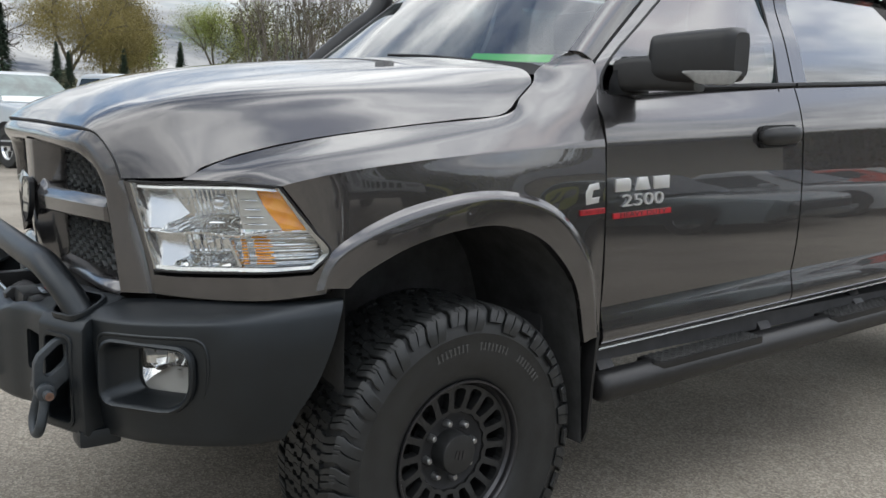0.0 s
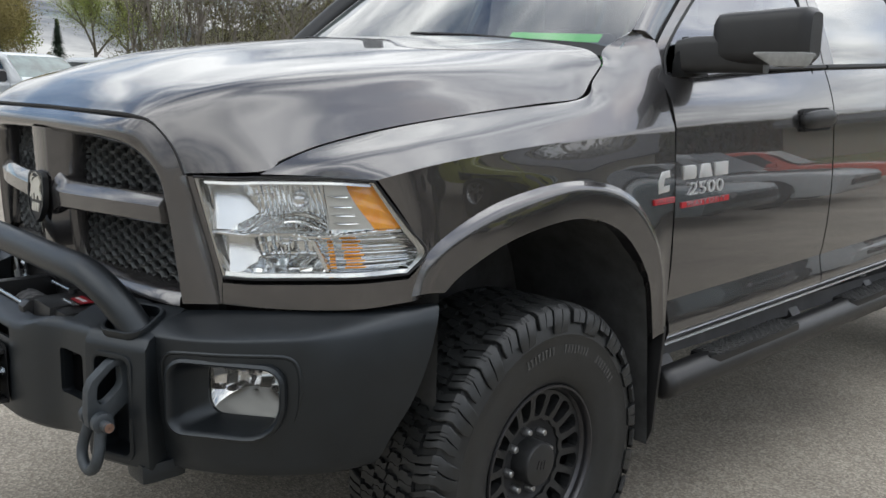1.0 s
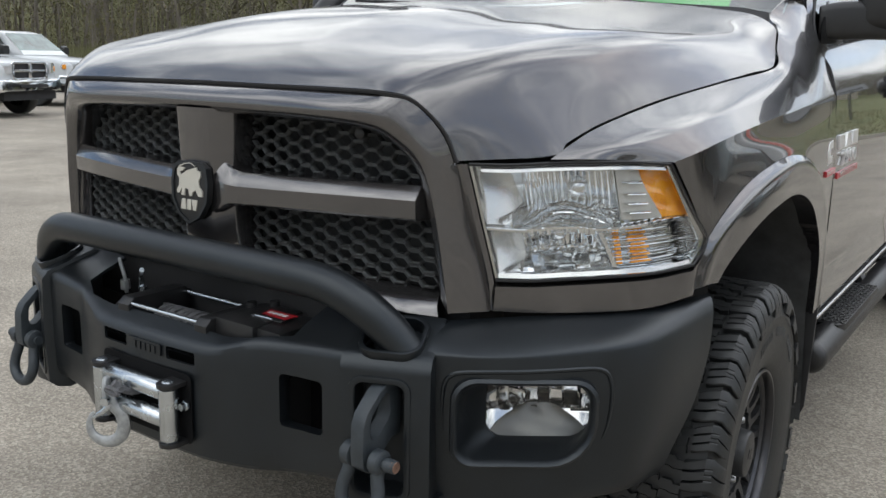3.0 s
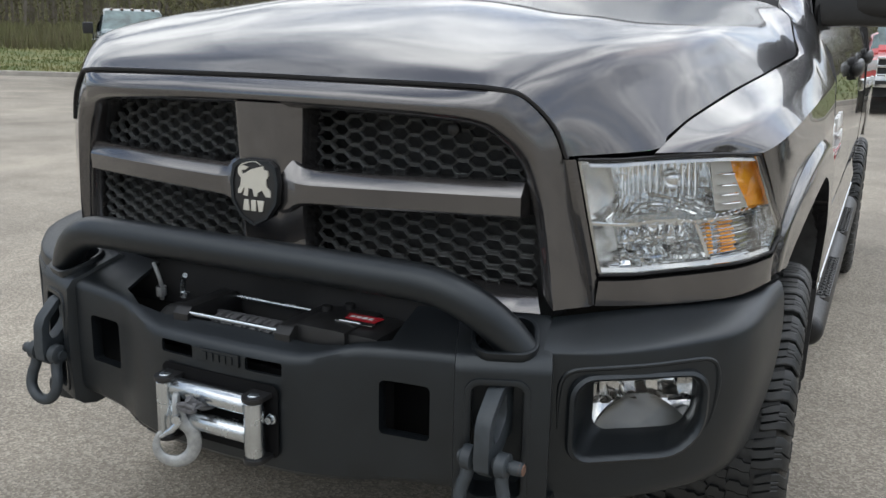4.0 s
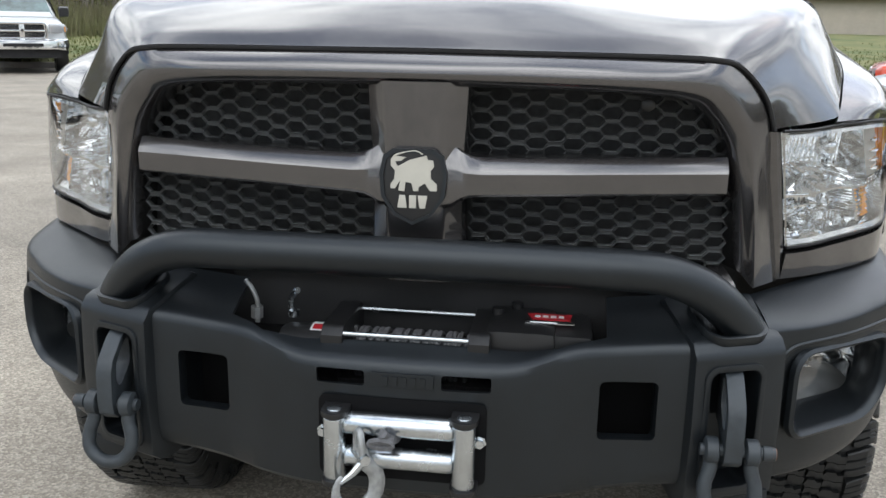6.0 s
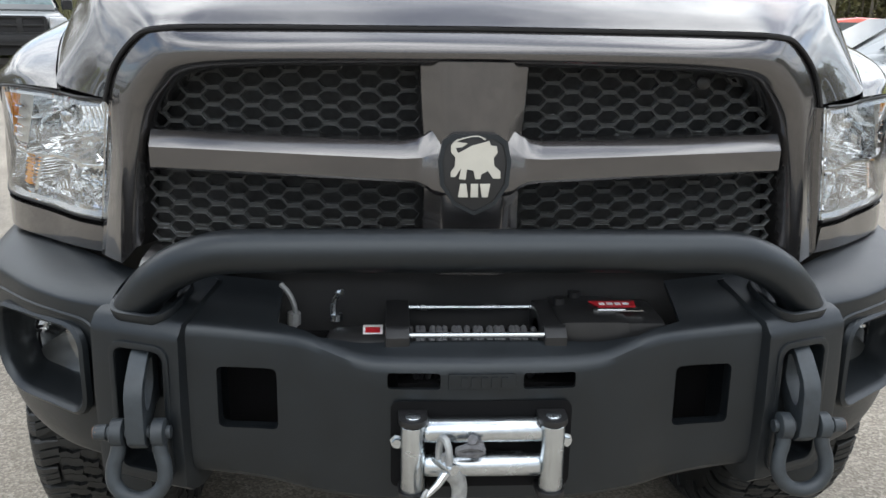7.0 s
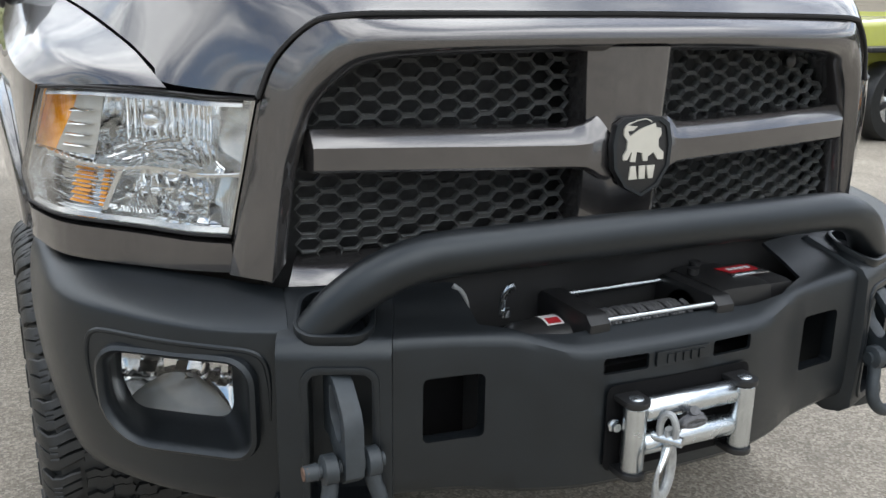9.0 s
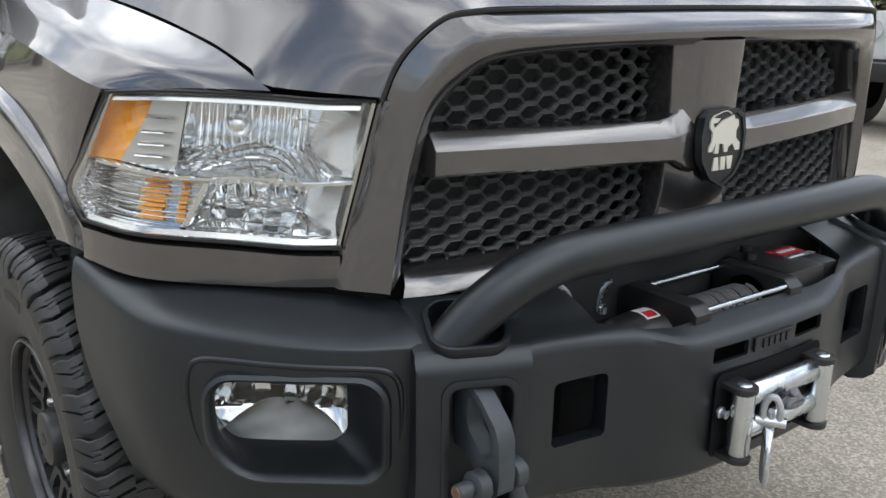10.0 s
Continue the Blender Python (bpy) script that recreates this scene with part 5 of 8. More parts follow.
# rims, and a near-black sheet standing in for the shade behind the openings
for sx in (-1, 1):
    bm = bmesh.new()
    ring_prism(bm, rounded(0.118, 0.126, 0.016, 4, sx * 0.381, 0.717), rounded(0.100, 0.108, 0.010, 4, sx * 0.381, 0.719), -0.028, -0.004,
               basis((BX + sx * 0.381 * (1 - 1 / math.hypot(1, 0.1)), plate_y(0.38) - 0.0385, 0), (1, sx * 0.10, 0), (0, 0, 1)))
    part("hole_frame", bm, BLACK_COAT, bumper, bevel=0.004)
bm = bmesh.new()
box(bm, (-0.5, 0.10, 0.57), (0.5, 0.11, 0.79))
part("opening_shade", bm, VOID, bumper)
# small cast plate between the slots, its raised marks plain
bm = bmesh.new()
prism(bm, rounded(0.108, 0.026, 0.003, 3, 0, 0.776), 0.0, 0.004, basis((BX, plate_y(0), 0), (1, 0, 0), (0, 0, 1)))
cast = part("name_plate", bm, BLACK_COAT, bumper, "black cast plate with raised marks", bevel=0.0015)
bm = bmesh.new()
for k in range(5):
    box(bm, (BX - 0.034 + k * 0.016, plate_y(0) - 0.0065, 0.768), (BX - 0.024 + k * 0.016, plate_y(0) - 0.0035, 0.784))
part("plate_mark", bm, BLACK_COAT, cast)

# wings
W_TOPB = [(0.60, 0.16, 0.888), (0.70, 0.245, 0.895), (0.80, 0.33, 0.901), (0.885, 0.43, 0.905), (0.940, 0.595, 0.908)]
W_EDGE = [(0.61, 0.105, 0.876), (0.705, 0.185, 0.883), (0.81, 0.275, 0.890), (0.902, 0.385, 0.897), (0.952, 0.590, 0.906)]
W_CREASE = [(0.618, 0.066, 0.856), (0.722, 0.120, 0.860), (0.825, 0.205, 0.869), (0.920, 0.335, 0.879), (0.960, 0.585, 0.892)]
W_A = [(0.618, 0.060, 0.838), (0.725, 0.110, 0.842), (0.832, 0.196, 0.848), (0.930, 0.330, 0.856), (0.966, 0.575, 0.865)]
W_B = [(0.618, 0.062, 0.78), (0.728, 0.112, 0.78), (0.838, 0.200, 0.785), (0.938, 0.335, 0.79), (0.970, 0.552, 0.795)]
W_C = [(0.618, 0.067, 0.70), (0.730, 0.120, 0.70), (0.838, 0.208, 0.70), (0.932, 0.335, 0.70), (0.962, 0.515, 0.705)]
W_D = [(0.62, 0.078, 0.62), (0.732, 0.132, 0.62), (0.830, 0.218, 0.62), (0.915, 0.332, 0.622), (0.945, 0.47, 0.628)]
W_E = [(0.624, 0.090, 0.568), (0.734, 0.148, 0.566), (0.824, 0.230, 0.566), (0.900, 0.338, 0.568), (0.928, 0.445, 0.572)]
W_F = [(0.62, 0.10, 0.545), (0.728, 0.17, 0.545), (0.81, 0.255, 0.546), (0.878, 0.352, 0.55), (0.905, 0.44, 0.556)]
W_G = [(0.60, 0.20, 0.545), (0.68, 0.25, 0.545), (0.74, 0.33, 0.546), (0.79, 0.40, 0.55), (0.82, 0.46, 0.556)]
for s in (1, -1):
    bm = bmesh.new()
    rails = [W_TOPB, W_EDGE, W_CREASE, W_A, W_B, W_C, W_D, W_E, W_F, W_G]
    rows = [spline(c, 46) for c in zip(*[spline(r, 34) for r in rails])]
    rows = [[Vector((s * p.x + BX, p.y, p.z)) for p in r] for r in rows]
    grid_mesh(bm, rows, flip=s < 0)
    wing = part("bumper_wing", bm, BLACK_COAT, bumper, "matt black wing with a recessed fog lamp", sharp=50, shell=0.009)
    FM = basis((s * 0.779 + BX, 0.155, 0.724), (s * 0.80, 0.60, 0), (0, 0, 1))
    nout = 1 if s > 0 else -1
    hole = cornered(0.242, 0.148, (0.032, 0.034, 0.030, 0.078), 6, -0.005, 0.004)
    cut(wing, [cutter(hole, -0.09, 0.06, FM)])
    # tapered recess down to the lamp
    bm = bmesh.new()
    lens_o = cornered(0.204, 0.110, (0.014, 0.014, 0.034, 0.050), 6, 0.032, 0.005)
    levels = [(cornered(0.272, 0.176, (0.046, 0.046, 0.042, 0.092), 6, -0.005, 0.004), -0.004), (cornered(0.268, 0.172, (0.044, 0.044, 0.040, 0.090), 6, -0.005, 0.004), 0.006), (cornered(0.256, 0.160, (0.04, 0.04, 0.036, 0.084), 6, -0.005, 0.004), 0.0105),
              (cornered(0.244, 0.150, (0.034, 0.036, 0.032, 0.079), 6, -0.005, 0.004), 0.006), (cornered(0.236, 0.142, (0.030, 0.032, 0.028, 0.075), 6, -0.005, 0.004), -0.006),
              ([(a * 0.35 + c * 0.65, b * 0.35 + d * 0.65) for (a, b), (c, d) in zip(hole, lens_o)], -0.048), (lens_o, -0.062), (lens_o, -0.075)]
    grid_mesh(bm, [[FM @ Vector((u, w, nout * h)) for u, w in o] for o, h in levels], closed_u=True, flip=s > 0)
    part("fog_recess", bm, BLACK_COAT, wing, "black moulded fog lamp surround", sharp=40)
    # lamp
    bm = bmesh.new()
    rows = []
    for i in range(61):
        row = []
        for j in range(25):
            u, w = -1 + i / 30, -1 + j / 12
            d = -0.069 - 0.05 * math.sqrt(max(0, 1 - 0.85 * u * u)) * min(1, (w + 1) / 1.35) + (facets((u + 1) / 2, (w + 1) / 2, 8, 2, 0.034) if w > -0.1 else 0)
            row.append(FM @ Vector((0.032 + u * 0.104, 0.005 + w * 0.057, nout * d)))
        rows.append(row)
    grid_mesh(bm, rows, flip=s < 0)
    fog = part("fog_lamp", bm, FOG_CHROME, wing, "rectangular clear fog lamp", sharp=42)
    # the lamp's smooth sloping floor
    bm = bmesh.new()
    grid_mesh(bm, [[FM @ Vector((0.032 + u * 0.104 * (0.93 - 0.60 * (w + 1) ** 1.7), 0.005 + w * 0.057, nout * (-0.067 - 0.045 * (w + 1) / 1.35 * math.sqrt(1 - 0.6 * u * u) + 0.0008 * math.sin(11 * w + 5 * u)))) for w in [k / 8 * 1.0 - 0.98 for k in range(9)]] for u in [k / 8 - 1 for k in range(17)]], flip=s < 0)
    part("fog_floor", bm, FOG_FLOOR, wing, "smooth grey lamp floor")
    bm = bmesh.new()
    grid_mesh(bm, [[FM @ Vector((0.032 + u * 0.103, 0.005 + w * 0.056, nout * (-0.066 + 0.004 * (1 - u * u)))) for w in (-1, -0.5, 0, 0.5, 1)] for u in [k / 6 - 1 for k in range(13)]])
    part("fog_lens", bm, CLEAR, wing, "clear glass").visible_shadow = False
    # raised line around the recess, following the wing
    tube_path = []
    for u, w in [(p.x, p.y) for p in spline([(-0.152, -0.02, 0), (-0.154, 0.03, 0), (-0.152, 0.07, 0), (-0.138, 0.093, 0), (-0.10, 0.101, 0), (0.0, 0.105, 0), (0.10, 0.108, 0), (0.132, 0.105, 0), (0.150, 0.090, 0), (0.156, 0.05, 0), (0.152, 0.0, 0), (0.142, -0.035, 0)], 70)]:
        tube_path.append((u, w))
    # find the wing's face under each point of the line
    along = spline(W_B, 60)
    bm = bmesh.new()
    path = []
    for u, w in tube_path:
        q = FM @ Vector((u, w, 0))
        z = q.z
        rails_here = sorted(rails[3:8], key=lambda r: -r[0][2])
        best = None
        for a in range(241):
            f = a / 240
            col = [cr(r, f) for r in rails_here]
            for c0, c1 in zip(col, col[1:]):
                if c1.z <= z <= c0.z:
                    t = (z - c1.z) / (c0.z - c1.z)
                    p = c1.lerp(c0, t)
                    d = abs((Vector((s * p.x + BX, p.y, 0)) - Vector((q.x, q.y, 0))).dot(Vector((s * 0.80, 0.60, 0))))
                    if best is None or d < best[0]:
                        best = (d, Vector((s * p.x + BX, p.y, z)))
        if best:
            path.append(best[1])
    for _ in range(6):
        path = [path[0]] + [a * 0.25 + b * 0.5 + c * 0.25 for a, b, c in zip(path, path[1:], path[2:])] + [path[-1]]
    n = len(path)
    tube(bm, path, [0.0012 + 0.0035 * min(1, 6 * k / n, 6 * (n - 1 - k) / n) for k in range(n)], 8)
    part("wing_moulding", bm, BLACK_COAT, wing, "embossed line round the fog lamp")

    # post with slot, tab and shackle
    PM = basis((s * 0.562 + BX, 0.004, 0.0), (s * 0.925, 0.38, 0), (0, 0, 1))
    po = 1 if s > 0 else -1
    fv, uv = po * PM.col[2].to_3d(), PM.col[0].to_3d()
    bm = bmesh.new()
    prism(bm, [(0.0, 0.560), (0.004, 0.70), (0.0, 0.826), (-0.014, 0.846), (-0.125, 0.893), (-0.142, 0.885), (-0.142, 0.57), (-0.05, 0.54), (-0.02, 0.545)], -0.082, 0.092,
          Matrix.Translation(PM.translation) @ Matrix((fv, Vector((0, 0, 1)), uv)).transposed().to_4x4())
    bmesh.ops.recalc_face_normals(bm, faces=bm.faces[:])
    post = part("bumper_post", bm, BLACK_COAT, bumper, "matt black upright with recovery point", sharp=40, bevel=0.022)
    cut(post, [cutter(rounded(0.094, 0.215, 0.016, 5, -0.004, 0.690), -0.055, 0.05, PM), cutter(rounded(0.105, 0.098, 0.03, 6), -0.02, 0.05, basis(PM.translation + fv * -0.058 + uv * 0.006 + Vector((0, 0, 0.868)), uv, -fv * 0.93 + Vector((0, 0, 0.36))))])
    # raised lip round the slot and collar round the tube
    bm = bmesh.new()
    ring_prism(bm, rounded(0.118, 0.240, 0.026, 5, -0.004, 0.690), rounded(0.095, 0.216, 0.017, 5, -0.004, 0.690), -po * 0.01, po * 0.005, PM)
    bmesh.ops.recalc_face_normals(bm, faces=bm.faces[:])
    part("slot_rim", bm, BLACK_COAT, post, bevel=0.004)
    bm = bmesh.new()
    ring_prism(bm, rounded(0.122, 0.114, 0.036, 6), rounded(0.104, 0.097, 0.03, 6), -s * 0.01, s * 0.009, basis(PM.translation + fv * -0.058 + uv * 0.006 + Vector((0, 0, 0.868)), uv, -fv * 0.93 + Vector((0, 0, 0.36))))
    bmesh.ops.recalc_face_normals(bm, faces=bm.faces[:])
    part("tube_collar", bm, BLACK_COAT, post, bevel=0.004)
    # tab: a plate with a three-cornered hole
    TM = basis((s * 0.556 + BX, 0.02, 0.0), (0, -1, 0), (0, 0, 1))
    o = [(-0.03, 0.802), (0.004, 0.800), (0.03, 0.788), (0.066, 0.756), (0.076, 0.735), (0.079, 0.68), (0.076, 0.655), (0.058, 0.640), (0.04, 0.646), (0.028, 0.664), (-0.004, 0.690), (-0.03, 0.690)]
    h = [(0.004, 0.778), (0.014, 0.780), (0.026, 0.772), (0.050, 0.749), (0.054, 0.742), (0.056, 0.715), (0.052, 0.704), (0.044, 0.702), (0.034, 0.706), (0.020, 0.718), (0.008, 0.728), (0.002, 0.740)]
    bm = bmesh.new()
    ring_prism(bm, o, h, -0.015, 0.015, TM)
    bmesh.ops.recalc_face_normals(bm, faces=bm.faces[:])
    tab = part("recovery_tab", bm, SHACKLE, post, "grey forged recovery tab", bevel=0.004)
    c = Vector((s * 0.556 + BX, 0.02 - 0.055, 0.668))
    bm = bmesh.new()
    bow = [c + Vector(q) for q in ((-0.033, 0, 0.0), (-0.034, -0.006, -0.03), (-0.041, -0.012, -0.055), (-0.040, -0.018, -0.082), (-0.024, -0.021, -0.102), (0, -0.022, -0.109), (0.024, -0.021, -0.102), (0.040, -0.018, -0.082), (0.041, -0.012, -0.055), (0.034, -0.006, -0.03), (0.033, 0, 0.0))]
    tube(bm, spline(bow, 40), 0.0125, 12)
    for sx in (-1, 1):
        tube(bm, [c + Vector((sx * 0.021, 0, 0)), c + Vector((sx * 0.024, 0, 0)), c + Vector((sx * 0.042, 0, 0)), c + Vector((sx * 0.045, 0, 0))], [0.018, 0.023, 0.023, 0.018], 16)
    part("bow_shackle", bm, SHACKLE, post, "dark grey steel bow shackle")
    bm = bmesh.new()
    tube(bm, [c + Vector((-0.052 * s, 0, 0)), c + Vector((0.05 * s, 0, 0)), c + Vector((0.051 * s, 0, 0)), c + Vector((0.07 * s, 0, 0)), c + Vector((0.072 * s, 0, 0))], [0.011, 0.011, 0.0135, 0.0125, 0.010], 12)
    pin = part("shackle_pin", bm, SHACKLE, post, "worn threaded pin")
    bm = bmesh.new()
    tube(bm, [c + Vector((0.066 * s, 0, 0)), c + Vector((0.0728 * s, 0, 0))], [0.0128, 0.0102], 10)
    part("pin_end", bm, RUST, pin, "rusty pin end")
    bm = bmesh.new()
    box(bm, (-0.042, 0.025, 0.522), (0.042, 0.13, 0.57), Matrix.Translation((s * 0.60 + BX, 0, 0)))
    part("post_foot", bm, BLACK_COAT, post, bevel=0.018)

# bent tube over the winch
bm = bmesh.new()
HOOP = [(0, -0.004, 0.967), (0.15, -0.004, 0.967), (0.30, -0.002, 0.966), (0.40, 0.004, 0.963), (0.455, 0.011, 0.951), (0.505, 0.024, 0.925), (0.545, 0.041, 0.889), (0.578, 0.058, 0.845)]
tube(bm, [(p[0] + BX, p[1], p[2]) for p in spline(both(HOOP), 90)], 0.0355, 24)
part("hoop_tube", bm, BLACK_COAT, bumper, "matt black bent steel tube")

# winch
bm = bmesh.new()
box(bm, (0.138, -0.022, 0.765), (0.262, 0.13, 0.852))
box(bm, (0.24, -0.01, 0.765), (0.326, 0.125, 0.846))
winch = part("winch", bm, BLACK_PLASTIC, truck, "black electric winch with red label", bevel=0.024)
bm = bmesh.new()
prism(bm, [(-0.030, -0.012), (0.036, -0.012), (0.040, 0.020), (-0.040, 0.020)], 0, 0.002, basis((0.248, 0.058, 0.8525), (1, 0, 0), (0, 1, 0)))
part("winch_label", bm, RED, winch, "red label with a pale bar")
bm = bmesh.new()
for k in range(4):
    box(bm, (0.222 + k * 0.014, 0.056, 0.8545), (0.232 + k * 0.014, 0.066, 0.8555))
part("label_mark", bm, WHITE_MARK, winch)
bm = bmesh.new()
box(bm, (0.206, 0.026, 0.8525), (0.292, 0.040, 0.8540))
box(bm, (0.214, 0.030, 0.8535), (0.262, 0.036, 0.8552))
part("label_mark", bm, SATIN, winch)
for x0 in (-0.125, 0.112):
    bm = bmesh.new()
    revolve(bm, [(0.0, x0), (0.048, x0), (0.052, x0 + 0.004), (0.052, x0 + 0.012), (0.0, x0 + 0.014)], 24, Matrix.Translation((0.0, 0.045, 0.785)))
    part("drum_flange", bm, BLACK_PLASTIC, winch)
bm = bmesh.new()
revolve(bm, [(0.0, -0.25), (0.03, -0.249), (0.045, -0.242), (0.051, -0.228), (0.052, -0.19), (0.054, -0.185), (0.054, -0.15), (0.060, -0.142), (0.060, -0.125), (0.0, -0.124)], 32, Matrix.Translation((0, 0.047, 0.765)))
part("winch_motor", bm, BLACK_PLASTIC, winch, "black motor housing")
bm = bmesh.new()
revolve(bm, [(0.0545, -0.184), (0.0545, -0.151)], 8, Matrix.Translation((0, 0.047, 0.765)), 0.12, 0.93)
part("motor_label", bm, WHITE_MARK, winch, "pale label with red block")
bm = bmesh.new()
revolve(bm, [(0.0550, -0.180), (0.0550, -0.155)], 6, Matrix.Translation((0, 0.047, 0.765)), 0.05, 0.94)
part("motor_label", bm, RED, winch)
for x0, x1 in ((-0.146, -0.106), (0.112, 0.150)):
    bm = bmesh.new()
    prism(bm, [(-0.045, 0.77), (0.125, 0.77), (0.125, 0.835), (0.11, 0.846), (-0.028, 0.846), (-0.045, 0.832)], x0, x1, basis((0, 0, 0), (0, 1, 0), (0, 0, 1)))
    part("drum_support", bm, BLACK_PLASTIC, winch, "black drum support", bevel=0.006)
bm = bmesh.new()
rope = []
for k in range(340):
    a = k / 339 * 2 * math.pi * 17
    rope.append((-0.105 + 0.21 * k / 339 + 0.003 * math.sin(a * 0.37), 0.045 + 0.042 * math.sin(a), 0.772 + 0.042 * math.cos(a)))
tube(bm, rope, 0.0058, 6)
part("winch_rope", bm, ROPE, winch, "grey rope wound on the drum")
bm = bmesh.new()
revolve(bm, [(0.036, -0.112), (0.036, 0.112)], 24, Matrix.Translation((0, 0.045, 0.772)))
part("winch_drum", bm, BLACK_PLASTIC, winch)
for y, z in ((-0.033, 0.833), (0.108, 0.833)):
    bm = bmesh.new()
    tube(bm, [(-0.108, y, z), (0.118, y, z)], 0.0048, 10)
    part("tie_rod", bm, ZINC, winch, "bright tie rod")
for q in ((0.155, 0.075, 0.850), (-0.232, 0.085, 0.818), (0.188, 0.11, 0.850)):
    bm = bmesh.new()
    tube(bm, [q, (q[0], q[1], q[2] + 0.012)], 0.011, 10)
    part("winch_knob", bm, BLACK_PLASTIC if q[0] > 0.1 else ZINC, winch)
bm = bmesh.new()
tube(bm, spline([(-0.238, 0.085, 0.82), (-0.236, 0.085, 0.85), (-0.228, 0.08, 0.868), (-0.22, 0.075, 0.872)], 8), 0.006, 8)
part("clutch_lever", bm, ZINC, winch, "bright clutch lever")
bm = bmesh.new()
tube(bm, spline([(-0.306, 0.09, 0.80), (-0.303, 0.085, 0.84), (-0.313, 0.084, 0.868), (-0.327, 0.09, 0.882)], 12), 0.0048, 8)
tube(bm, [(-0.306, 0.088, 0.81), (-0.305, 0.087, 0.832)], 0.012, 8)
part("winch_cable", bm, CAST, winch, "grey sleeved cable")
bm = bmesh.new()
box(bm, (-0.48, 0.135, 0.60), (0.48, 0.15, 0.90))
box(bm, (-0.30, 0.0, 0.60), (0.30, 0.14, 0.735))
part("winch_cradle", bm, MATT_BLACK, winch)

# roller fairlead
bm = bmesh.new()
# near-black backing sheet: the shade between the rollers, put into colour
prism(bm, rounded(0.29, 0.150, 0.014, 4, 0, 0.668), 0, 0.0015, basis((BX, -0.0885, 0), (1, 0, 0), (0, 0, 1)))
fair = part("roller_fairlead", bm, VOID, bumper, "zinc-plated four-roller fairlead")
for sx in (-1, 1):
    x = BX + sx * 0.110
    bm = bmesh.new()
    tube(bm, [(x, -0.118, 0.604), (x, -0.118, 0.608), (x, -0.118, 0.716), (x, -0.118, 0.719)], [0.017, 0.0195, 0.0195, 0.017], 24)
    part("upright_roller", bm, ZINC, fair, "upright zinc roller")
    for z0, z1 in ((0.719, 0.729), (0.594, 0.604)):
        bm = bmesh.new()
        prism(bm, [(0.023 * math.cos(q), -0.118 - 0.023 * math.sin(q)) for q in [math.pi * k / 10 for k in range(11)]] + [(-0.023, -0.088), (0.023, -0.088)], z0, z1, Matrix.Translation((x, 0, 0)))
        bmesh.ops.recalc_face_normals(bm, faces=bm.faces[:])
        part("roller_bracket", bm, BLACK_PLASTIC, fair, bevel=0.003)
    bm = bmesh.new()
    tube(bm, [(x, -0.118, 0.728), (x, -0.118, 0.7305), (x, -0.118, 0.732)], [0.0125, 0.0125, 0.010], 14)
    part("roller_bolt", bm, ZINC, fair)
    bm = bmesh.new()
    c = Vector((BX + sx * 0.135, -0.095, 0.679))
    tube(bm, [c, c + Vector((0, -0.004, 0)), c + Vector((0, -0.005, 0)), c + Vector((0, -0.014, 0))], [0.0115, 0.0115, 0.008, 0.008], 6)
    part("fairlead_bolt", bm, ZINC, fair, "dull zinc bolt")
for y, z in ((-0.112, 0.704), (-0.112, 0.645)):
    bm = bmesh.new()
    tube(bm, [(BX - 0.092, y, z), (BX - 0.088, y, z), (BX + 0.088, y, z), (BX + 0.092, y, z)], [0.017, 0.0195, 0.0195, 0.017], 24)
    part("cross_roller", bm, ZINC, fair, "horizontal zinc roller")

# hook and clevis on the rope's end
HM = basis((BX - 0.062, -0.142, -0.012), (0.83, 0.56, 0), (0, 0, 1))
bm = bmesh.new()
hookp = [(0.004, 0.690), (0.006, 0.672), (0.012, 0.655), (0.026, 0.640), (0.032, 0.617), (0.026, 0.592), (0.006, 0.576), (-0.018, 0.577), (-0.036, 0.590), (-0.042, 0.612), (-0.037, 0.632), (-0.031, 0.640)]
pts = spline([(u, w, 0) for u, w in hookp], 40)
rad = [0.009 + 0.0055 * math.sin(math.pi * min(1, k / 30)) - (0.007 * max(0, (k - 30) / 10)) for k in range(40)]
tube(bm, [HM @ p for p in pts], rad, 12)
for v in bm.verts:
    q = HM.inverted() @ v.co
    q.z *= 0.62
    v.co = HM @ q
hook = part("winch_hook", bm, CAST, truck, "grey galvanised steel hook hanging from the winch rope")
bm = bmesh.new()
tube(bm, [HM @ Vector(p) for p in spline([(0.0, 0.668, -0.012), (0.0, 0.695, -0.013), (0.0, 0.712, -0.007), (0.0, 0.716, 0.0), (0.0, 0.712, 0.007), (0.0, 0.695, 0.013), (0.0, 0.668, 0.012)], 20)], 0.006, 8)
part("hook_clevis", bm, CAST, hook, "grey clevis")
bm = bmesh.new()
tube(bm, [HM @ Vector((0.002, 0.672, -0.024)), HM @ Vector((0.002, 0.672, 0.024))], 0.009, 10)
part("clevis_pin", bm, ZINC, hook)
bm = bmesh.new()
a, b = HM @ Vector((0.010, 0.662, 0.0)), HM @ Vector((-0.034, 0.628, 0.0))
tube(bm, [a, a.lerp(b, 0.5) + Vector((0, 0, -0.004)), b], [0.008, 0.006, 0.004], 8)
part("safety_latch", bm, ZINC, hook, "spring safety latch")
bm = bmesh.new()
tube(bm, spline([(BX + 0.0, -0.02, 0.70), (BX - 0.005, -0.10, 0.681), (BX - 0.012, -0.135, 0.690), (BX - 0.02, -0.153, 0.708)], 14), 0.0085, 8)
for k in range(3):
    tube(bm, spline([(BX - 0.022 + 0.02 * math.cos(a_), -0.152 + 0.006 * k - 0.004, 0.690 + 0.006 * math.sin(a_ + k)) for a_ in [j * 0.9 for j in range(8)]], 24), 0.0055, 6)
part("rope_eye", bm, ROPE, hook, "grey rope eye and lashing")

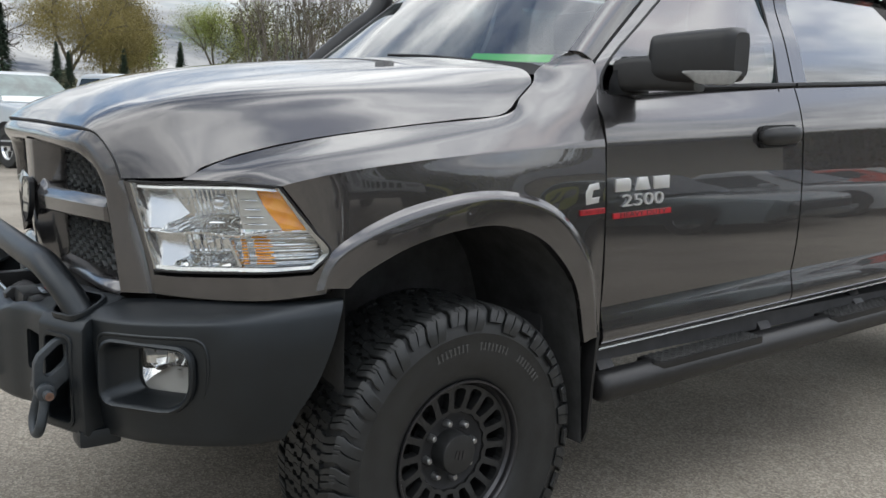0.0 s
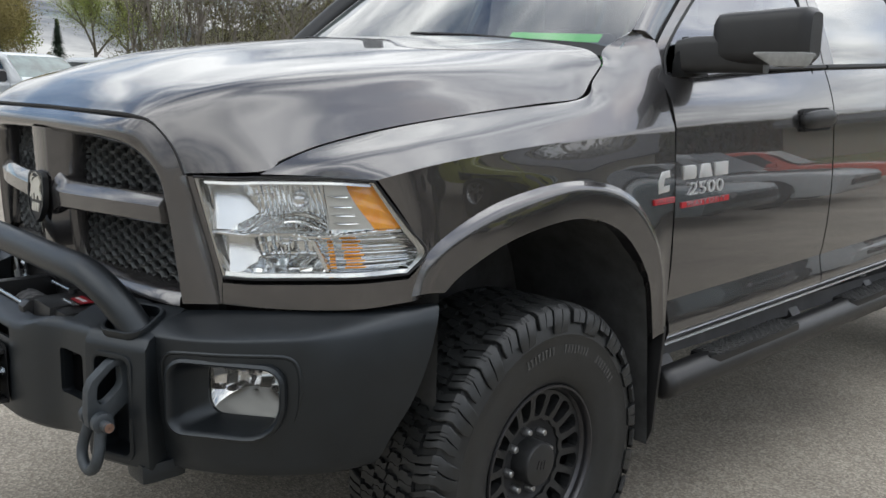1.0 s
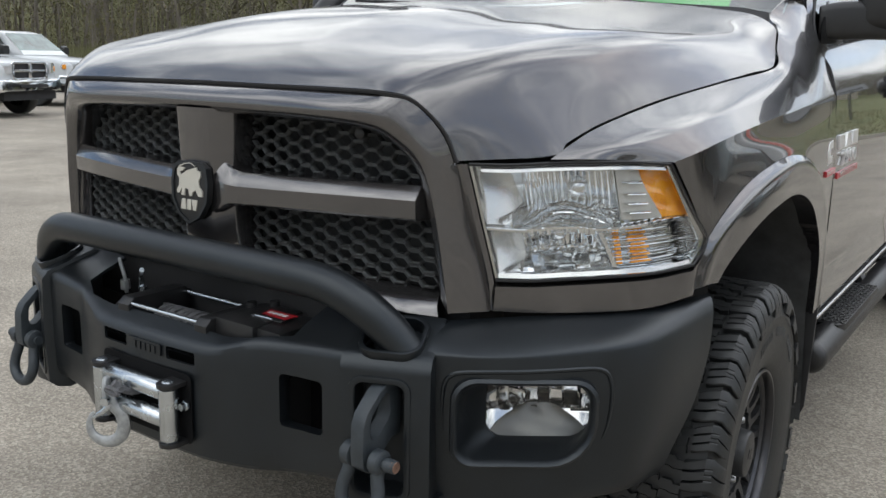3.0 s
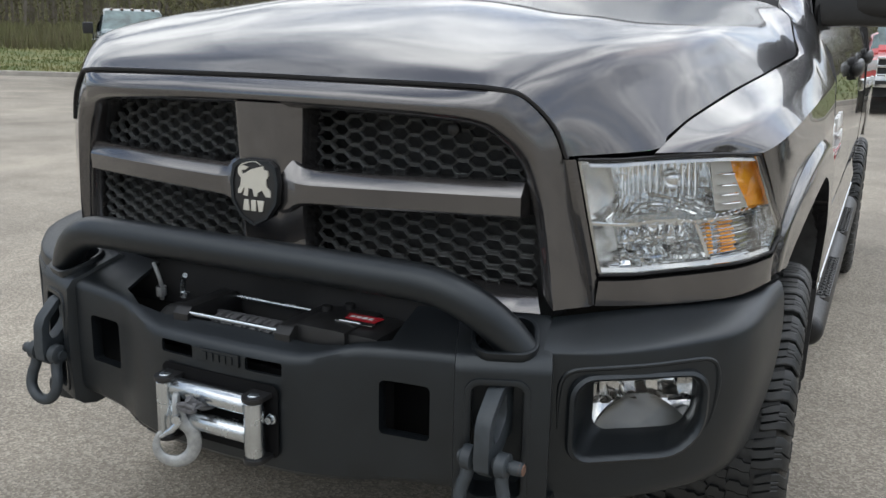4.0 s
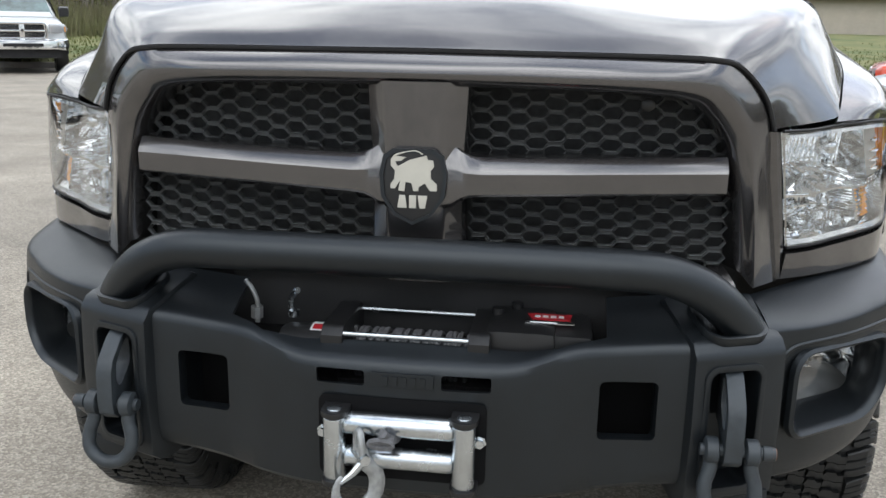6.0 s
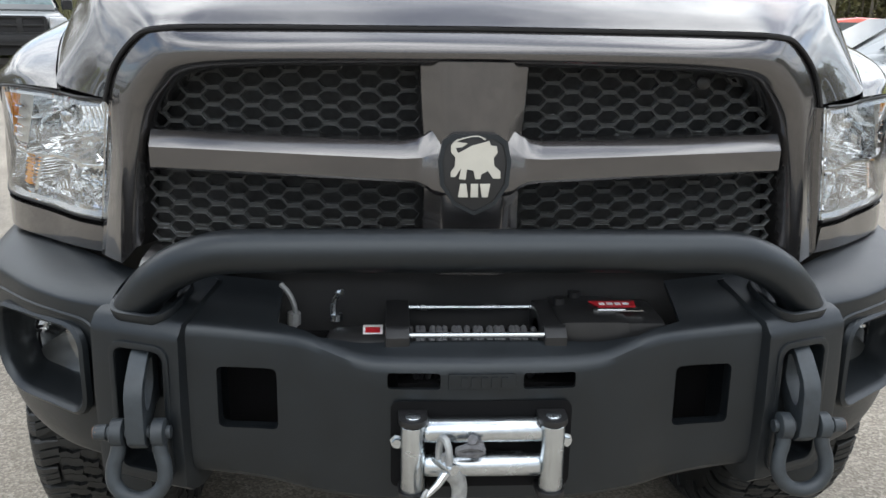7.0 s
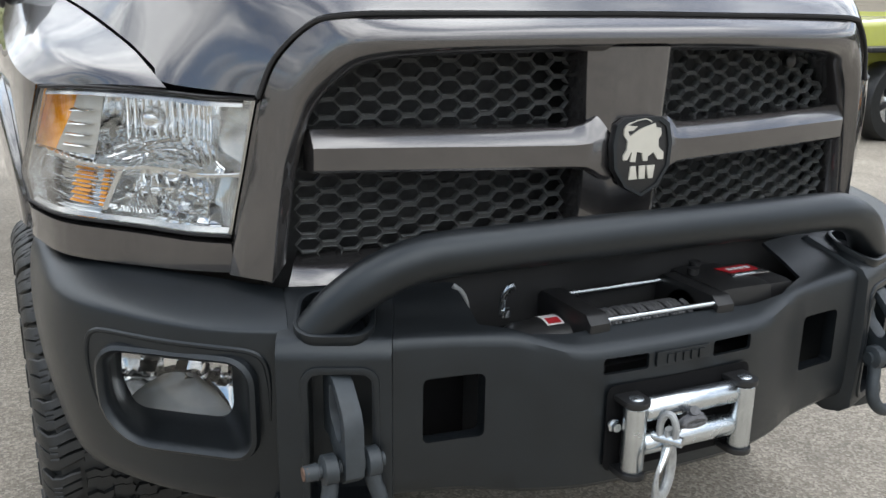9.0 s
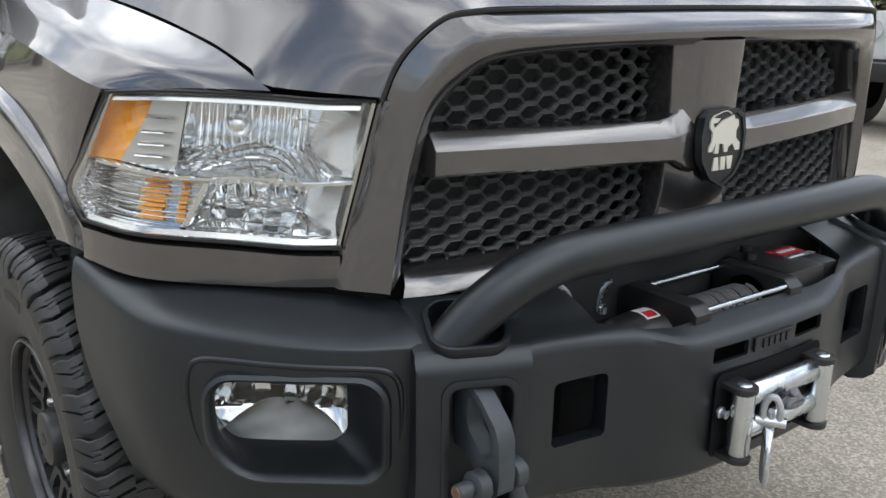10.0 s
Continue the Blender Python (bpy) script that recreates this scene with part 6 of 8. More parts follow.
# ---- wheels ----
def build_wheel(side):
    """A wheel about its hub, outer face towards +x."""
    wheel = new("wheel")
    wheel.parent = truck
    tagged(wheel, "dark alloy wheel with chunky all-terrain tyre")
    R, W = 0.432, 0.15
    bm = bmesh.new()
    prof = [(0.215, -0.125), (0.25, -0.142), (0.31, -0.158), (0.37, -0.157), (0.405, -0.148), (0.418, -0.13), (0.422, -0.06), (0.422, 0.06), (0.418, 0.13), (0.400, 0.143), (0.384, 0.151), (0.37, 0.1565), (0.355, 0.1600), (0.352, 0.1585),
            (0.31, 0.160), (0.27, 0.153), (0.242, 0.146), (0.222, 0.136), (0.208, 0.118)]
    revolve(bm, prof, 72)
    part("tyre", bm, RUBBER, wheel, "black rubber tyre")
    # tread: shoulder lugs that run down the sidewall, and staggered centre blocks
    bm = bmesh.new()
    rng = random.Random(5)
    n = 52

    def block(outline, r0, r1, a0):
        """Outline in (along the tread, across)."""
        lo, hi = [], []
        for u, x in outline:
            a = a0 + u / R
            lo.append(bm.verts.new((x, r0 * math.sin(a), r0 * math.cos(a))))
            hi.append(bm.verts.new((x * 0.995, (r1) * math.sin(a), (r1) * math.cos(a))))
        k = len(lo)
        bm.faces.new(hi)
        for i in range(k):
            bm.faces.new((lo[i], lo[(i + 1) % k], hi[(i + 1) % k], hi[i]))

    pitch = 2 * math.pi * R / n
    for k in range(n):
        a0 = 2 * math.pi * k / n
        # interlocking hooked blocks, each split by narrow sipes
        for x0, off, w in ((0.064, 0.25, 0.024), (0.021, 0.8, 0.019), (-0.021, 0.3, 0.019), (-0.064, 0.75, 0.024)):
            c = off * pitch + rng.uniform(-0.002, 0.002)
            f = 1 if x0 > 0 else -1
            top = R + rng.uniform(0, 0.0015)
            for o in ([(-0.0215, -w), (-0.003, -w * 0.8), (-0.0035, -w * 0.15), (-0.0075, w * 0.1), (-0.006, w * 0.95), (-0.019, w * 1.05), (-0.0225, w * 0.3), (-0.015, -w * 0.2)],
                      [(-0.0015, -w * 0.8), (0.006, -w * 1.15), (0.0215, -w * 0.75), (0.0205, w * 0.2), (0.0135, w * 0.35), (0.014, w * 1.0), (-0.0042, w * 0.95), (-0.0056, w * 0.12), (-0.0017, -w * 0.12)]):
                q = [(c + f * u, x0 + f * x) for u, x in o]
                block(q, 0.41, top, a0)
    bmesh.ops.recalc_face_normals(bm, faces=bm.faces[:])
    part("tread", bm, RUBBER, wheel, "blocky rubber tread", smooth=False)
    # shoulder lugs: they turn over the shoulder and run down the sidewall, three fingers towards the tread
    crown = [(0.087, 0.4335), (0.112, 0.4330), (0.132, 0.4300), (0.147, 0.4215), (0.1570, 0.408), (0.1638, 0.389), (0.1635, 0.364)]
    foot = [(0.087, 0.4180), (0.112, 0.4180), (0.130, 0.4150), (0.140, 0.4080), (0.1480, 0.399), (0.1545, 0.386), (0.1580, 0.364)]
    sway = (-0.003, 0.002, 0.009, 0.010, 0.001, -0.006, -0.010)
    across = (0.0, 0.0, 0.05, 0.29, 0.335, 0.38, 0.46, 0.50, 0.54, 0.62, 0.665, 0.71, 0.95, 1.0, 1.0)
    lugs = 36
    for sd in (1, -1):
        for kind in (0, 1):
            last = 6 if kind else 5
            wide = 2 * math.pi * R / lugs * 0.5 - 0.0058 + (0.0035 if kind else -0.0035)
            rows = []
            for i in [0, *range(last + 1), last]:
                row = []
                for j, c in enumerate(across):
                    up = 0.0 if (len(rows) == 0 or len(rows) == last + 2 or j in (0, len(across) - 1)) else 0.86 if j in (1, len(across) - 2) else 1.0
                    if up == 1.0 and j in (4, 10) and i <= 2:
                        up = 0.25 if i < 2 else 0.8
                    if up == 1.0 and j == 7 and 3 <= i < last:
                        up = 0.7 if i == 3 else 0.35
                    if up == 1.0 and i == 3 and j > 7:
                        up = 0.9
                    x = foot[i][0] + (crown[i][0] - foot[i][0]) * up + (0.010 if i == 0 and not kind else 0)
                    r_ = foot[i][1] + (crown[i][1] - foot[i][1]) * up
                    narrow = 1.0 - (0.14 if i == last else 0.0) - (0.14 if i == 0 and j in (1, 2, 12, 13) else 0)
                    a = ((2 * c - 1) * wide * narrow + sway[i] + (0.004 * math.sin(c * 9) if i == last else 0)) / R
                    row.append(Vector((sd * x, r_ * math.sin(a), r_ * math.cos(a))))
                rows.append(row)
            bm = bmesh.new()
            grid_mesh(bm, rows)
            bmesh.ops.recalc_face_normals(bm, faces=bm.faces[:])
            one = part("shoulder_lug", bm, RUBBER, wheel, sharp=24)
            for k in range(kind, lugs, 2):
                lug = one if k == kind else new("shoulder_lug", one.data)
                lug.parent = wheel
                lug.matrix_basis = Matrix.Rotation(-2 * math.pi * (k + (0.5 if sd < 0 else 0.0) + rng.uniform(-0.06, 0.06)) / lugs, 4, "X")
    # raised lettering becomes plain short bars
    for k in range(26):
        bm = bmesh.new()
        a = radians(-34 + k * 2.6) + (0.0 if k < 9 else radians(4) if k < 18 else radians(9))
        if k in (8, 17):
            continue
        m = Matrix.Rotation(-a, 4, "X") @ Matrix.Translation((0.1585, 0, 0.318))
        box(bm, (0, -0.0022, -0.011), (0.003, 0.0022, 0.011), m)
        box(bm, (0, -0.005, 0.006 if k % 2 else -0.010), (0.0026, 0.005, 0.010 if k % 2 else -0.006), m)
        part("sidewall_mark", bm, TYRE_MARK, wheel)
    # rim: outer lip, dished barrel, ring with windows, hub
    bm = bmesh.new()
    revolve(bm, [(0.203, 0.112), (0.214, 0.130), (0.218, 0.136), (0.216, 0.141), (0.211, 0.141), (0.206, 0.134), (0.206, 0.120), (0.196, 0.108), (0.193, 0.09), (0.190, -0.10)], 64)
    rim = part("rim", bm, RIM_LIP, wheel, "dark machined wheel lip")
    bm = bmesh.new()
    ns = 18
    for k in range(ns):
        a0, a1 = 2 * math.pi * k / ns, 2 * math.pi * (k + 1) / ns
        mid = (a0 + a1) / 2

        def pol(r, a):
            return (r * math.sin(a), r * math.cos(a))
        da = (a1 - a0) / 2
        outer_ = [pol(0.196, mid - da), pol(0.197, mid - da / 2), pol(0.197, mid), pol(0.197, mid + da / 2), pol(0.196, mid + da), pol(0.16, mid + da), pol(0.118, mid + da), pol(0.112, mid), pol(0.118, mid - da), pol(0.16, mid - da)]
        i_ = da * 0.77
        inner_ = [pol(0.180, mid - i_ * 0.9), pol(0.187, mid - i_ * 0.55), pol(0.188, mid), pol(0.187, mid + i_ * 0.55), pol(0.180, mid + i_ * 0.9), pol(0.150, mid + i_ * 0.86), pol(0.127, mid + i_ * 0.66), pol(0.125, mid), pol(0.127, mid - i_ * 0.66), pol(0.150, mid - i_ * 0.86)]
        ring_prism(bm, outer_, inner_, 0.0, 0.03, Matrix(((0, 0, 1, 0.082), (1, 0, 0, 0), (0, 1, 0, 0), (0, 0, 0, 1))))
    for v in bm.verts:
        r = math.hypot(v.co.y, v.co.z)
        v.co.x -= 0.10 * max(0, 0.165 - r) * 2.2 - 0.02 * max(0, r - 0.18)
    bmesh.ops.recalc_face_normals(bm, faces=bm.faces[:])
    part("spoke_ring", bm, RIM, rim, "dark grey spokes with slot windows", smooth=False)
    bm = bmesh.new()
    revolve(bm, [(0.125, 0.06), (0.122, 0.090), (0.112, 0.094), (0.095, 0.080), (0.06, 0.078), (0.058, 0.075), (0.0, 0.075)], 40)
    part("hub_plate", bm, MATT_BLACK, rim)
    bm = bmesh.new()
    revolve(bm, [(0.192, 0.02), (0.0, 0.02)], 40)
    part("brake_disc", bm, MATT_BLACK, wheel)
    bm = bmesh.new()
    revolve(bm, [(0.060, 0.075), (0.060, 0.124), (0.056, 0.131), (0.045, 0.134), (0.0, 0.135)], 32)
    cap = part("centre_cap", bm, RIM, rim, "dark centre cap with worn marks")
    bm = bmesh.new()
    for k in range(3):
        box(bm, (0.133, -0.018 + k * 0.013, -0.012), (0.1365, -0.010 + k * 0.013, 0.012), Matrix.Rotation(0.12 * (k - 1), 4, "X"))
    part("cap_mark", bm, RIM_LIP, cap)
    for k in range(8):
        a = 2 * math.pi * (k + 0.5) / 8
        bm = bmesh.new()
        m = Matrix.Translation((0, 0.083 * math.sin(a), 0.083 * math.cos(a)))
        revolve(bm, [(0.012, 0.075), (0.012, 0.090), (0.0105, 0.092), (0.0105, 0.098), (0.007, 0.103), (0.0, 0.104)], 8, m)
        part("lug_nut", bm, LUG, rim, "bright lug nut")
    return wheel


wheel_a = build_wheel(1)
wheel_a.matrix_basis = pose(0.838, 0.956, 0.422, -14, 0, 3)
for m in (Matrix.Translation((-0.838, 0.944, 0.418)) @ Euler((radians(31), 0, radians(183))).to_matrix().to_4x4(), pose(0.85, 4.73, 0.418, 20, 0, 0), Matrix.Translation((-0.85, 4.73, 0.418)) @ Euler((radians(-40), 0, radians(180))).to_matrix().to_4x4()):
    copy_thing(wheel_a, m)

# ---- ground ----
def ground_material():
    m = material("weathered_asphalt", (0.264, 0.243, 0.210), 0.9, 0, 0, 0.22, 1.2, 0, 1)
    t = m.node_tree
    p = t.nodes["Principled BSDF"]
    co = t.nodes["Texture Coordinate"]
    base = p.inputs["Base Color"].links[0].from_socket
    fine, big = t.nodes.new("ShaderNodeTexVoronoi"), t.nodes.new("ShaderNodeTexNoise")
    fine.inputs["Scale"].default_value = 130
    big.inputs["Scale"].default_value, big.inputs["Detail"].default_value = 0.35, 6
    t.links.new(co.outputs["Object"], fine.inputs["Vector"])
    t.links.new(co.outputs["Object"], big.inputs["Vector"])
    sep = t.nodes.new("ShaderNodeSeparateColor")
    t.links.new(fine.outputs["Color"], sep.inputs[0])
    ramp = t.nodes.new("ShaderNodeValToRGB")
    e = ramp.color_ramp.elements
    e[0].position, e[0].color = 0.0, (0.66, 0.64, 0.61, 1)
    e[1].position, e[1].color = 1.0, (1.42, 1.40, 1.36, 1)
    k = ramp.color_ramp.elements.new(0.55)
    k.color = (0.95, 0.93, 0.9, 1)
    t.links.new(sep.outputs[0], ramp.inputs[0])
    mul = t.nodes.new("ShaderNodeMix")
    mul.data_type, mul.blend_type = "RGBA", "MULTIPLY"
    mul.inputs[0].default_value = 1.0
    t.links.new(base, mul.inputs[6])
    t.links.new(ramp.outputs[0], mul.inputs[7])
    rb = t.nodes.new("ShaderNodeValToRGB")
    rb.color_ramp.elements[0].position, rb.color_ramp.elements[0].color = 0.3, (0.85, 0.84, 0.83, 1)
    rb.color_ramp.elements[1].position, rb.color_ramp.elements[1].color = 0.7, (1.18, 1.16, 1.13, 1)
    t.links.new(big.outputs["Fac"], rb.inputs[0])
    mul2 = t.nodes.new("ShaderNodeMix")
    mul2.data_type, mul2.blend_type = "RGBA", "MULTIPLY"
    mul2.inputs[0].default_value = 1.0
    t.links.new(mul.outputs[2], mul2.inputs[6])
    t.links.new(rb.outputs[0], mul2.inputs[7])
    t.links.new(mul2.outputs[2], p.inputs["Base Color"])
    b = t.nodes.new("ShaderNodeBump")
    b.inputs["Strength"].default_value, b.inputs["Distance"].default_value = 0.5, 0.004
    t.links.new(fine.outputs["Distance"], b.inputs["Height"])
    t.links.new(b.outputs[0], p.inputs["Normal"])
    return m


bm = bmesh.new()
grid_mesh(bm, [[Vector((x, y, 0)) for x in (-900, -300, -100, -40, -15, 0, 15, 40, 100, 300, 900)] for y in (-900, -300, -100, -40, -15, 0, 15, 40, 100, 300, 900)], flip=True)
g = part("ground", bm, ground_material(), None, smooth=False)
tagged(g, "worn grey asphalt of a car park", "ground", kind="structure")

# ---- parked vehicles round about ----
WHITE_PAINT = material("white_car_paint", (0.50, 0.52, 0.53), 0.3, 0, 0.8, 0.03, 3)
SILVER_PAINT = material("silver_car_paint", (0.50, 0.53, 0.55), 0.3, 0.5, 0.8, 0.05, 3)
RED_PAINT = material("red_car_paint", (0.45, 0.025, 0.025), 0.3, 0, 0.9, 0.05, 3)
ORANGE_RED = material("orange_red_car_paint", (0.62, 0.06, 0.02), 0.3, 0, 0.9, 0.05, 3)
PALE_GREY = material("pale_grey_car_paint", (0.50, 0.52, 0.52), 0.3, 0, 0.8, 0.06, 3)
LIME_PAINT = material("yellow_green_car_paint", (0.42, 0.43, 0.06), 0.3, 0, 0.8, 0.06, 3)
CHARCOAL = material("charcoal_car_paint", (0.045, 0.05, 0.05), 0.3, 0.2, 0.8, 0.06, 3)
SLATE_PAINT = material("grey_green_car_paint", (0.15, 0.19, 0.20), 0.25, 0.6, 0.9, 0.05, 3)
# opaque glass; mirrored sky and light through the cab are mixed into its teal
SKY_TONED_GLASS = material("sky_toned_car_glass", (0.075, 0.12, 0.12), 0.05, 0, 0, 0.5, 3, spec=0.8)
BG_LAMP = material("pale_lamp_lens", (0.62, 0.63, 0.64), 0.12, 0.5, 0.8, 0.2, 60)


def hull(bm, stations, n=6):
    """A lofted body along y: (y, half width at the sill, half width at the top, z low, z high, corner)."""
    rows = []
    for y, wl, wt, z0, z1, r in stations:
        r = min(r, (z1 - z0) * 0.49, wt * 0.9)
        o = []
        for k in range(n + 1):
            a = radians(90 * k / n)
            o.append((wt - r + r * math.cos(a), z1 - r + r * math.sin(a)))
        o = [(wl, z0), (wl + (wt - wl) * 0.35 + 0.012, z0 + (z1 - z0) * 0.4)] + o
        rows.append([Vector((x, y, z)) for x, z in o] + [Vector((-x, y, z)) for x, z in reversed(o)])
    v = grid_mesh(bm, rows, closed_u=True)
    bm.faces.new(list(reversed(v[0])))
    bm.faces.new(v[-1])
    bmesh.ops.recalc_face_normals(bm, faces=bm.faces[:])


def simple_wheel(parent, x, y, r, w, s):
    bm = bmesh.new()
    revolve(bm, [(r * 0.60, -w * s / 2), (r * 0.95, -w * s / 2), (r, -w * s * 0.4), (r, w * s * 0.4), (r * 0.95, w * s / 2), (r * 0.62, w * s / 2), (r * 0.60, w * s * 0.3)], 28, Matrix.Translation((x, y, r)))
    wh = part("wheel", bm, RUBBER, parent, "black tyre on bright alloy rim")
    bm = bmesh.new()
    revolve(bm, [(0.0, w * s * 0.34), (r * 0.16, w * s * 0.36), (r * 0.18, w * s * 0.25), (r * 0.54, w * s * 0.30), (r * 0.6, w * s * 0.44), (r * 0.62, w * s * 0.44)], 28, Matrix.Translation((x, y, r)))
    rim = part("rim", bm, SATIN, wh)
    for k in range(5):
        bm = bmesh.new()
        a = 2 * math.pi * (k + 0.5) / 5
        box(bm, (s * w * 0.30 - 0.01, -r * 0.07, r * 0.2), (s * w * 0.30 + 0.014, r * 0.07, r * 0.5), Matrix.Translation((x, y, r)) @ Matrix.Rotation(a, 4, "X"))
        part("spoke_gap", bm, MATT_BLACK, wh)


def side_glass(bm, pts, s, out):
    vs = [bm.verts.new((s * (x + out), y, z)) for x, y, z in pts]
    if s < 0:
        vs.reverse()
    bm.faces.new(vs)


SMOKED = material("smoked_marker_lens", (0.10, 0.05, 0.03), 0.2, 0, 0.5)


def modern_front(car, paint):
    """Tall rounded black grille in a bright frame, plain bright bar, deep bumper with a black intake."""
    FR = basis((0, -1.015, 0), (1, 0, 0), (0, 0.08, 1))
    bm = bmesh.new()
    prism(bm, cornered(1.02, 0.40, (0.10, 0.10, 0.14, 0.14), 6, 0, 1.00), -0.04, 0.012, FR)
    part("grille_back", bm, MATT_BLACK, car, bevel=0.008)
    bm = bmesh.new()
    ring_prism(bm, cornered(1.14, 0.48, (0.14, 0.14, 0.18, 0.18), 6, 0, 1.00), cornered(1.02, 0.39, (0.10, 0.10, 0.14, 0.14), 6, 0, 1.00), -0.04, 0.035, FR)
    part("grille_frame", bm, CHROME, car, "bright grille surround", bevel=0.01)
    for s in (1, -1):
        bm = bmesh.new()
        box(bm, (0.24 if s > 0 else -0.50, 1.005, 0.01), (0.50 if s > 0 else -0.24, 1.045, 0.03), FR)
        box(bm, (0.24 if s > 0 else -0.27, 0.985, 0.01), (0.27 if s > 0 else -0.24, 1.065, 0.03), FR)
        part("grille_bar", bm, CHROME, car, bevel=0.005)
        bm = bmesh.new()
        prism(bm, [(-0.17, -0.055), (0.14, -0.075), (0.20, 0.02), (0.15, 0.105), (-0.17, 0.095)], 0, 0.05, basis((s * 0.745, -0.885, 1.075), (s * 0.93, 0.36, 0), (0, 0, 1)))
        bmesh.ops.recalc_face_normals(bm, faces=bm.faces[:])
        lamp = part("headlight", bm, BG_LAMP, car, "clear headlight with bright lower strip", bevel=0.014)
        bm = bmesh.new()
        prism(bm, [(-0.16, -0.05), (0.13, -0.07), (0.14, -0.045), (-0.16, -0.022)], 0.05, 0.06, basis((s * 0.745, -0.885, 1.075), (s * 0.93, 0.36, 0), (0, 0, 1)))
        bmesh.ops.recalc_face_normals(bm, faces=bm.faces[:])
        part("lamp_strip", bm, WHITE_MARK, lamp)
        bm = bmesh.new()
        prism(bm, rounded(0.24, 0.11, 0.03, 4), 0, 0.03, basis((s * 0.795, -1.035, 0.715), (s * 0.9, 0.42, 0), (0, 0, 1)))
        bmesh.ops.recalc_face_normals(bm, faces=bm.faces[:])
        part("fog_pocket", bm, MATT_BLACK, car, bevel=0.008)
        bm = bmesh.new()
        tube(bm, [(s * 0.32, -1.06, 0.60), (s * 0.32, -1.10, 0.60), (s * 0.32, -1.10, 0.56), (s * 0.32, -1.06, 0.56)], 0.013, 8)
        part("tow_hook", bm, BLACK_PLASTIC, car)
    bm = bmesh.new()
    hull(bm, [(-1.08, 0.66, 0.66, 0.60, 0.80, 0.05), (-1.03, 0.90, 0.88, 0.56, 0.84, 0.05), (-0.88, 1.0, 0.98, 0.56, 0.86, 0.05), (-0.70, 1.0, 0.98, 0.58, 0.86, 0.05)])
    part("front_bumper", bm, CHROME, car, "bright deep front bumper", sharp=35)
    bm = bmesh.new()
    prism(bm, cornered(1.0, 0.10, (0.03, 0.03, 0.04, 0.04), 4, 0, 0.705), 0.105, 0.135, FR)
    part("bumper_vent", bm, MATT_BLACK, car, bevel=0.006)
    bm = bmesh.new()
    hull(bm, [(-0.945, 0.50, 0.46, 1.16, 1.205, 0.02), (-0.88, 0.60, 0.54, 1.16, 1.245, 0.03), (-0.5, 0.66, 0.58, 1.16, 1.285, 0.03), (0.1, 0.70, 0.60, 1.16, 1.305, 0.02), (0.52, 0.74, 0.64, 1.16, 1.305, 0.02)])
    part("hood_bulge", bm, paint, car, sharp=35)
    for s in (1, -1):
        bm = bmesh.new()
        tube(bm, [(s * 0.06, 0.56, 1.335), (s * 0.30, 0.60, 1.365), (s * (0.68 if s > 0 else 0.55), 0.61, 1.36)], 0.009, 6)
        part("wiper", bm, MATT_BLACK, car)
        bm = bmesh.new()
        hull(bm, [(0.755, 0.10, 0.11, 1.29, 1.53, 0.04), (0.79, 0.115, 0.125, 1.27, 1.555, 0.04)])
        bmesh.ops.translate(bm, vec=(s * 1.08, 0, 0), verts=bm.verts[:])
        part("mirror_cap", bm, BLACK_PLASTIC, car, bevel=0.01)
        for z in (0.845, 0.875, 0.905, 0.935, 0.965, 1.085, 1.115, 1.145):
            bm = bmesh.new()
            w = 0.47 if 0.85 < z < 1.13 else 0.42
            box(bm, (0.01 if s > 0 else -w, z - 0.004, 0.010), (w if s > 0 else -0.01, z + 0.004, 0.022), FR)
            part("grille_slat", bm, BLACK_PLASTIC, car)
    bm = bmesh.new()
    prism(bm, rounded(0.40, 0.055, 0.012, 3, 0, 1.025), 0.015, 0.034, FR)
    part("name_bar", bm, CHROME, car, "plain bright name bar", bevel=0.005)
    bm = bmesh.new()
    hull(bm, [(-1.0, 0.78, 0.80, 0.44, 0.58, 0.04), (-0.85, 0.90, 0.92, 0.42, 0.58, 0.04), (-0.6, 0.90, 0.92, 0.44, 0.58, 0.04)])
    part("air_dam", bm, BLACK_PLASTIC, car)


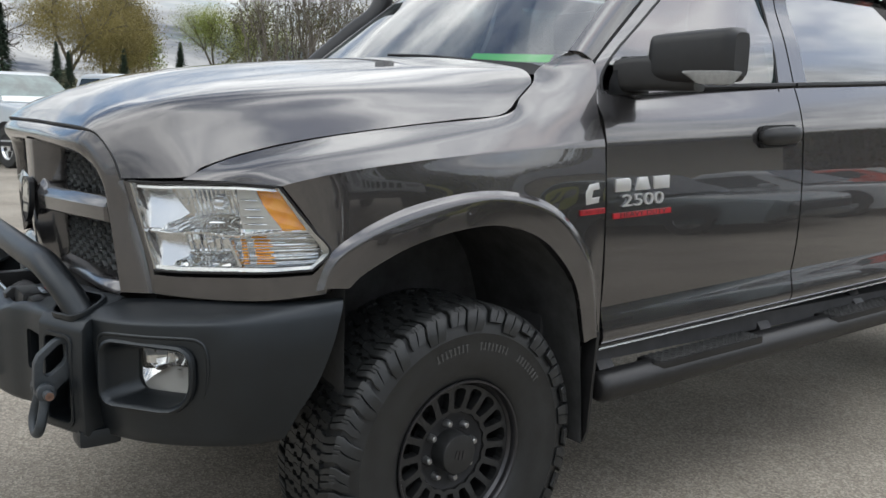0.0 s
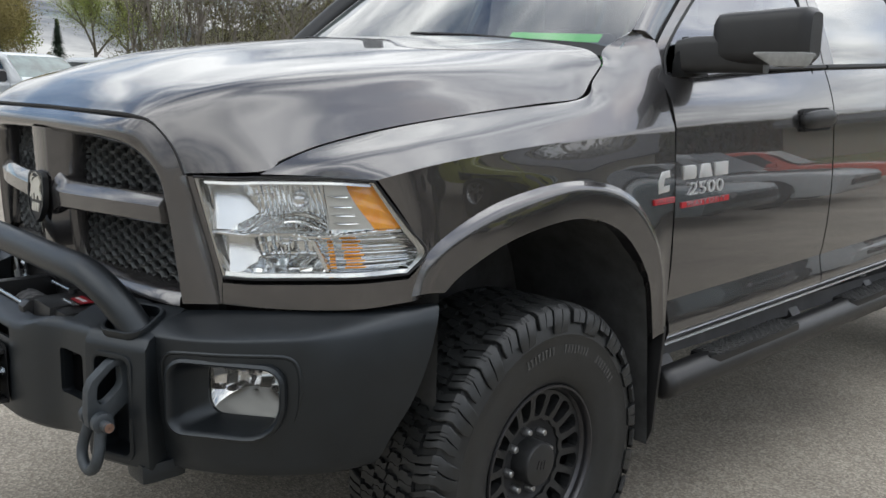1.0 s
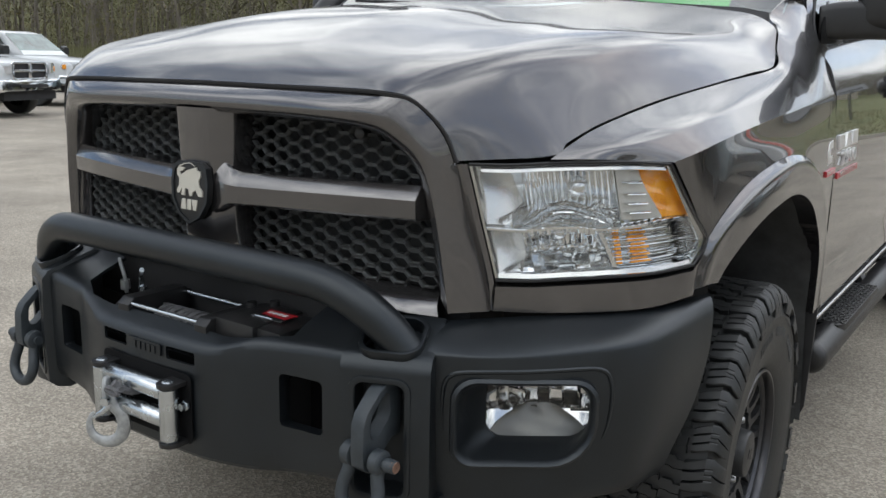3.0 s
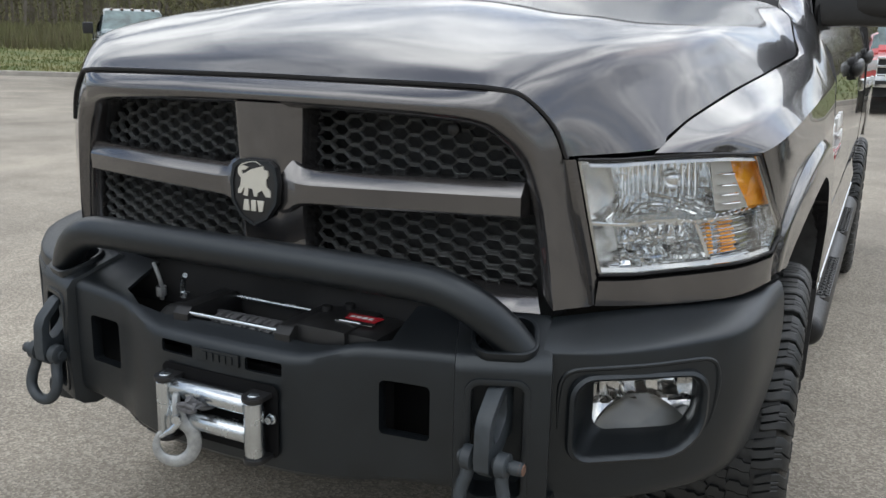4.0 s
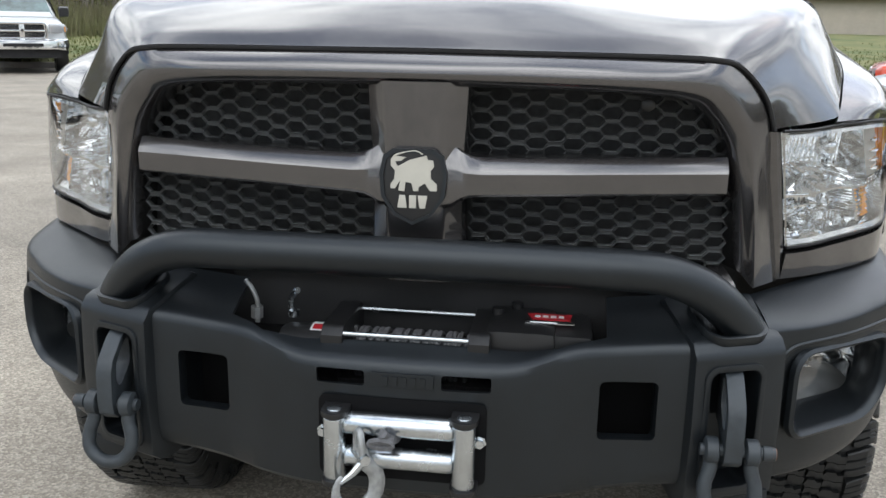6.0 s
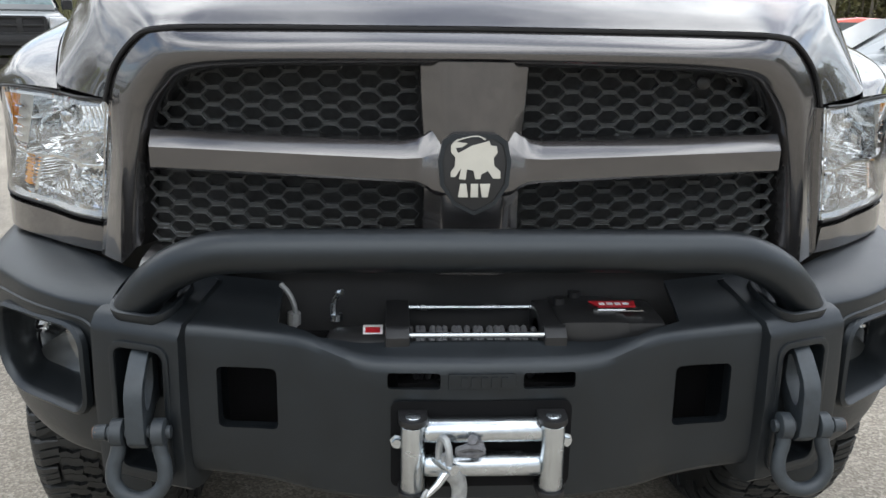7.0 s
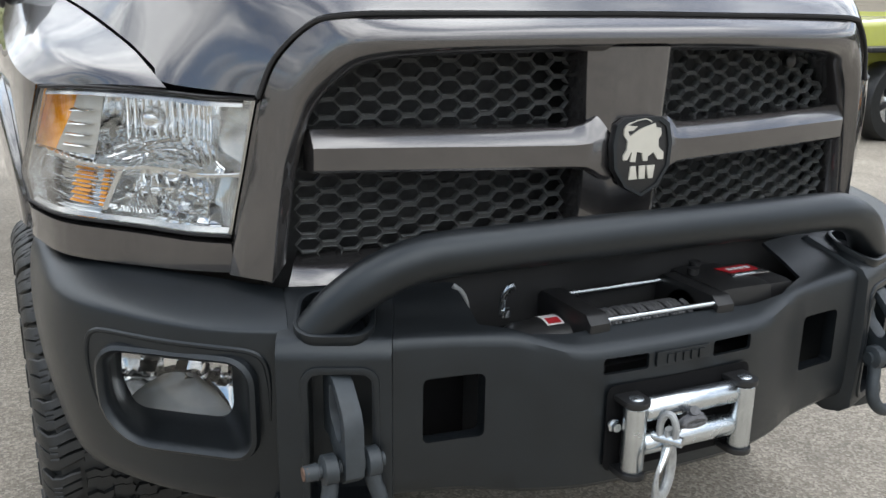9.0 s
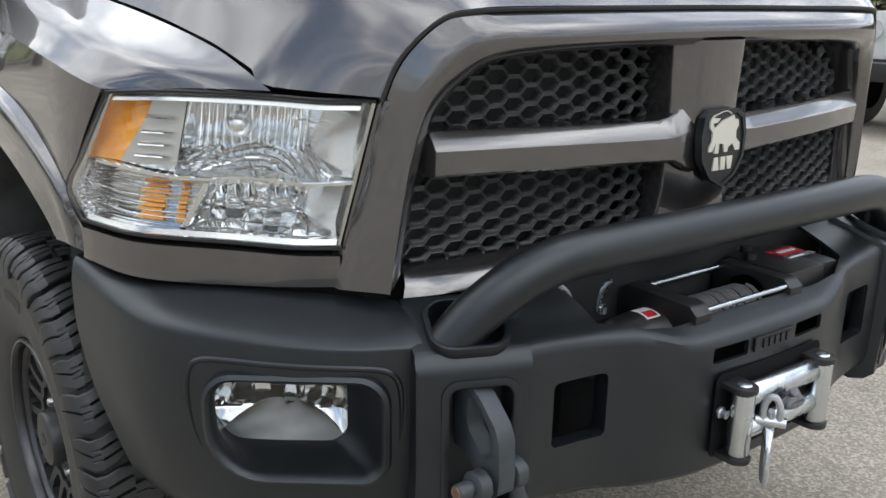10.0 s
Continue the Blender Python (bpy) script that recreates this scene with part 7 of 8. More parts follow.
def pickup(label, paint, lower, grille, place, heading, size=1.0, crew=True, clearance=False):
    """A parked pickup; nose towards -y before it is turned. heading: its nose's direction in the plan."""
    a = math.atan2(heading[0], -heading[1])
    car = thing("pickup_truck", label, "pickup truck", Matrix.Translation((place[0], place[1], 0)) @ Matrix.Rotation(a, 4, "Z") @ Matrix.Scale(size, 4), "parked vehicles")
    bm = bmesh.new()
    hull(bm, [(-0.92, 0.80, 0.78, 0.62, 1.02, 0.06), (-0.88, 0.93, 0.86, 0.58, 1.10, 0.1), (-0.70, 0.98, 0.91, 0.55, 1.16, 0.12), (-0.2, 0.99, 0.93, 0.52, 1.22, 0.12), (0.62, 0.99, 0.94, 0.5, 1.27, 0.1), (1.6, 0.99, 0.95, 0.5, 1.28, 0.06),
              (3.0, 0.99, 0.95, 0.5, 1.30, 0.05), (4.6, 0.98, 0.95, 0.55, 1.32, 0.05), (4.75, 0.95, 0.93, 0.6, 1.3, 0.05)])
    part("body", bm, paint, car, sharp=35)
    bm = bmesh.new()
    back = 2.75 if crew else 1.9
    hull(bm, [(0.50, 0.90, 0.80, 1.2, 1.285, 0.03), (1.25, 0.92, 0.70, 1.2, 1.84, 0.09), (1.6, 0.92, 0.72, 1.2, 1.90, 0.1), (back - 0.2, 0.92, 0.72, 1.2, 1.89, 0.1), (back, 0.92, 0.74, 1.2, 1.80, 0.08)])
    part("cab", bm, paint, car, sharp=35)
    bm = bmesh.new()
    vs = [bm.verts.new(p) for p in ((-0.79, 0.60, 1.315), (0.79, 0.60, 1.315), (0.66, 1.235, 1.815), (-0.66, 1.235, 1.815))]
    bm.faces.new(vs)
    bmesh.ops.translate(bm, vec=(0, -0.03, 0.018), verts=vs)
    part("windscreen", bm, SKY_TONED_GLASS, car, "windscreen with teal sky reflection in its colour")
    for s in (1, -1):
        bm = bmesh.new()
        side_glass(bm, [(0.885, 0.85, 1.32), (0.885, 1.72, 1.33), (0.755, 1.70, 1.78), (0.755, 1.30, 1.78)], s, 0.022)
        part("side_window", bm, DARK_GLASS, car)
        if crew:
            bm = bmesh.new()
            side_glass(bm, [(0.885, 1.80, 1.33), (0.885, back - 0.12, 1.34), (0.755, back - 0.2, 1.78), (0.755, 1.78, 1.78)], s, 0.022)
            part("side_window", bm, DARK_GLASS, car)
        bm = bmesh.new()
        hull(bm, [(0.78, 0.09, 0.1, 1.30, 1.50, 0.04), (0.88, 0.11, 0.12, 1.28, 1.54, 0.04), (0.93, 0.10, 0.1, 1.3, 1.5, 0.04)])
        bmesh.ops.translate(bm, vec=(s * 1.08, 0, 0), verts=bm.verts[:])
        part("wing_mirror", bm, BLACK_PLASTIC, car)
        for y in (0.05, 3.62):
            simple_wheel(car, s * 0.86, y, 0.41, 0.27, s)
            bm = bmesh.new()
            revolve(bm, [(0.44, 0.0), (0.475, 0.0), (0.475, 0.02 * s), (0.44, 0.02 * s)], 20, Matrix.Translation((s * 0.985, y, 0.43)), 0.5, -0.25)
            part("wheel_arch", bm, lower if lower is not paint else MATT_BLACK, car)
            bm = bmesh.new()
            revolve(bm, [(0.0, 0.004 * s), (0.455, 0.004 * s)], 20, Matrix.Translation((s * 0.985, y, 0.43)), 0.5, -0.25)
            part("arch_gap", bm, MATT_BLACK, car)
        if grille == "modern":
            continue
        bm = bmesh.new()
        prism(bm, [(-0.19, -0.11), (0.20, -0.10), (0.27, 0.0), (0.18, 0.11), (-0.19, 0.11)], 0, 0.05, basis((s * 0.73, -0.90, 1.02), (s * 0.88, 0.48, 0), (0, 0, 1)))
        bmesh.ops.recalc_face_normals(bm, faces=bm.faces[:])
        part("headlight", bm, BG_LAMP, car, "clear headlight", bevel=0.012)
        bm = bmesh.new()
        box(bm, (s * 0.9 - 0.03, -0.86, 0.95), (s * 0.9 + 0.03, -0.78, 1.06))
        part("amber_marker", bm, AMBER, car)
    for s in (1, -1):
        bm = bmesh.new()
        box(bm, (s * 0.995 - 0.012, 0.55, 0.50), (s * 0.995 + 0.012, 3.10, 0.60))
        part("sill_cladding", bm, lower if lower is not paint else BLACK_PLASTIC, car, bevel=0.008)
        for y in ((0.70, 1.74, back - 0.02) if crew else (0.70, back - 0.05)):
            bm = bmesh.new()
            tube(bm, [(s * 0.996, y, 0.62), (s * 0.994, y, 1.0), (s * 0.962, y, 1.27)], 0.006, 5)
            part("door_seam", bm, SEAL, car)
        bm = bmesh.new()
        box(bm, (s * 0.985 - 0.012, 1.50, 1.12), (s * 0.985 + 0.022, 1.66, 1.155))
        part("door_handle", bm, CHROME, car, bevel=0.005)
        if "price sheet" in label:
            bm = bmesh.new()
            prism(bm, rounded(0.30, 0.26, 0.01, 2), 0, 0.004, basis((s * 0.866, 1.45, 1.52), (0, s, 0), (-0.29 * s, 0, 1)))
            sheet = part("price_sheet", bm, WHITE_MARK, car, "white paper price sheet with a blue band")
            bm = bmesh.new()
            prism(bm, rounded(0.30, 0.06, 0.01, 2, 0, 0.10), 0.004, 0.007, basis((s * 0.866, 1.45, 1.52), (0, s, 0), (-0.29 * s, 0, 1)))
            part("sheet_band", bm, material("blue_print", (0.05, 0.16, 0.42), 0.5), sheet)
    if grille == "modern":
        modern_front(car, paint)
        bm = bmesh.new()
        box(bm, (-0.8, -0.95, 0.36), (0.8, 4.5, 0.56))
        part("underbody", bm, MATT_BLACK, car)
        for x in (-0.5, -0.25, 0, 0.25, 0.5):
            bm = bmesh.new()
            hull(bm, [(1.30, 0.03, 0.025, 1.865, 1.895, 0.01), (1.36, 0.045, 0.035, 1.865, 1.912, 0.015), (1.42, 0.03, 0.025, 1.87, 1.90, 0.01)])
            bmesh.ops.translate(bm, vec=(x, 0, 0), verts=bm.verts[:])
            part("roof_marker", bm, SMOKED, car)
        return car
    # grille: frame, cross bars
    gmat = CHROME if grille != "black" else BLACK_PLASTIC
    bm = bmesh.new()
    box(bm, (-0.50, -0.945, 0.80), (0.50, -0.86, 1.13))
    part("grille_back", bm, MATT_BLACK, car, bevel=0.02)
    bm = bmesh.new()
    ring_prism(bm, rounded(1.08, 0.39, 0.09, 5, 0, 0.965), rounded(0.95, 0.29, 0.06, 5, 0, 0.965), 0, 0.06, basis((0, -0.92, 0), (1, 0, 0), (0, 0, 1)))
    part("grille_frame", bm, gmat if grille != "paint" else paint, car, bevel=0.01)
    bm = bmesh.new()
    box(bm, (-0.48, -0.975, 0.945), (0.48, -0.93, 0.99))
    part("grille_bar", bm, gmat, car, bevel=0.006)
    bm = bmesh.new()
    box(bm, (-0.055, -0.985, 0.82), (0.055, -0.93, 1.11))
    part("grille_bar", bm, gmat, car, bevel=0.008)
    if grille == "chrome":
        for z in (0.85, 0.885, 0.915, 1.02, 1.05, 1.08):
            bm = bmesh.new()
            box(bm, (-0.48, -0.955, z - 0.006), (0.48, -0.94, z + 0.006))
            part("grille_slat", bm, CHROME, car)
    bm = bmesh.new()
    hull(bm, [(-1.06, 0.72, 0.70, 0.56, 0.76, 0.05), (-1.02, 0.90, 0.88, 0.54, 0.79, 0.05), (-0.86, 1.0, 0.98, 0.54, 0.80, 0.05), (-0.70, 1.0, 0.98, 0.56, 0.80, 0.05)])
    part("front_bumper", bm, CHROME if grille != "black" else BLACK_PLASTIC, car, "bright front bumper", sharp=35)
    bm = bmesh.new()
    box(bm, (-0.42, -1.075, 0.62), (0.42, -1.03, 0.69))
    part("bumper_vent", bm, MATT_BLACK, car, bevel=0.01)
    bm = bmesh.new()
    box(bm, (-0.8, -0.95, 0.36), (0.8, 4.5, 0.56))
    part("underbody", bm, MATT_BLACK, car)
    if clearance:
        for x in (-0.5, -0.25, 0, 0.25, 0.5):
            bm = bmesh.new()
            box(bm, (x - 0.04, 1.32, 1.865), (x + 0.04, 1.38, 1.90))
            part("roof_marker", bm, AMBER, car)
    return car


WHITE_LABEL = "white pickup truck with chrome grille parked on asphalt"
pickup("slate silver heavy-duty pickup truck with black grille and roof marker lamps", SLATE_PAINT, SLATE_PAINT, "modern", (-16.1, 15.55), (0.74, -0.66), 1.04, clearance=True)
pickup(WHITE_LABEL, WHITE_PAINT, WHITE_PAINT, "chrome", (-12.9, 18.9), (0.58, -0.81), 1.02)
pickup("white pickup truck with dark grey lower body and chrome bumper", WHITE_PAINT, CHARCOAL, "chrome2", (-17.6, 8.9), (0.93, 0.36), 1.0)
pickup("white single-cab pickup truck with a price sheet in its window", WHITE_PAINT, WHITE_PAINT, "chrome", (-20.6, 12.4), (0.95, 0.30), 1.0, crew=False)
pickup("white pickup truck with chrome bumper in the parked row", WHITE_PAINT, WHITE_PAINT, "chrome2", (-16.4, 6.2), (0.95, 0.30), 1.0)
pickup("silver pickup truck at the end of the parked row", SILVER_PAINT, SILVER_PAINT, "chrome2", (-15.8, 3.5), (0.95, 0.30), 0.97)
pickup("charcoal pickup truck with black grille, parked facing out", CHARCOAL, CHARCOAL, "black", (-8.6, 19.6), (0.40, -0.92), 1.04)
pickup("white heavy-duty pickup truck with chrome bumper, parked facing out", WHITE_PAINT, WHITE_PAINT, "chrome2", (-5.4, 19.6), (0.28, -0.96), 1.07)
pickup("red heavy-duty pickup truck with chrome grille, parked facing out", RED_PAINT, RED_PAINT, "chrome2", (0.72, 20.6), (-0.05, -1), 1.04)


def coupe(label, paint, place, heading, stripe=False):
    a = math.atan2(heading[0], -heading[1])
    car = thing("car", label, "car", Matrix.Translation((place[0], place[1], 0)) @ Matrix.Rotation(a, 4, "Z"), "parked vehicles")
    bm = bmesh.new()
    hull(bm, [(-0.95, 0.70, 0.66, 0.35, 0.66, 0.1), (-0.86, 0.86, 0.78, 0.26, 0.74, 0.1), (-0.5, 0.93, 0.83, 0.24, 0.83, 0.12), (0.2, 0.94, 0.85, 0.24, 0.91, 0.12), (0.9, 0.94, 0.87, 0.24, 0.96, 0.1), (2.0, 0.95, 0.88, 0.25, 0.98, 0.1),
              (3.2, 0.95, 0.87, 0.28, 1.0, 0.12), (3.8, 0.92, 0.84, 0.36, 0.99, 0.12), (3.95, 0.82, 0.75, 0.45, 0.92, 0.1)])
    part("body", bm, paint, car, sharp=35)
    bm = bmesh.new()
    hull(bm, [(0.65, 0.84, 0.74, 0.9, 0.955, 0.02), (1.35, 0.85, 0.60, 0.9, 1.36, 0.1), (1.8, 0.85, 0.60, 0.9, 1.42, 0.1), (2.3, 0.85, 0.59, 0.9, 1.40, 0.1), (3.35, 0.83, 0.62, 0.9, 1.03, 0.05)])
    part("cabin", bm, paint, car, sharp=35)
    bm = bmesh.new()
    vs = [bm.verts.new(p) for p in ((-0.74, 0.66, 0.985), (0.74, 0.66, 0.985), (0.55, 1.31, 1.36), (-0.55, 1.31, 1.36))]
    bm.faces.new(vs)
    bmesh.ops.translate(bm, vec=(0, -0.02, 0.022), verts=vs)
    part("windscreen", bm, DARK_GLASS, car)
    for s in (1, -1):
        bm = bmesh.new()
        side_glass(bm, [(0.80, 0.95, 1.0), (0.82, 2.45, 1.03), (0.66, 2.3, 1.32), (0.645, 1.45, 1.33)], s, 0.035)
        part("side_window", bm, DARK_GLASS, car)
        bm = bmesh.new()
        hull(bm, [(1.0, 0.07, 0.07, 0.98, 1.08, 0.03), (1.1, 0.09, 0.09, 0.97, 1.1, 0.03), (1.16, 0.07, 0.07, 0.98, 1.08, 0.03)])
        bmesh.ops.translate(bm, vec=(s * 0.96, 0, 0), verts=bm.verts[:])
        part("wing_mirror", bm, paint, car)
        for y in (0.0, 2.95):
            simple_wheel(car, s * 0.84, y, 0.35, 0.24, s)
            bm = bmesh.new()
            revolve(bm, [(0.0, 0.004 * s), (0.385, 0.004 * s)], 20, Matrix.Translation((s * 0.955, y, 0.36)), 0.5, -0.25)
            part("arch_gap", bm, MATT_BLACK, car)
        bm = bmesh.new()
        prism(bm, rounded(0.36, 0.13, 0.05), 0, 0.03, basis((s * 0.60, -0.90, 0.62), (s * 0.93, 0.36, 0), (0, 0, 1)))
        bmesh.ops.recalc_face_normals(bm, faces=bm.faces[:])
        part("headlight", bm, BG_LAMP, car, bevel=0.01)
        bm = bmesh.new()
        tube(bm, [(s * 0.895, 2.72, 0.92), (s * 0.915, 2.72, 0.92)], 0.085, 20)
        part("fuel_cap", bm, SATIN, car, "round bright fuel cap")
    bm = bmesh.new()
    box(bm, (-0.62, -0.97, 0.44), (0.62, -0.88, 0.60))
    part("grille", bm, MATT_BLACK, car, bevel=0.02)
    if stripe:
        for x in (-0.22, 0.22):
            bm = bmesh.new()
            grid_mesh(bm, [[Vector((x + d, y, z)) for d in (-0.12, 0.12)] for y, z in ((-0.5, 0.836), (0.2, 0.916), (0.62, 0.945))])
            part("hood_stripe", bm, MATT_BLACK, car)
    return car


coupe("orange-red two-door coupe parked on the asphalt", ORANGE_RED, (6.8, 16.0), (-0.97, 0.22))
coupe("white two-door coupe with dark hood stripes", WHITE_PAINT, (5.2, 10.8), (-0.98, 0.12), True)
coupe("grey-green coupe parked beside the off-roader", SLATE_PAINT, (5.3, 8.1), (-0.99, 0.05))

# off-roaders with slotted grilles
def off_roader(label, paint, place, heading):
    a = math.atan2(heading[0], -heading[1])
    jeep = thing("off_road_car", label, "off-roader", Matrix.Translation((place[0], place[1], 0)) @ Matrix.Rotation(a, 4, "Z"), "parked vehicles")
    bm = bmesh.new()
    hull(bm, [(-0.55, 0.56, 0.53, 0.72, 1.12, 0.05), (-0.50, 0.60, 0.57, 0.70, 1.17, 0.06), (0.65, 0.72, 0.70, 0.62, 1.22, 0.07)])
    part("hood", bm, paint, jeep, sharp=35)
    bm = bmesh.new()
    hull(bm, [(0.62, 0.80, 0.79, 0.58, 1.22, 0.05), (1.2, 0.82, 0.80, 0.56, 1.12, 0.04), (2.9, 0.82, 0.80, 0.56, 1.12, 0.04), (3.05, 0.80, 0.78, 0.58, 1.10, 0.04)])
    part("body", bm, paint, jeep, sharp=35)
    bm = bmesh.new()
    prism(bm, rounded(1.22, 0.46, 0.07, 4, 0, 0.95), 0, 0.04, basis((0, -0.55, 0), (1, 0, 0), (0, 0, 1)))
    gr = part("grille", bm, paint, jeep, bevel=0.008)
    for k in range(7):
        bm = bmesh.new()
        prism(bm, rounded(0.055, 0.26, 0.026, 4, (k - 3) * 0.088, 0.97), 0.03, 0.043, basis((0, -0.55, 0), (1, 0, 0), (0, 0, 1)))
        part("grille_slot", bm, MATT_BLACK, gr)
    for s in (1, -1):
        bm = bmesh.new()
        tube(bm, [(s * 0.44, -0.54, 1.0), (s * 0.44, -0.62, 1.0)], 0.095, 20)
        part("headlight", bm, BG_LAMP, jeep, "round headlight")
        for y in (0.0, 2.45):
            simple_wheel(jeep, s * 0.80, y, 0.40, 0.27, s)
            bm = bmesh.new()
            box(bm, (s * 0.80 - 0.17, y - 0.52, 0.90), (s * 0.80 + 0.17, y + 0.5, 0.95))
            box(bm, (s * 0.80 - 0.17, y + 0.42, 0.70), (s * 0.80 + 0.17, y + 0.5, 0.95))
            part("fender", bm, BLACK_PLASTIC, jeep, bevel=0.02)
    bm = bmesh.new()
    box(bm, (-0.85, -0.85, 0.52), (0.85, -0.62, 0.70))
    part("front_bumper", bm, BLACK_PLASTIC, jeep, bevel=0.03)
    bm = bmesh.new()
    ring_prism(bm, [(-0.74, 1.2), (0.74, 1.2), (0.64, 1.75), (-0.64, 1.75)], [(-0.68, 1.25), (0.68, 1.25), (0.6, 1.70), (-0.6, 1.70)], 0, 0.04, basis((0, 0.70, 0.06), (1, 0, 0), (0, 0.25, 1)))
    part("windscreen_frame", bm, paint, jeep)
    bm = bmesh.new()
    for x in (-0.62, 0.62):
        tube(bm, spline([(x, 1.0, 1.70), (x, 1.6, 1.75), (x, 2.4, 1.72), (x, 2.9, 1.12)], 14), 0.03, 8)
    part("roll_cage", bm, BLACK_PLASTIC, jeep)


off_roader("yellow-green open off-road car with slotted grille and black fenders", LIME_PAINT, (7.0, 6.15), (-1.0, -0.05))
off_roader("pale grey off-road car with slotted grille and black bumper", PALE_GREY, (8.0, 3.5), (-1.0, -0.05))

# ---- kerb, verge, house, trees ----
GRASS = material("spring_grass", (0.10, 0.145, 0.035), 0.95, 0, 0, 0.35, 0.8, 0.8, 12, second=(0.17, 0.16, 0.06))
BRUSH = material("dry_brush", (0.165, 0.14, 0.08), 0.95, 0, 0, 0.35, 0.4, second=(0.14, 0.15, 0.06))
KERB = material("kerb_concrete", (0.33, 0.31, 0.28), 0.9, 0, 0, 0.2, 3, 0.3, 60)
BARK = material("grey_brown_bark", (0.15, 0.13, 0.11), 0.95, 0, 0, 0.3, 4)
LEAF = material("budding_leaves", (0.115, 0.125, 0.035), 0.8, 0, 0, 0.4, 0.15, second=(0.17, 0.14, 0.06))
LEAF_GREEN = material("young_green_leaves", (0.27, 0.31, 0.08), 0.8, 0, 0, 0.4, 0.3)
WILLOW = material("golden_willow_twigs", (0.25, 0.205, 0.075), 0.85, 0, 0, 0.35, 0.4)
NEEDLE = material("dark_conifer_needles", (0.03, 0.055, 0.03), 0.85, 0, 0, 0.35, 1.0)
SIDING = material("beige_house_siding", (0.46, 0.41, 0.34), 0.8, 0, 0, 0.06, 2)
ROOFING = material("grey_roof_shingles", (0.16, 0.165, 0.175), 0.9, 0, 0, 0.2, 6)

KERB_LINE = [(-120, -8), (-60, 6), (-36, 13.0), (-25, 16.6), (-17.5, 19.2), (-8, 22.3), (4.6, 25.9), (14, 28.4), (30, 30.5), (60, 33), (140, 38)]
bm = bmesh.new()
line = [Vector((x, y, 0)) for x, y in KERB_LINE]
rows = []
for i, p in enumerate(line):
    t = (line[min(i + 1, len(line) - 1)] - line[max(i - 1, 0)]).normalized()
    n = Vector((-t.y, t.x, 0))
    rows.append([p + n * d + Vector((0, 0, z)) for d, z in ((0, -0.02), (0.01, 0.13), (0.03, 0.15), (0.18, 0.15), (0.2, 0.13))])
grid_mesh(bm, rows)
tagged(part("kerb", bm, KERB, None), "pale concrete kerb round the car park", "kerb", kind="structure")
bm = bmesh.new()
rows = []
rng = random.Random(3)
for i, p in enumerate(line):
    t = (line[min(i + 1, len(line) - 1)] - line[max(i - 1, 0)]).normalized()
    n = Vector((-t.y, t.x, 0))
    rows.append([p + n * d + Vector((0, 0, z + rng.uniform(-0.05, 0.05) * (d > 3))) for d, z in ((0.19, 0.135), (2, 0.2), (6, 0.4), (14, 0.9), (30, 1.2), (90, 1.4), (400, 1.5))])
grid_mesh(bm, rows)
tagged(part("verge", bm, GRASS, None), "green and straw-coloured grass verge behind the kerb", "grass", kind="structure")


def scatter(name, label, count, mat, where, seed, blade):
    """Many small blades or leaves in one mesh."""
    r = random.Random(seed)
    verts, faces = [], []
    for _ in range(count):
        p = where(r)
        blade(r, p, verts, faces)
    me = bpy.data.meshes.new(name)
    me.from_pydata(verts, [], faces)
    me.materials.append(mat)
    return tagged(new(name, me), label, "vegetation", kind="stuff")


def verge_height(d):
    return 0.135 + (d - 0.19) * 0.036 if d < 2 else 0.2 + (d - 2) * 0.05 if d < 6 else 0.4 + (d - 6) * 0.0625 if d < 14 else 0.9 + (min(d, 30) - 14) * 0.019


def on_verge(r, d0, d1, u0=2.0, u1=8.4):
    u = r.uniform(u0, u1)
    k = int(u)
    p = line[k].lerp(line[min(k + 1, len(line) - 1)], u - k)
    t = (line[min(k + 1, len(line) - 1)] - line[k]).normalized()
    d = r.uniform(d0, d1)
    return p + Vector((-t.y, t.x, 0)) * d + Vector((0, 0, verge_height(d)))


def grass_blade(r, p, verts, faces, h=(0.06, 0.2), w=0.03):
    a, hh = r.uniform(0, 6.28), r.uniform(*h)
    d = Vector((math.cos(a), math.sin(a), 0))
    k = len(verts)
    tip = p + Vector((r.uniform(-0.3, 0.3) * hh, r.uniform(-0.3, 0.3) * hh, hh))
    verts.extend([p - d * w, p + d * w, tip])
    faces.append((k, k + 1, k + 2))


scatter("grass", "tufts of spring grass on the verge", 22000, GRASS, lambda r: on_verge(r, 0.3, 11), 11, lambda r, p, v, f: grass_blade(r, p, v, f, (0.04, 0.13), 0.025))
scatter("dry_brush", "tall dry brush behind the verge", 30000, BRUSH, lambda r: on_verge(r, 9, 26, 1.5, 5.6), 12, lambda r, p, v, f: grass_blade(r, p, v, f, (0.25, 0.95), 0.04))


# trees: branching limbs with small leaves
def limb(verts, faces, p, q, r0, r1):
    d = (q - p).normalized()
    n = d.orthogonal().normalized()
    b = d.cross(n)
    k = len(verts)
    for c, r in ((p, r0), (q, r1)):
        for j in range(3):
            a = 2.094 * j
            verts.append(c + (n * math.cos(a) + b * math.sin(a)) * r)
    for j in range(3):
        faces.append((k + j, k + (j + 1) % 3, k + 3 + (j + 1) % 3, k + 3 + j))


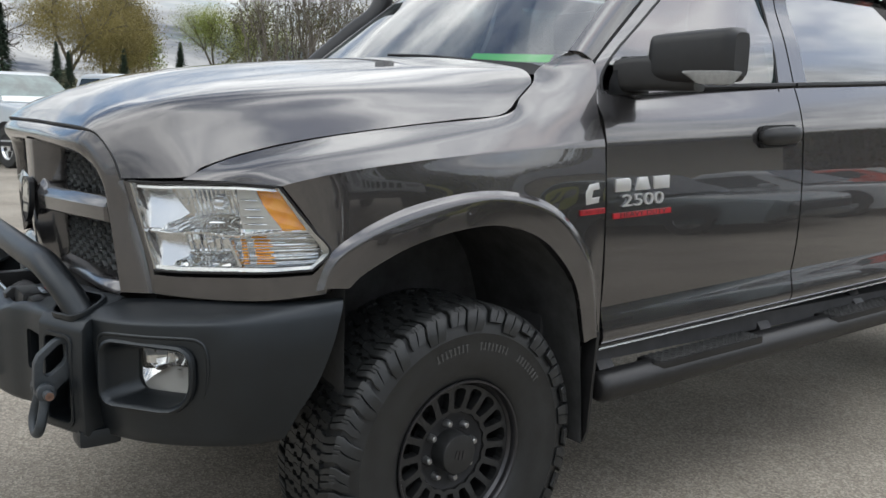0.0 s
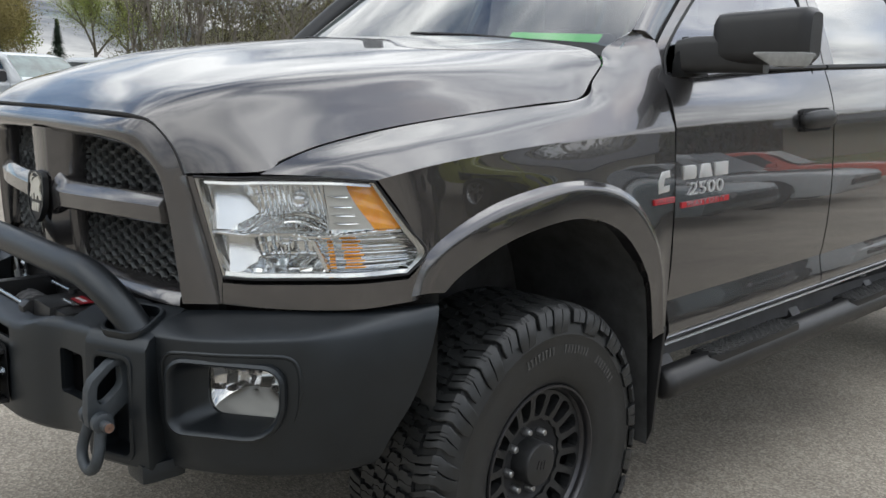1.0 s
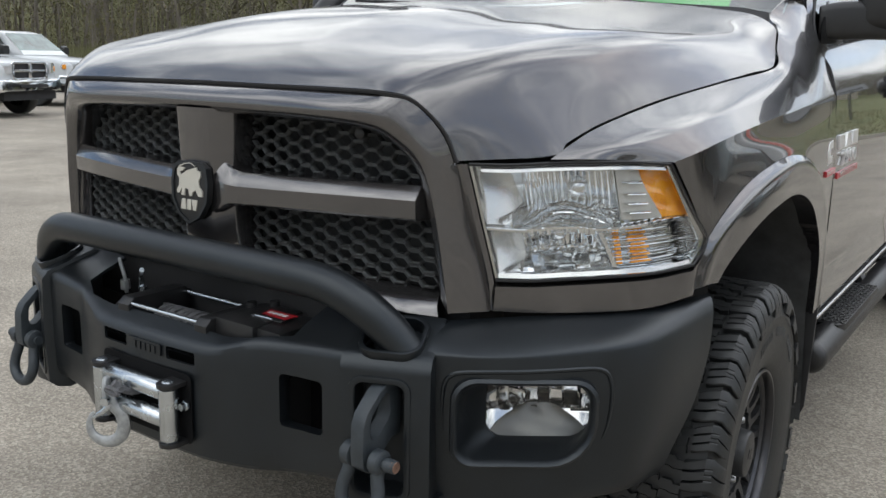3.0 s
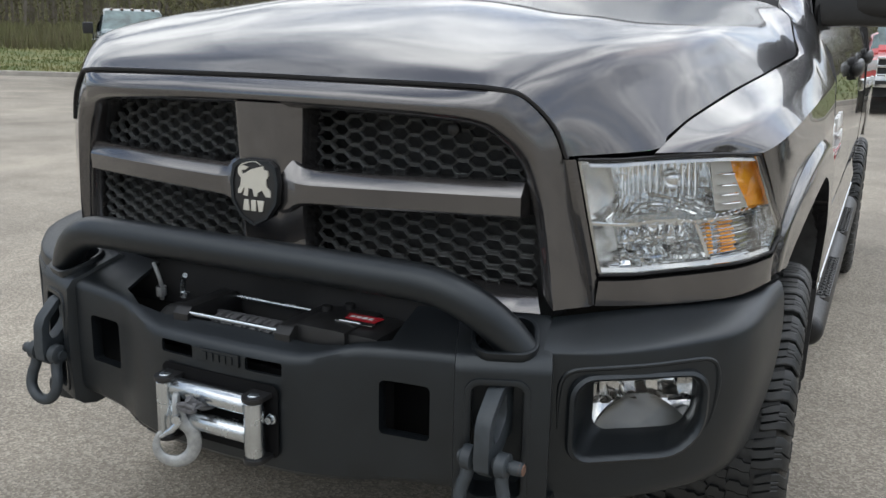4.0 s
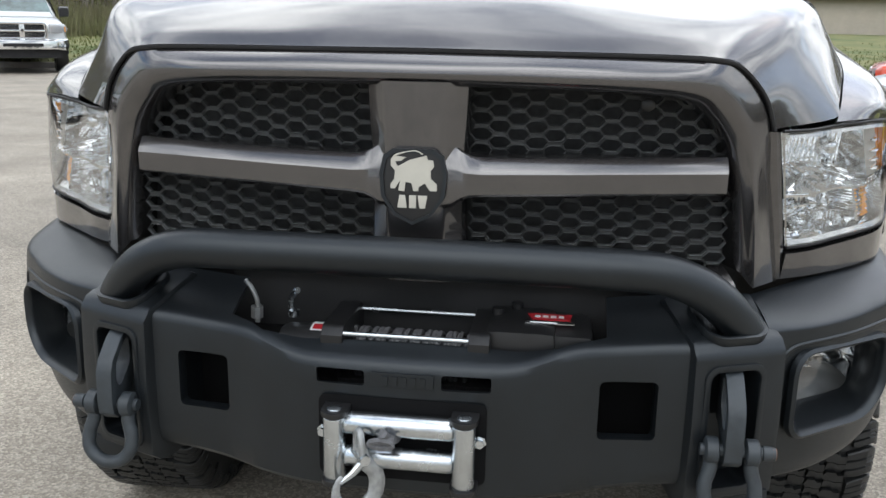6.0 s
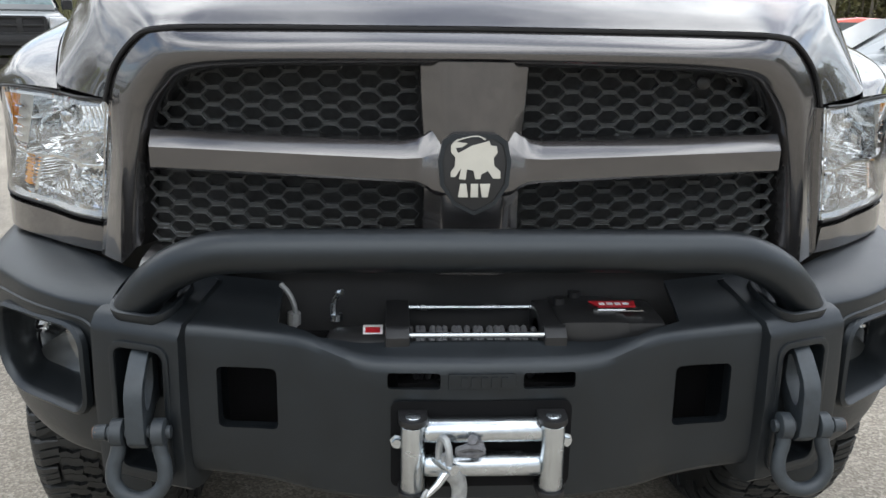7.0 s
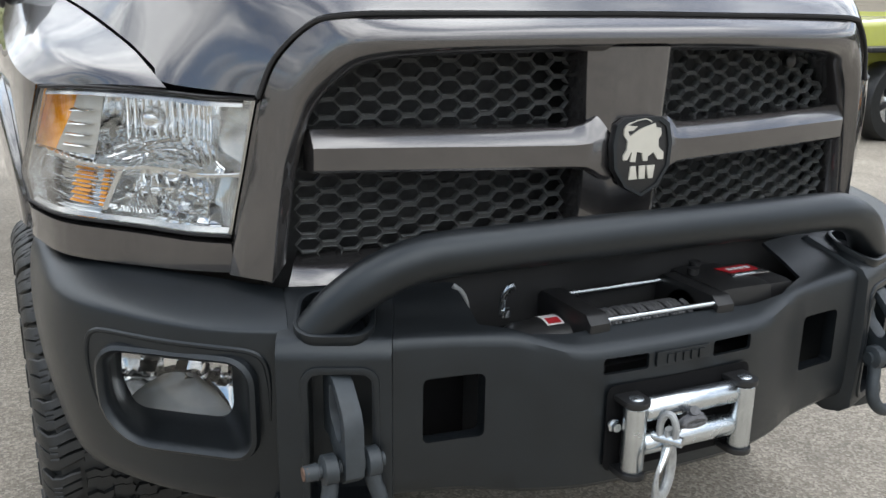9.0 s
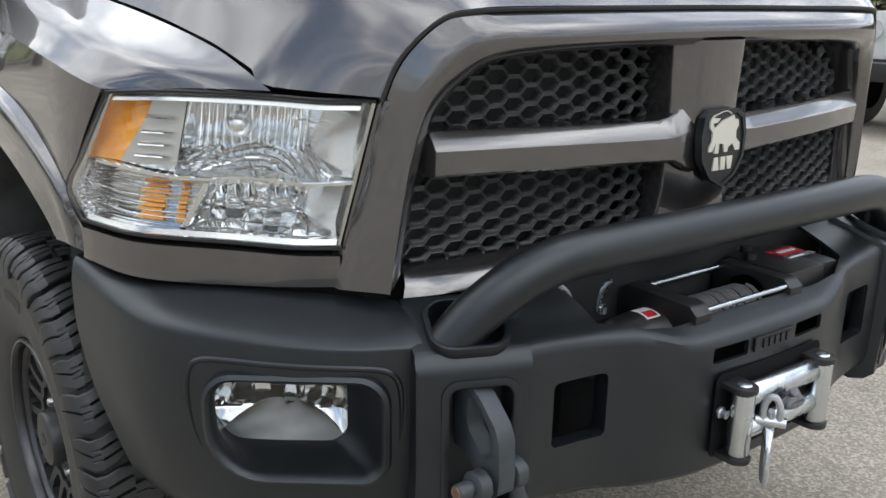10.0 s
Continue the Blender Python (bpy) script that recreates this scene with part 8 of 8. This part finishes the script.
def grow(r, verts, faces, tips, p, d, length, radius, depth, droop):
    q = p + d * length
    limb(verts, faces, p, q, radius, radius * 0.68)
    if depth == 0:
        tips.append((q, d))
        return
    if depth <= 2:
        tips.append((p.lerp(q, 0.6), d))
    for _ in range(3 if depth > 1 else 4):
        e = (d + Vector((r.gauss(0, 0.48), r.gauss(0, 0.48), r.gauss(0.08 - droop, 0.3)))).normalized()
        grow(r, verts, faces, tips, q if r.random() < 0.6 else p.lerp(q, r.uniform(0.5, 1)), e, length * r.uniform(0.6, 0.86), radius * 0.6, depth - 1, droop)


def leaf_quads(r, tips, n, spread, size, verts, faces, hang=0.0):
    for q, d in tips:
        for _ in range(n):
            out = Vector((r.gauss(0, 1), r.gauss(0, 1), r.gauss(0, 1))).normalized() * (spread * 1.75 * r.random() ** 0.55)
            c = q + out - Vector((0, 0, hang * r.random()))
            a, b = Vector((r.gauss(0, 1), r.gauss(0, 1), r.gauss(0, 1))).normalized() * size, Vector((r.gauss(0, 1), r.gauss(0, 1), r.gauss(0, 1) - hang)).normalized() * size * (1 + hang)
            k = len(verts)
            verts.extend([c - a, c + b * 0.6, c + a, c - b * 0.6])
            faces.append((k, k + 1, k + 2, k + 3))


def mesh_ob(name, verts, faces, mat, parent=None):
    me = bpy.data.meshes.new(name)
    me.from_pydata(verts, [], faces)
    me.materials.append(mat)
    ob = new(name, me)
    if parent:
        ob.parent = parent
    return ob


def tree(name, label, place, height, seed, leaf, n_leaf, size, spread, depth=4, droop=0.0, hang=0.0):
    r = random.Random(seed)
    t = thing(name, label, "tree", Matrix.Translation(place))
    v, f, tips = [], [], []
    grow(r, v, f, tips, Vector((0, 0, -0.3)), Vector((r.gauss(0, 0.05), r.gauss(0, 0.05), 1)).normalized(), height * 0.30, height * 0.022, depth, droop)
    mesh_ob("trunk", v, f, BARK, t)
    v, f = [], []
    leaf_quads(r, tips, n_leaf, spread, size, v, f, hang)
    mesh_ob("crown", v, f, leaf, t)
    return t


def conifer(place, height, seed):
    r = random.Random(seed)
    t = thing("conifer", "dark green spruce tree", "tree", Matrix.Translation(place))
    v, f = [], []
    limb(v, f, Vector((0, 0, -0.2)), Vector((0, 0, height)), height * 0.02, 0.02)
    mesh_ob("trunk", v, f, BARK, t)
    v, f = [], []
    for k in range(1500):
        h = r.random() ** 0.8
        rad = (1 - h) * height * 0.23 * r.uniform(0.3, 1.05)
        a = r.uniform(0, 6.28)
        c = Vector((rad * math.cos(a), rad * math.sin(a), 0.4 + h * (height - 0.4) - rad * 0.18))
        d = Vector((math.cos(a), math.sin(a), -0.35)) * height * 0.05
        s = Vector((-math.sin(a), math.cos(a), 0)) * height * 0.018
        i = len(v)
        v.extend([c - d * 0.5 - s, c - d * 0.5 + s, c + d])
        f.append((i, i + 1, i + 2))
    mesh_ob("crown", v, f, NEEDLE, t)


def from_eye(dx, dy, dist, ox=2.0, oy=-0.8):
    n = math.hypot(dx, dy)
    return (ox + dx / n * dist, oy + dy / n * dist, 1.2)


tree("willow_tree", "large golden budding willow tree", from_eye(-0.976, 0.228, 85), 13.5, 21, WILLOW, 300, 0.038, 1.0, 4, 0.10, 2.4)
tree("willow_tree", "golden budding willow beside the wood", from_eye(-0.966, 0.262, 88), 12.0, 22, WILLOW, 300, 0.038, 1.0, 4, 0.10, 2.4)
tree("budding_tree", "light green budding tree", from_eye(-0.928, 0.368, 80), 9.5, 23, LEAF_GREEN, 240, 0.042, 0.8)
tree("budding_tree", "light green budding tree beside the wood", from_eye(-0.915, 0.40, 84), 10, 24, LEAF_GREEN, 220, 0.042, 0.8)
tree("budding_tree", "small pale green budding tree", from_eye(-0.955, 0.305, 95), 7, 25, LEAF_GREEN, 18, 0.14, 0.6)
tree("bare_tree", "bare grey tree at the wood's edge", from_eye(-0.99, 0.15, 92), 11, 26, LEAF, 2, 0.1, 0.5)
conifer(from_eye(-0.986, 0.168, 88), 8.0, 31)
conifer(from_eye(-0.943, 0.335, 90), 5.5, 32)
conifer(from_eye(-0.9759, 0.218, 78), 4.4, 33)
conifer(from_eye(-0.9735, 0.229, 80), 3.8, 34)
conifer(from_eye(-0.9598, 0.281, 80), 4.2, 35)

# the wood behind: one mesh of limbs, one of leaves
r = random.Random(77)
wv, wf, lv, lf, lv2, lf2 = [], [], [], [], [], []
for k in range(230):
    u = k / 149
    ang = radians(-66.5 + 110.5 * u + r.uniform(-0.6, 0.6))
    dist = r.uniform(62, 82) - 6 * math.sin(u * 9)
    p = Vector((2 + dist * math.sin(ang), -0.8 + dist * math.cos(ang), 1.2))
    h = r.uniform(9, 13.5) if u < 0.75 else r.uniform(7, 10)
    tips = []
    n0 = len(wv)
    grow(r, wv, wf, tips, p, Vector((r.gauss(0, 0.08), r.gauss(0, 0.08), 1)).normalized(), h * 0.27, h * 0.012, 4, -0.12)
    if u > 0.85:
        leaf_quads(r, tips, 5, 1.0, 0.42, lv, lf)
    elif r.random() < 0.7:
        leaf_quads(r, tips, 3, 0.7, 0.10, lv, lf)
    # undergrowth
    low = [(p + Vector((r.gauss(0, 2.2), r.gauss(0, 2.2), r.uniform(0, 6.4))), Vector((0, 0, 1))) for _ in range(52)]
    for q, d in low:
        tgt_v, tgt_f = (lv, lf) if r.random() < 0.45 else (lv2, lf2)
        leaf_quads(r, [(q, d)], 20, 0.7, 0.085 if u < 0.85 else 0.30, tgt_v, tgt_f)
# thin saplings between the trees
for k in range(2200):
    ang = radians(r.uniform(-66, 95))
    dist = r.uniform(58, 90)
    p = Vector((2 + dist * math.sin(ang), -0.8 + dist * math.cos(ang), 1.0))
    q = p + Vector((r.gauss(0, 0.5), r.gauss(0, 0.5), r.uniform(4.5, 10.5)))
    limb(wv, wf, p, q, r.uniform(0.03, 0.07), 0.012)
    for _ in range(3):
        c = p.lerp(q, r.uniform(0.35, 0.9))
        limb(wv, wf, c, c + Vector((r.gauss(0, 0.9), r.gauss(0, 0.9), r.uniform(0.6, 2.2))), 0.02, 0.006)
tagged(mesh_ob("wood_limbs", wv, wf, BARK), "bare grey-brown trunks and limbs of a far wood", "trees", kind="stuff")
tagged(mesh_ob("wood_leaves", lv, lf, LEAF), "yellow-green buds and leaves of a far wood", "trees", kind="stuff")
tagged(mesh_ob("undergrowth", lv2, lf2, BRUSH), "brown undergrowth along the wood", "undergrowth", kind="stuff")
# low rising ground behind the wood closes the view
bm = bmesh.new()
rows = []
r = random.Random(91)
for k in range(260):
    deg = -100 + 175 * k / 259
    ang = radians(deg)
    tall = 1 + 2.3 * smooth(-66, -54, deg)
    crest = r.uniform(-1.1, 1.1) + 0.8 * math.sin(k * 0.37)
    rows.append([Vector((2 + d * math.sin(ang), -0.8 + d * math.cos(ang), z * tall + (crest * (0.4 if z < 3 else 1.0) if z > 2 else 0))) for d, z in ((90, -0.2), (92, 1.0), (97, 2.6), (104, 3.4))])
grid_mesh(bm, rows)
tagged(part("far_thicket", bm, material("far_thicket_brown", (0.085, 0.072, 0.042), 0.95, 0, 0, 0.45, 0.9, second=(0.10, 0.10, 0.045)), None), "brown thicket on rising ground behind the wood", "thicket", kind="structure")


# houses
def house(label, m, w, d, eave, ridge, windows):
    h = thing("house", label, "house", m)
    bm = bmesh.new()
    box(bm, (-w / 2, 0, 0), (w / 2, d, eave))
    body = part("wall", bm, SIDING, h, smooth=False)
    n = int(eave / 0.16)
    for k in range(n):
        bm = bmesh.new()
        z = eave * k / n
        v = prism(bm, [(0, z), (-0.022, z + 0.005), (-0.006, z + eave / n)], -w / 2, w / 2, basis((0, 0, 0), (0, 1, 0), (0, 0, 1)))
        bmesh.ops.recalc_face_normals(bm, faces=bm.faces[:])
        part("siding_board", bm, SIDING, body, smooth=False)
    bm = bmesh.new()
    prism(bm, [(-0.5, eave - 0.05), (d / 2, ridge), (d + 0.5, eave - 0.05), (d + 0.5, eave - 0.2), (d / 2, ridge - 0.15), (-0.5, eave - 0.2)], -w / 2 - 0.4, w / 2 + 0.4, basis((0, 0, 0), (0, 1, 0), (0, 0, 1)))
    bmesh.ops.recalc_face_normals(bm, faces=bm.faces[:])
    part("roof", bm, ROOFING, h, smooth=False)
    for x, z, ww, hh in windows:
        bm = bmesh.new()
        ring_prism(bm, rounded(ww + 0.16, hh + 0.16, 0.01, 1, x, z), rounded(ww, hh, 0.01, 1, x, z), 0, 0.06, basis((0, -0.01, 0), (1, 0, 0), (0, 0, 1)))
        win = part("window", bm, WHITE_MARK, h, "white framed window", smooth=False)
        bm = bmesh.new()
        box(bm, (x - ww / 2, -0.03, z - hh / 2), (x + ww / 2, -0.02, z + hh / 2))
        part("pane", bm, DARK_GLASS, win)
    return h


house("beige single-storey house with grey shingle roof behind the verge", Matrix.Translation((17.6, 50, 0.7)) @ Matrix.Rotation(radians(-12), 4, "Z"), 14, 8, 2.4, 4.6, ())
house("beige sided house behind the parked cars", Matrix.Translation((33, 36, 0.6)) @ Matrix.Rotation(radians(-42), 4, "Z"), 16, 9, 3.4, 5.8, ((-0.67, 0.97, 0.74, 0.92),))
pole = thing("signpost", "thin grey signpost with a small plate on the verge", "post", Matrix.Translation((7.6, 34.0, 0.5)))
bm = bmesh.new()
tube(bm, [(0, 0, 0), (0, 0, 2.6)], 0.06, 8)
part("post", bm, CHARCOAL, pole)
bm = bmesh.new()
box(bm, (-0.4, -0.09, 2.2), (0.4, -0.06, 2.6))
part("plate", bm, ROOFING, pole)
mast = thing("mast", "thin far mast above the trees", "mast", Matrix.Translation(from_eye(-0.90, 0.435, 120)))
bm = bmesh.new()
tube(bm, [(0, 0, 0), (0, 0, 16)], [0.12, 0.05], 6)
part("pole", bm, ROOFING, mast)
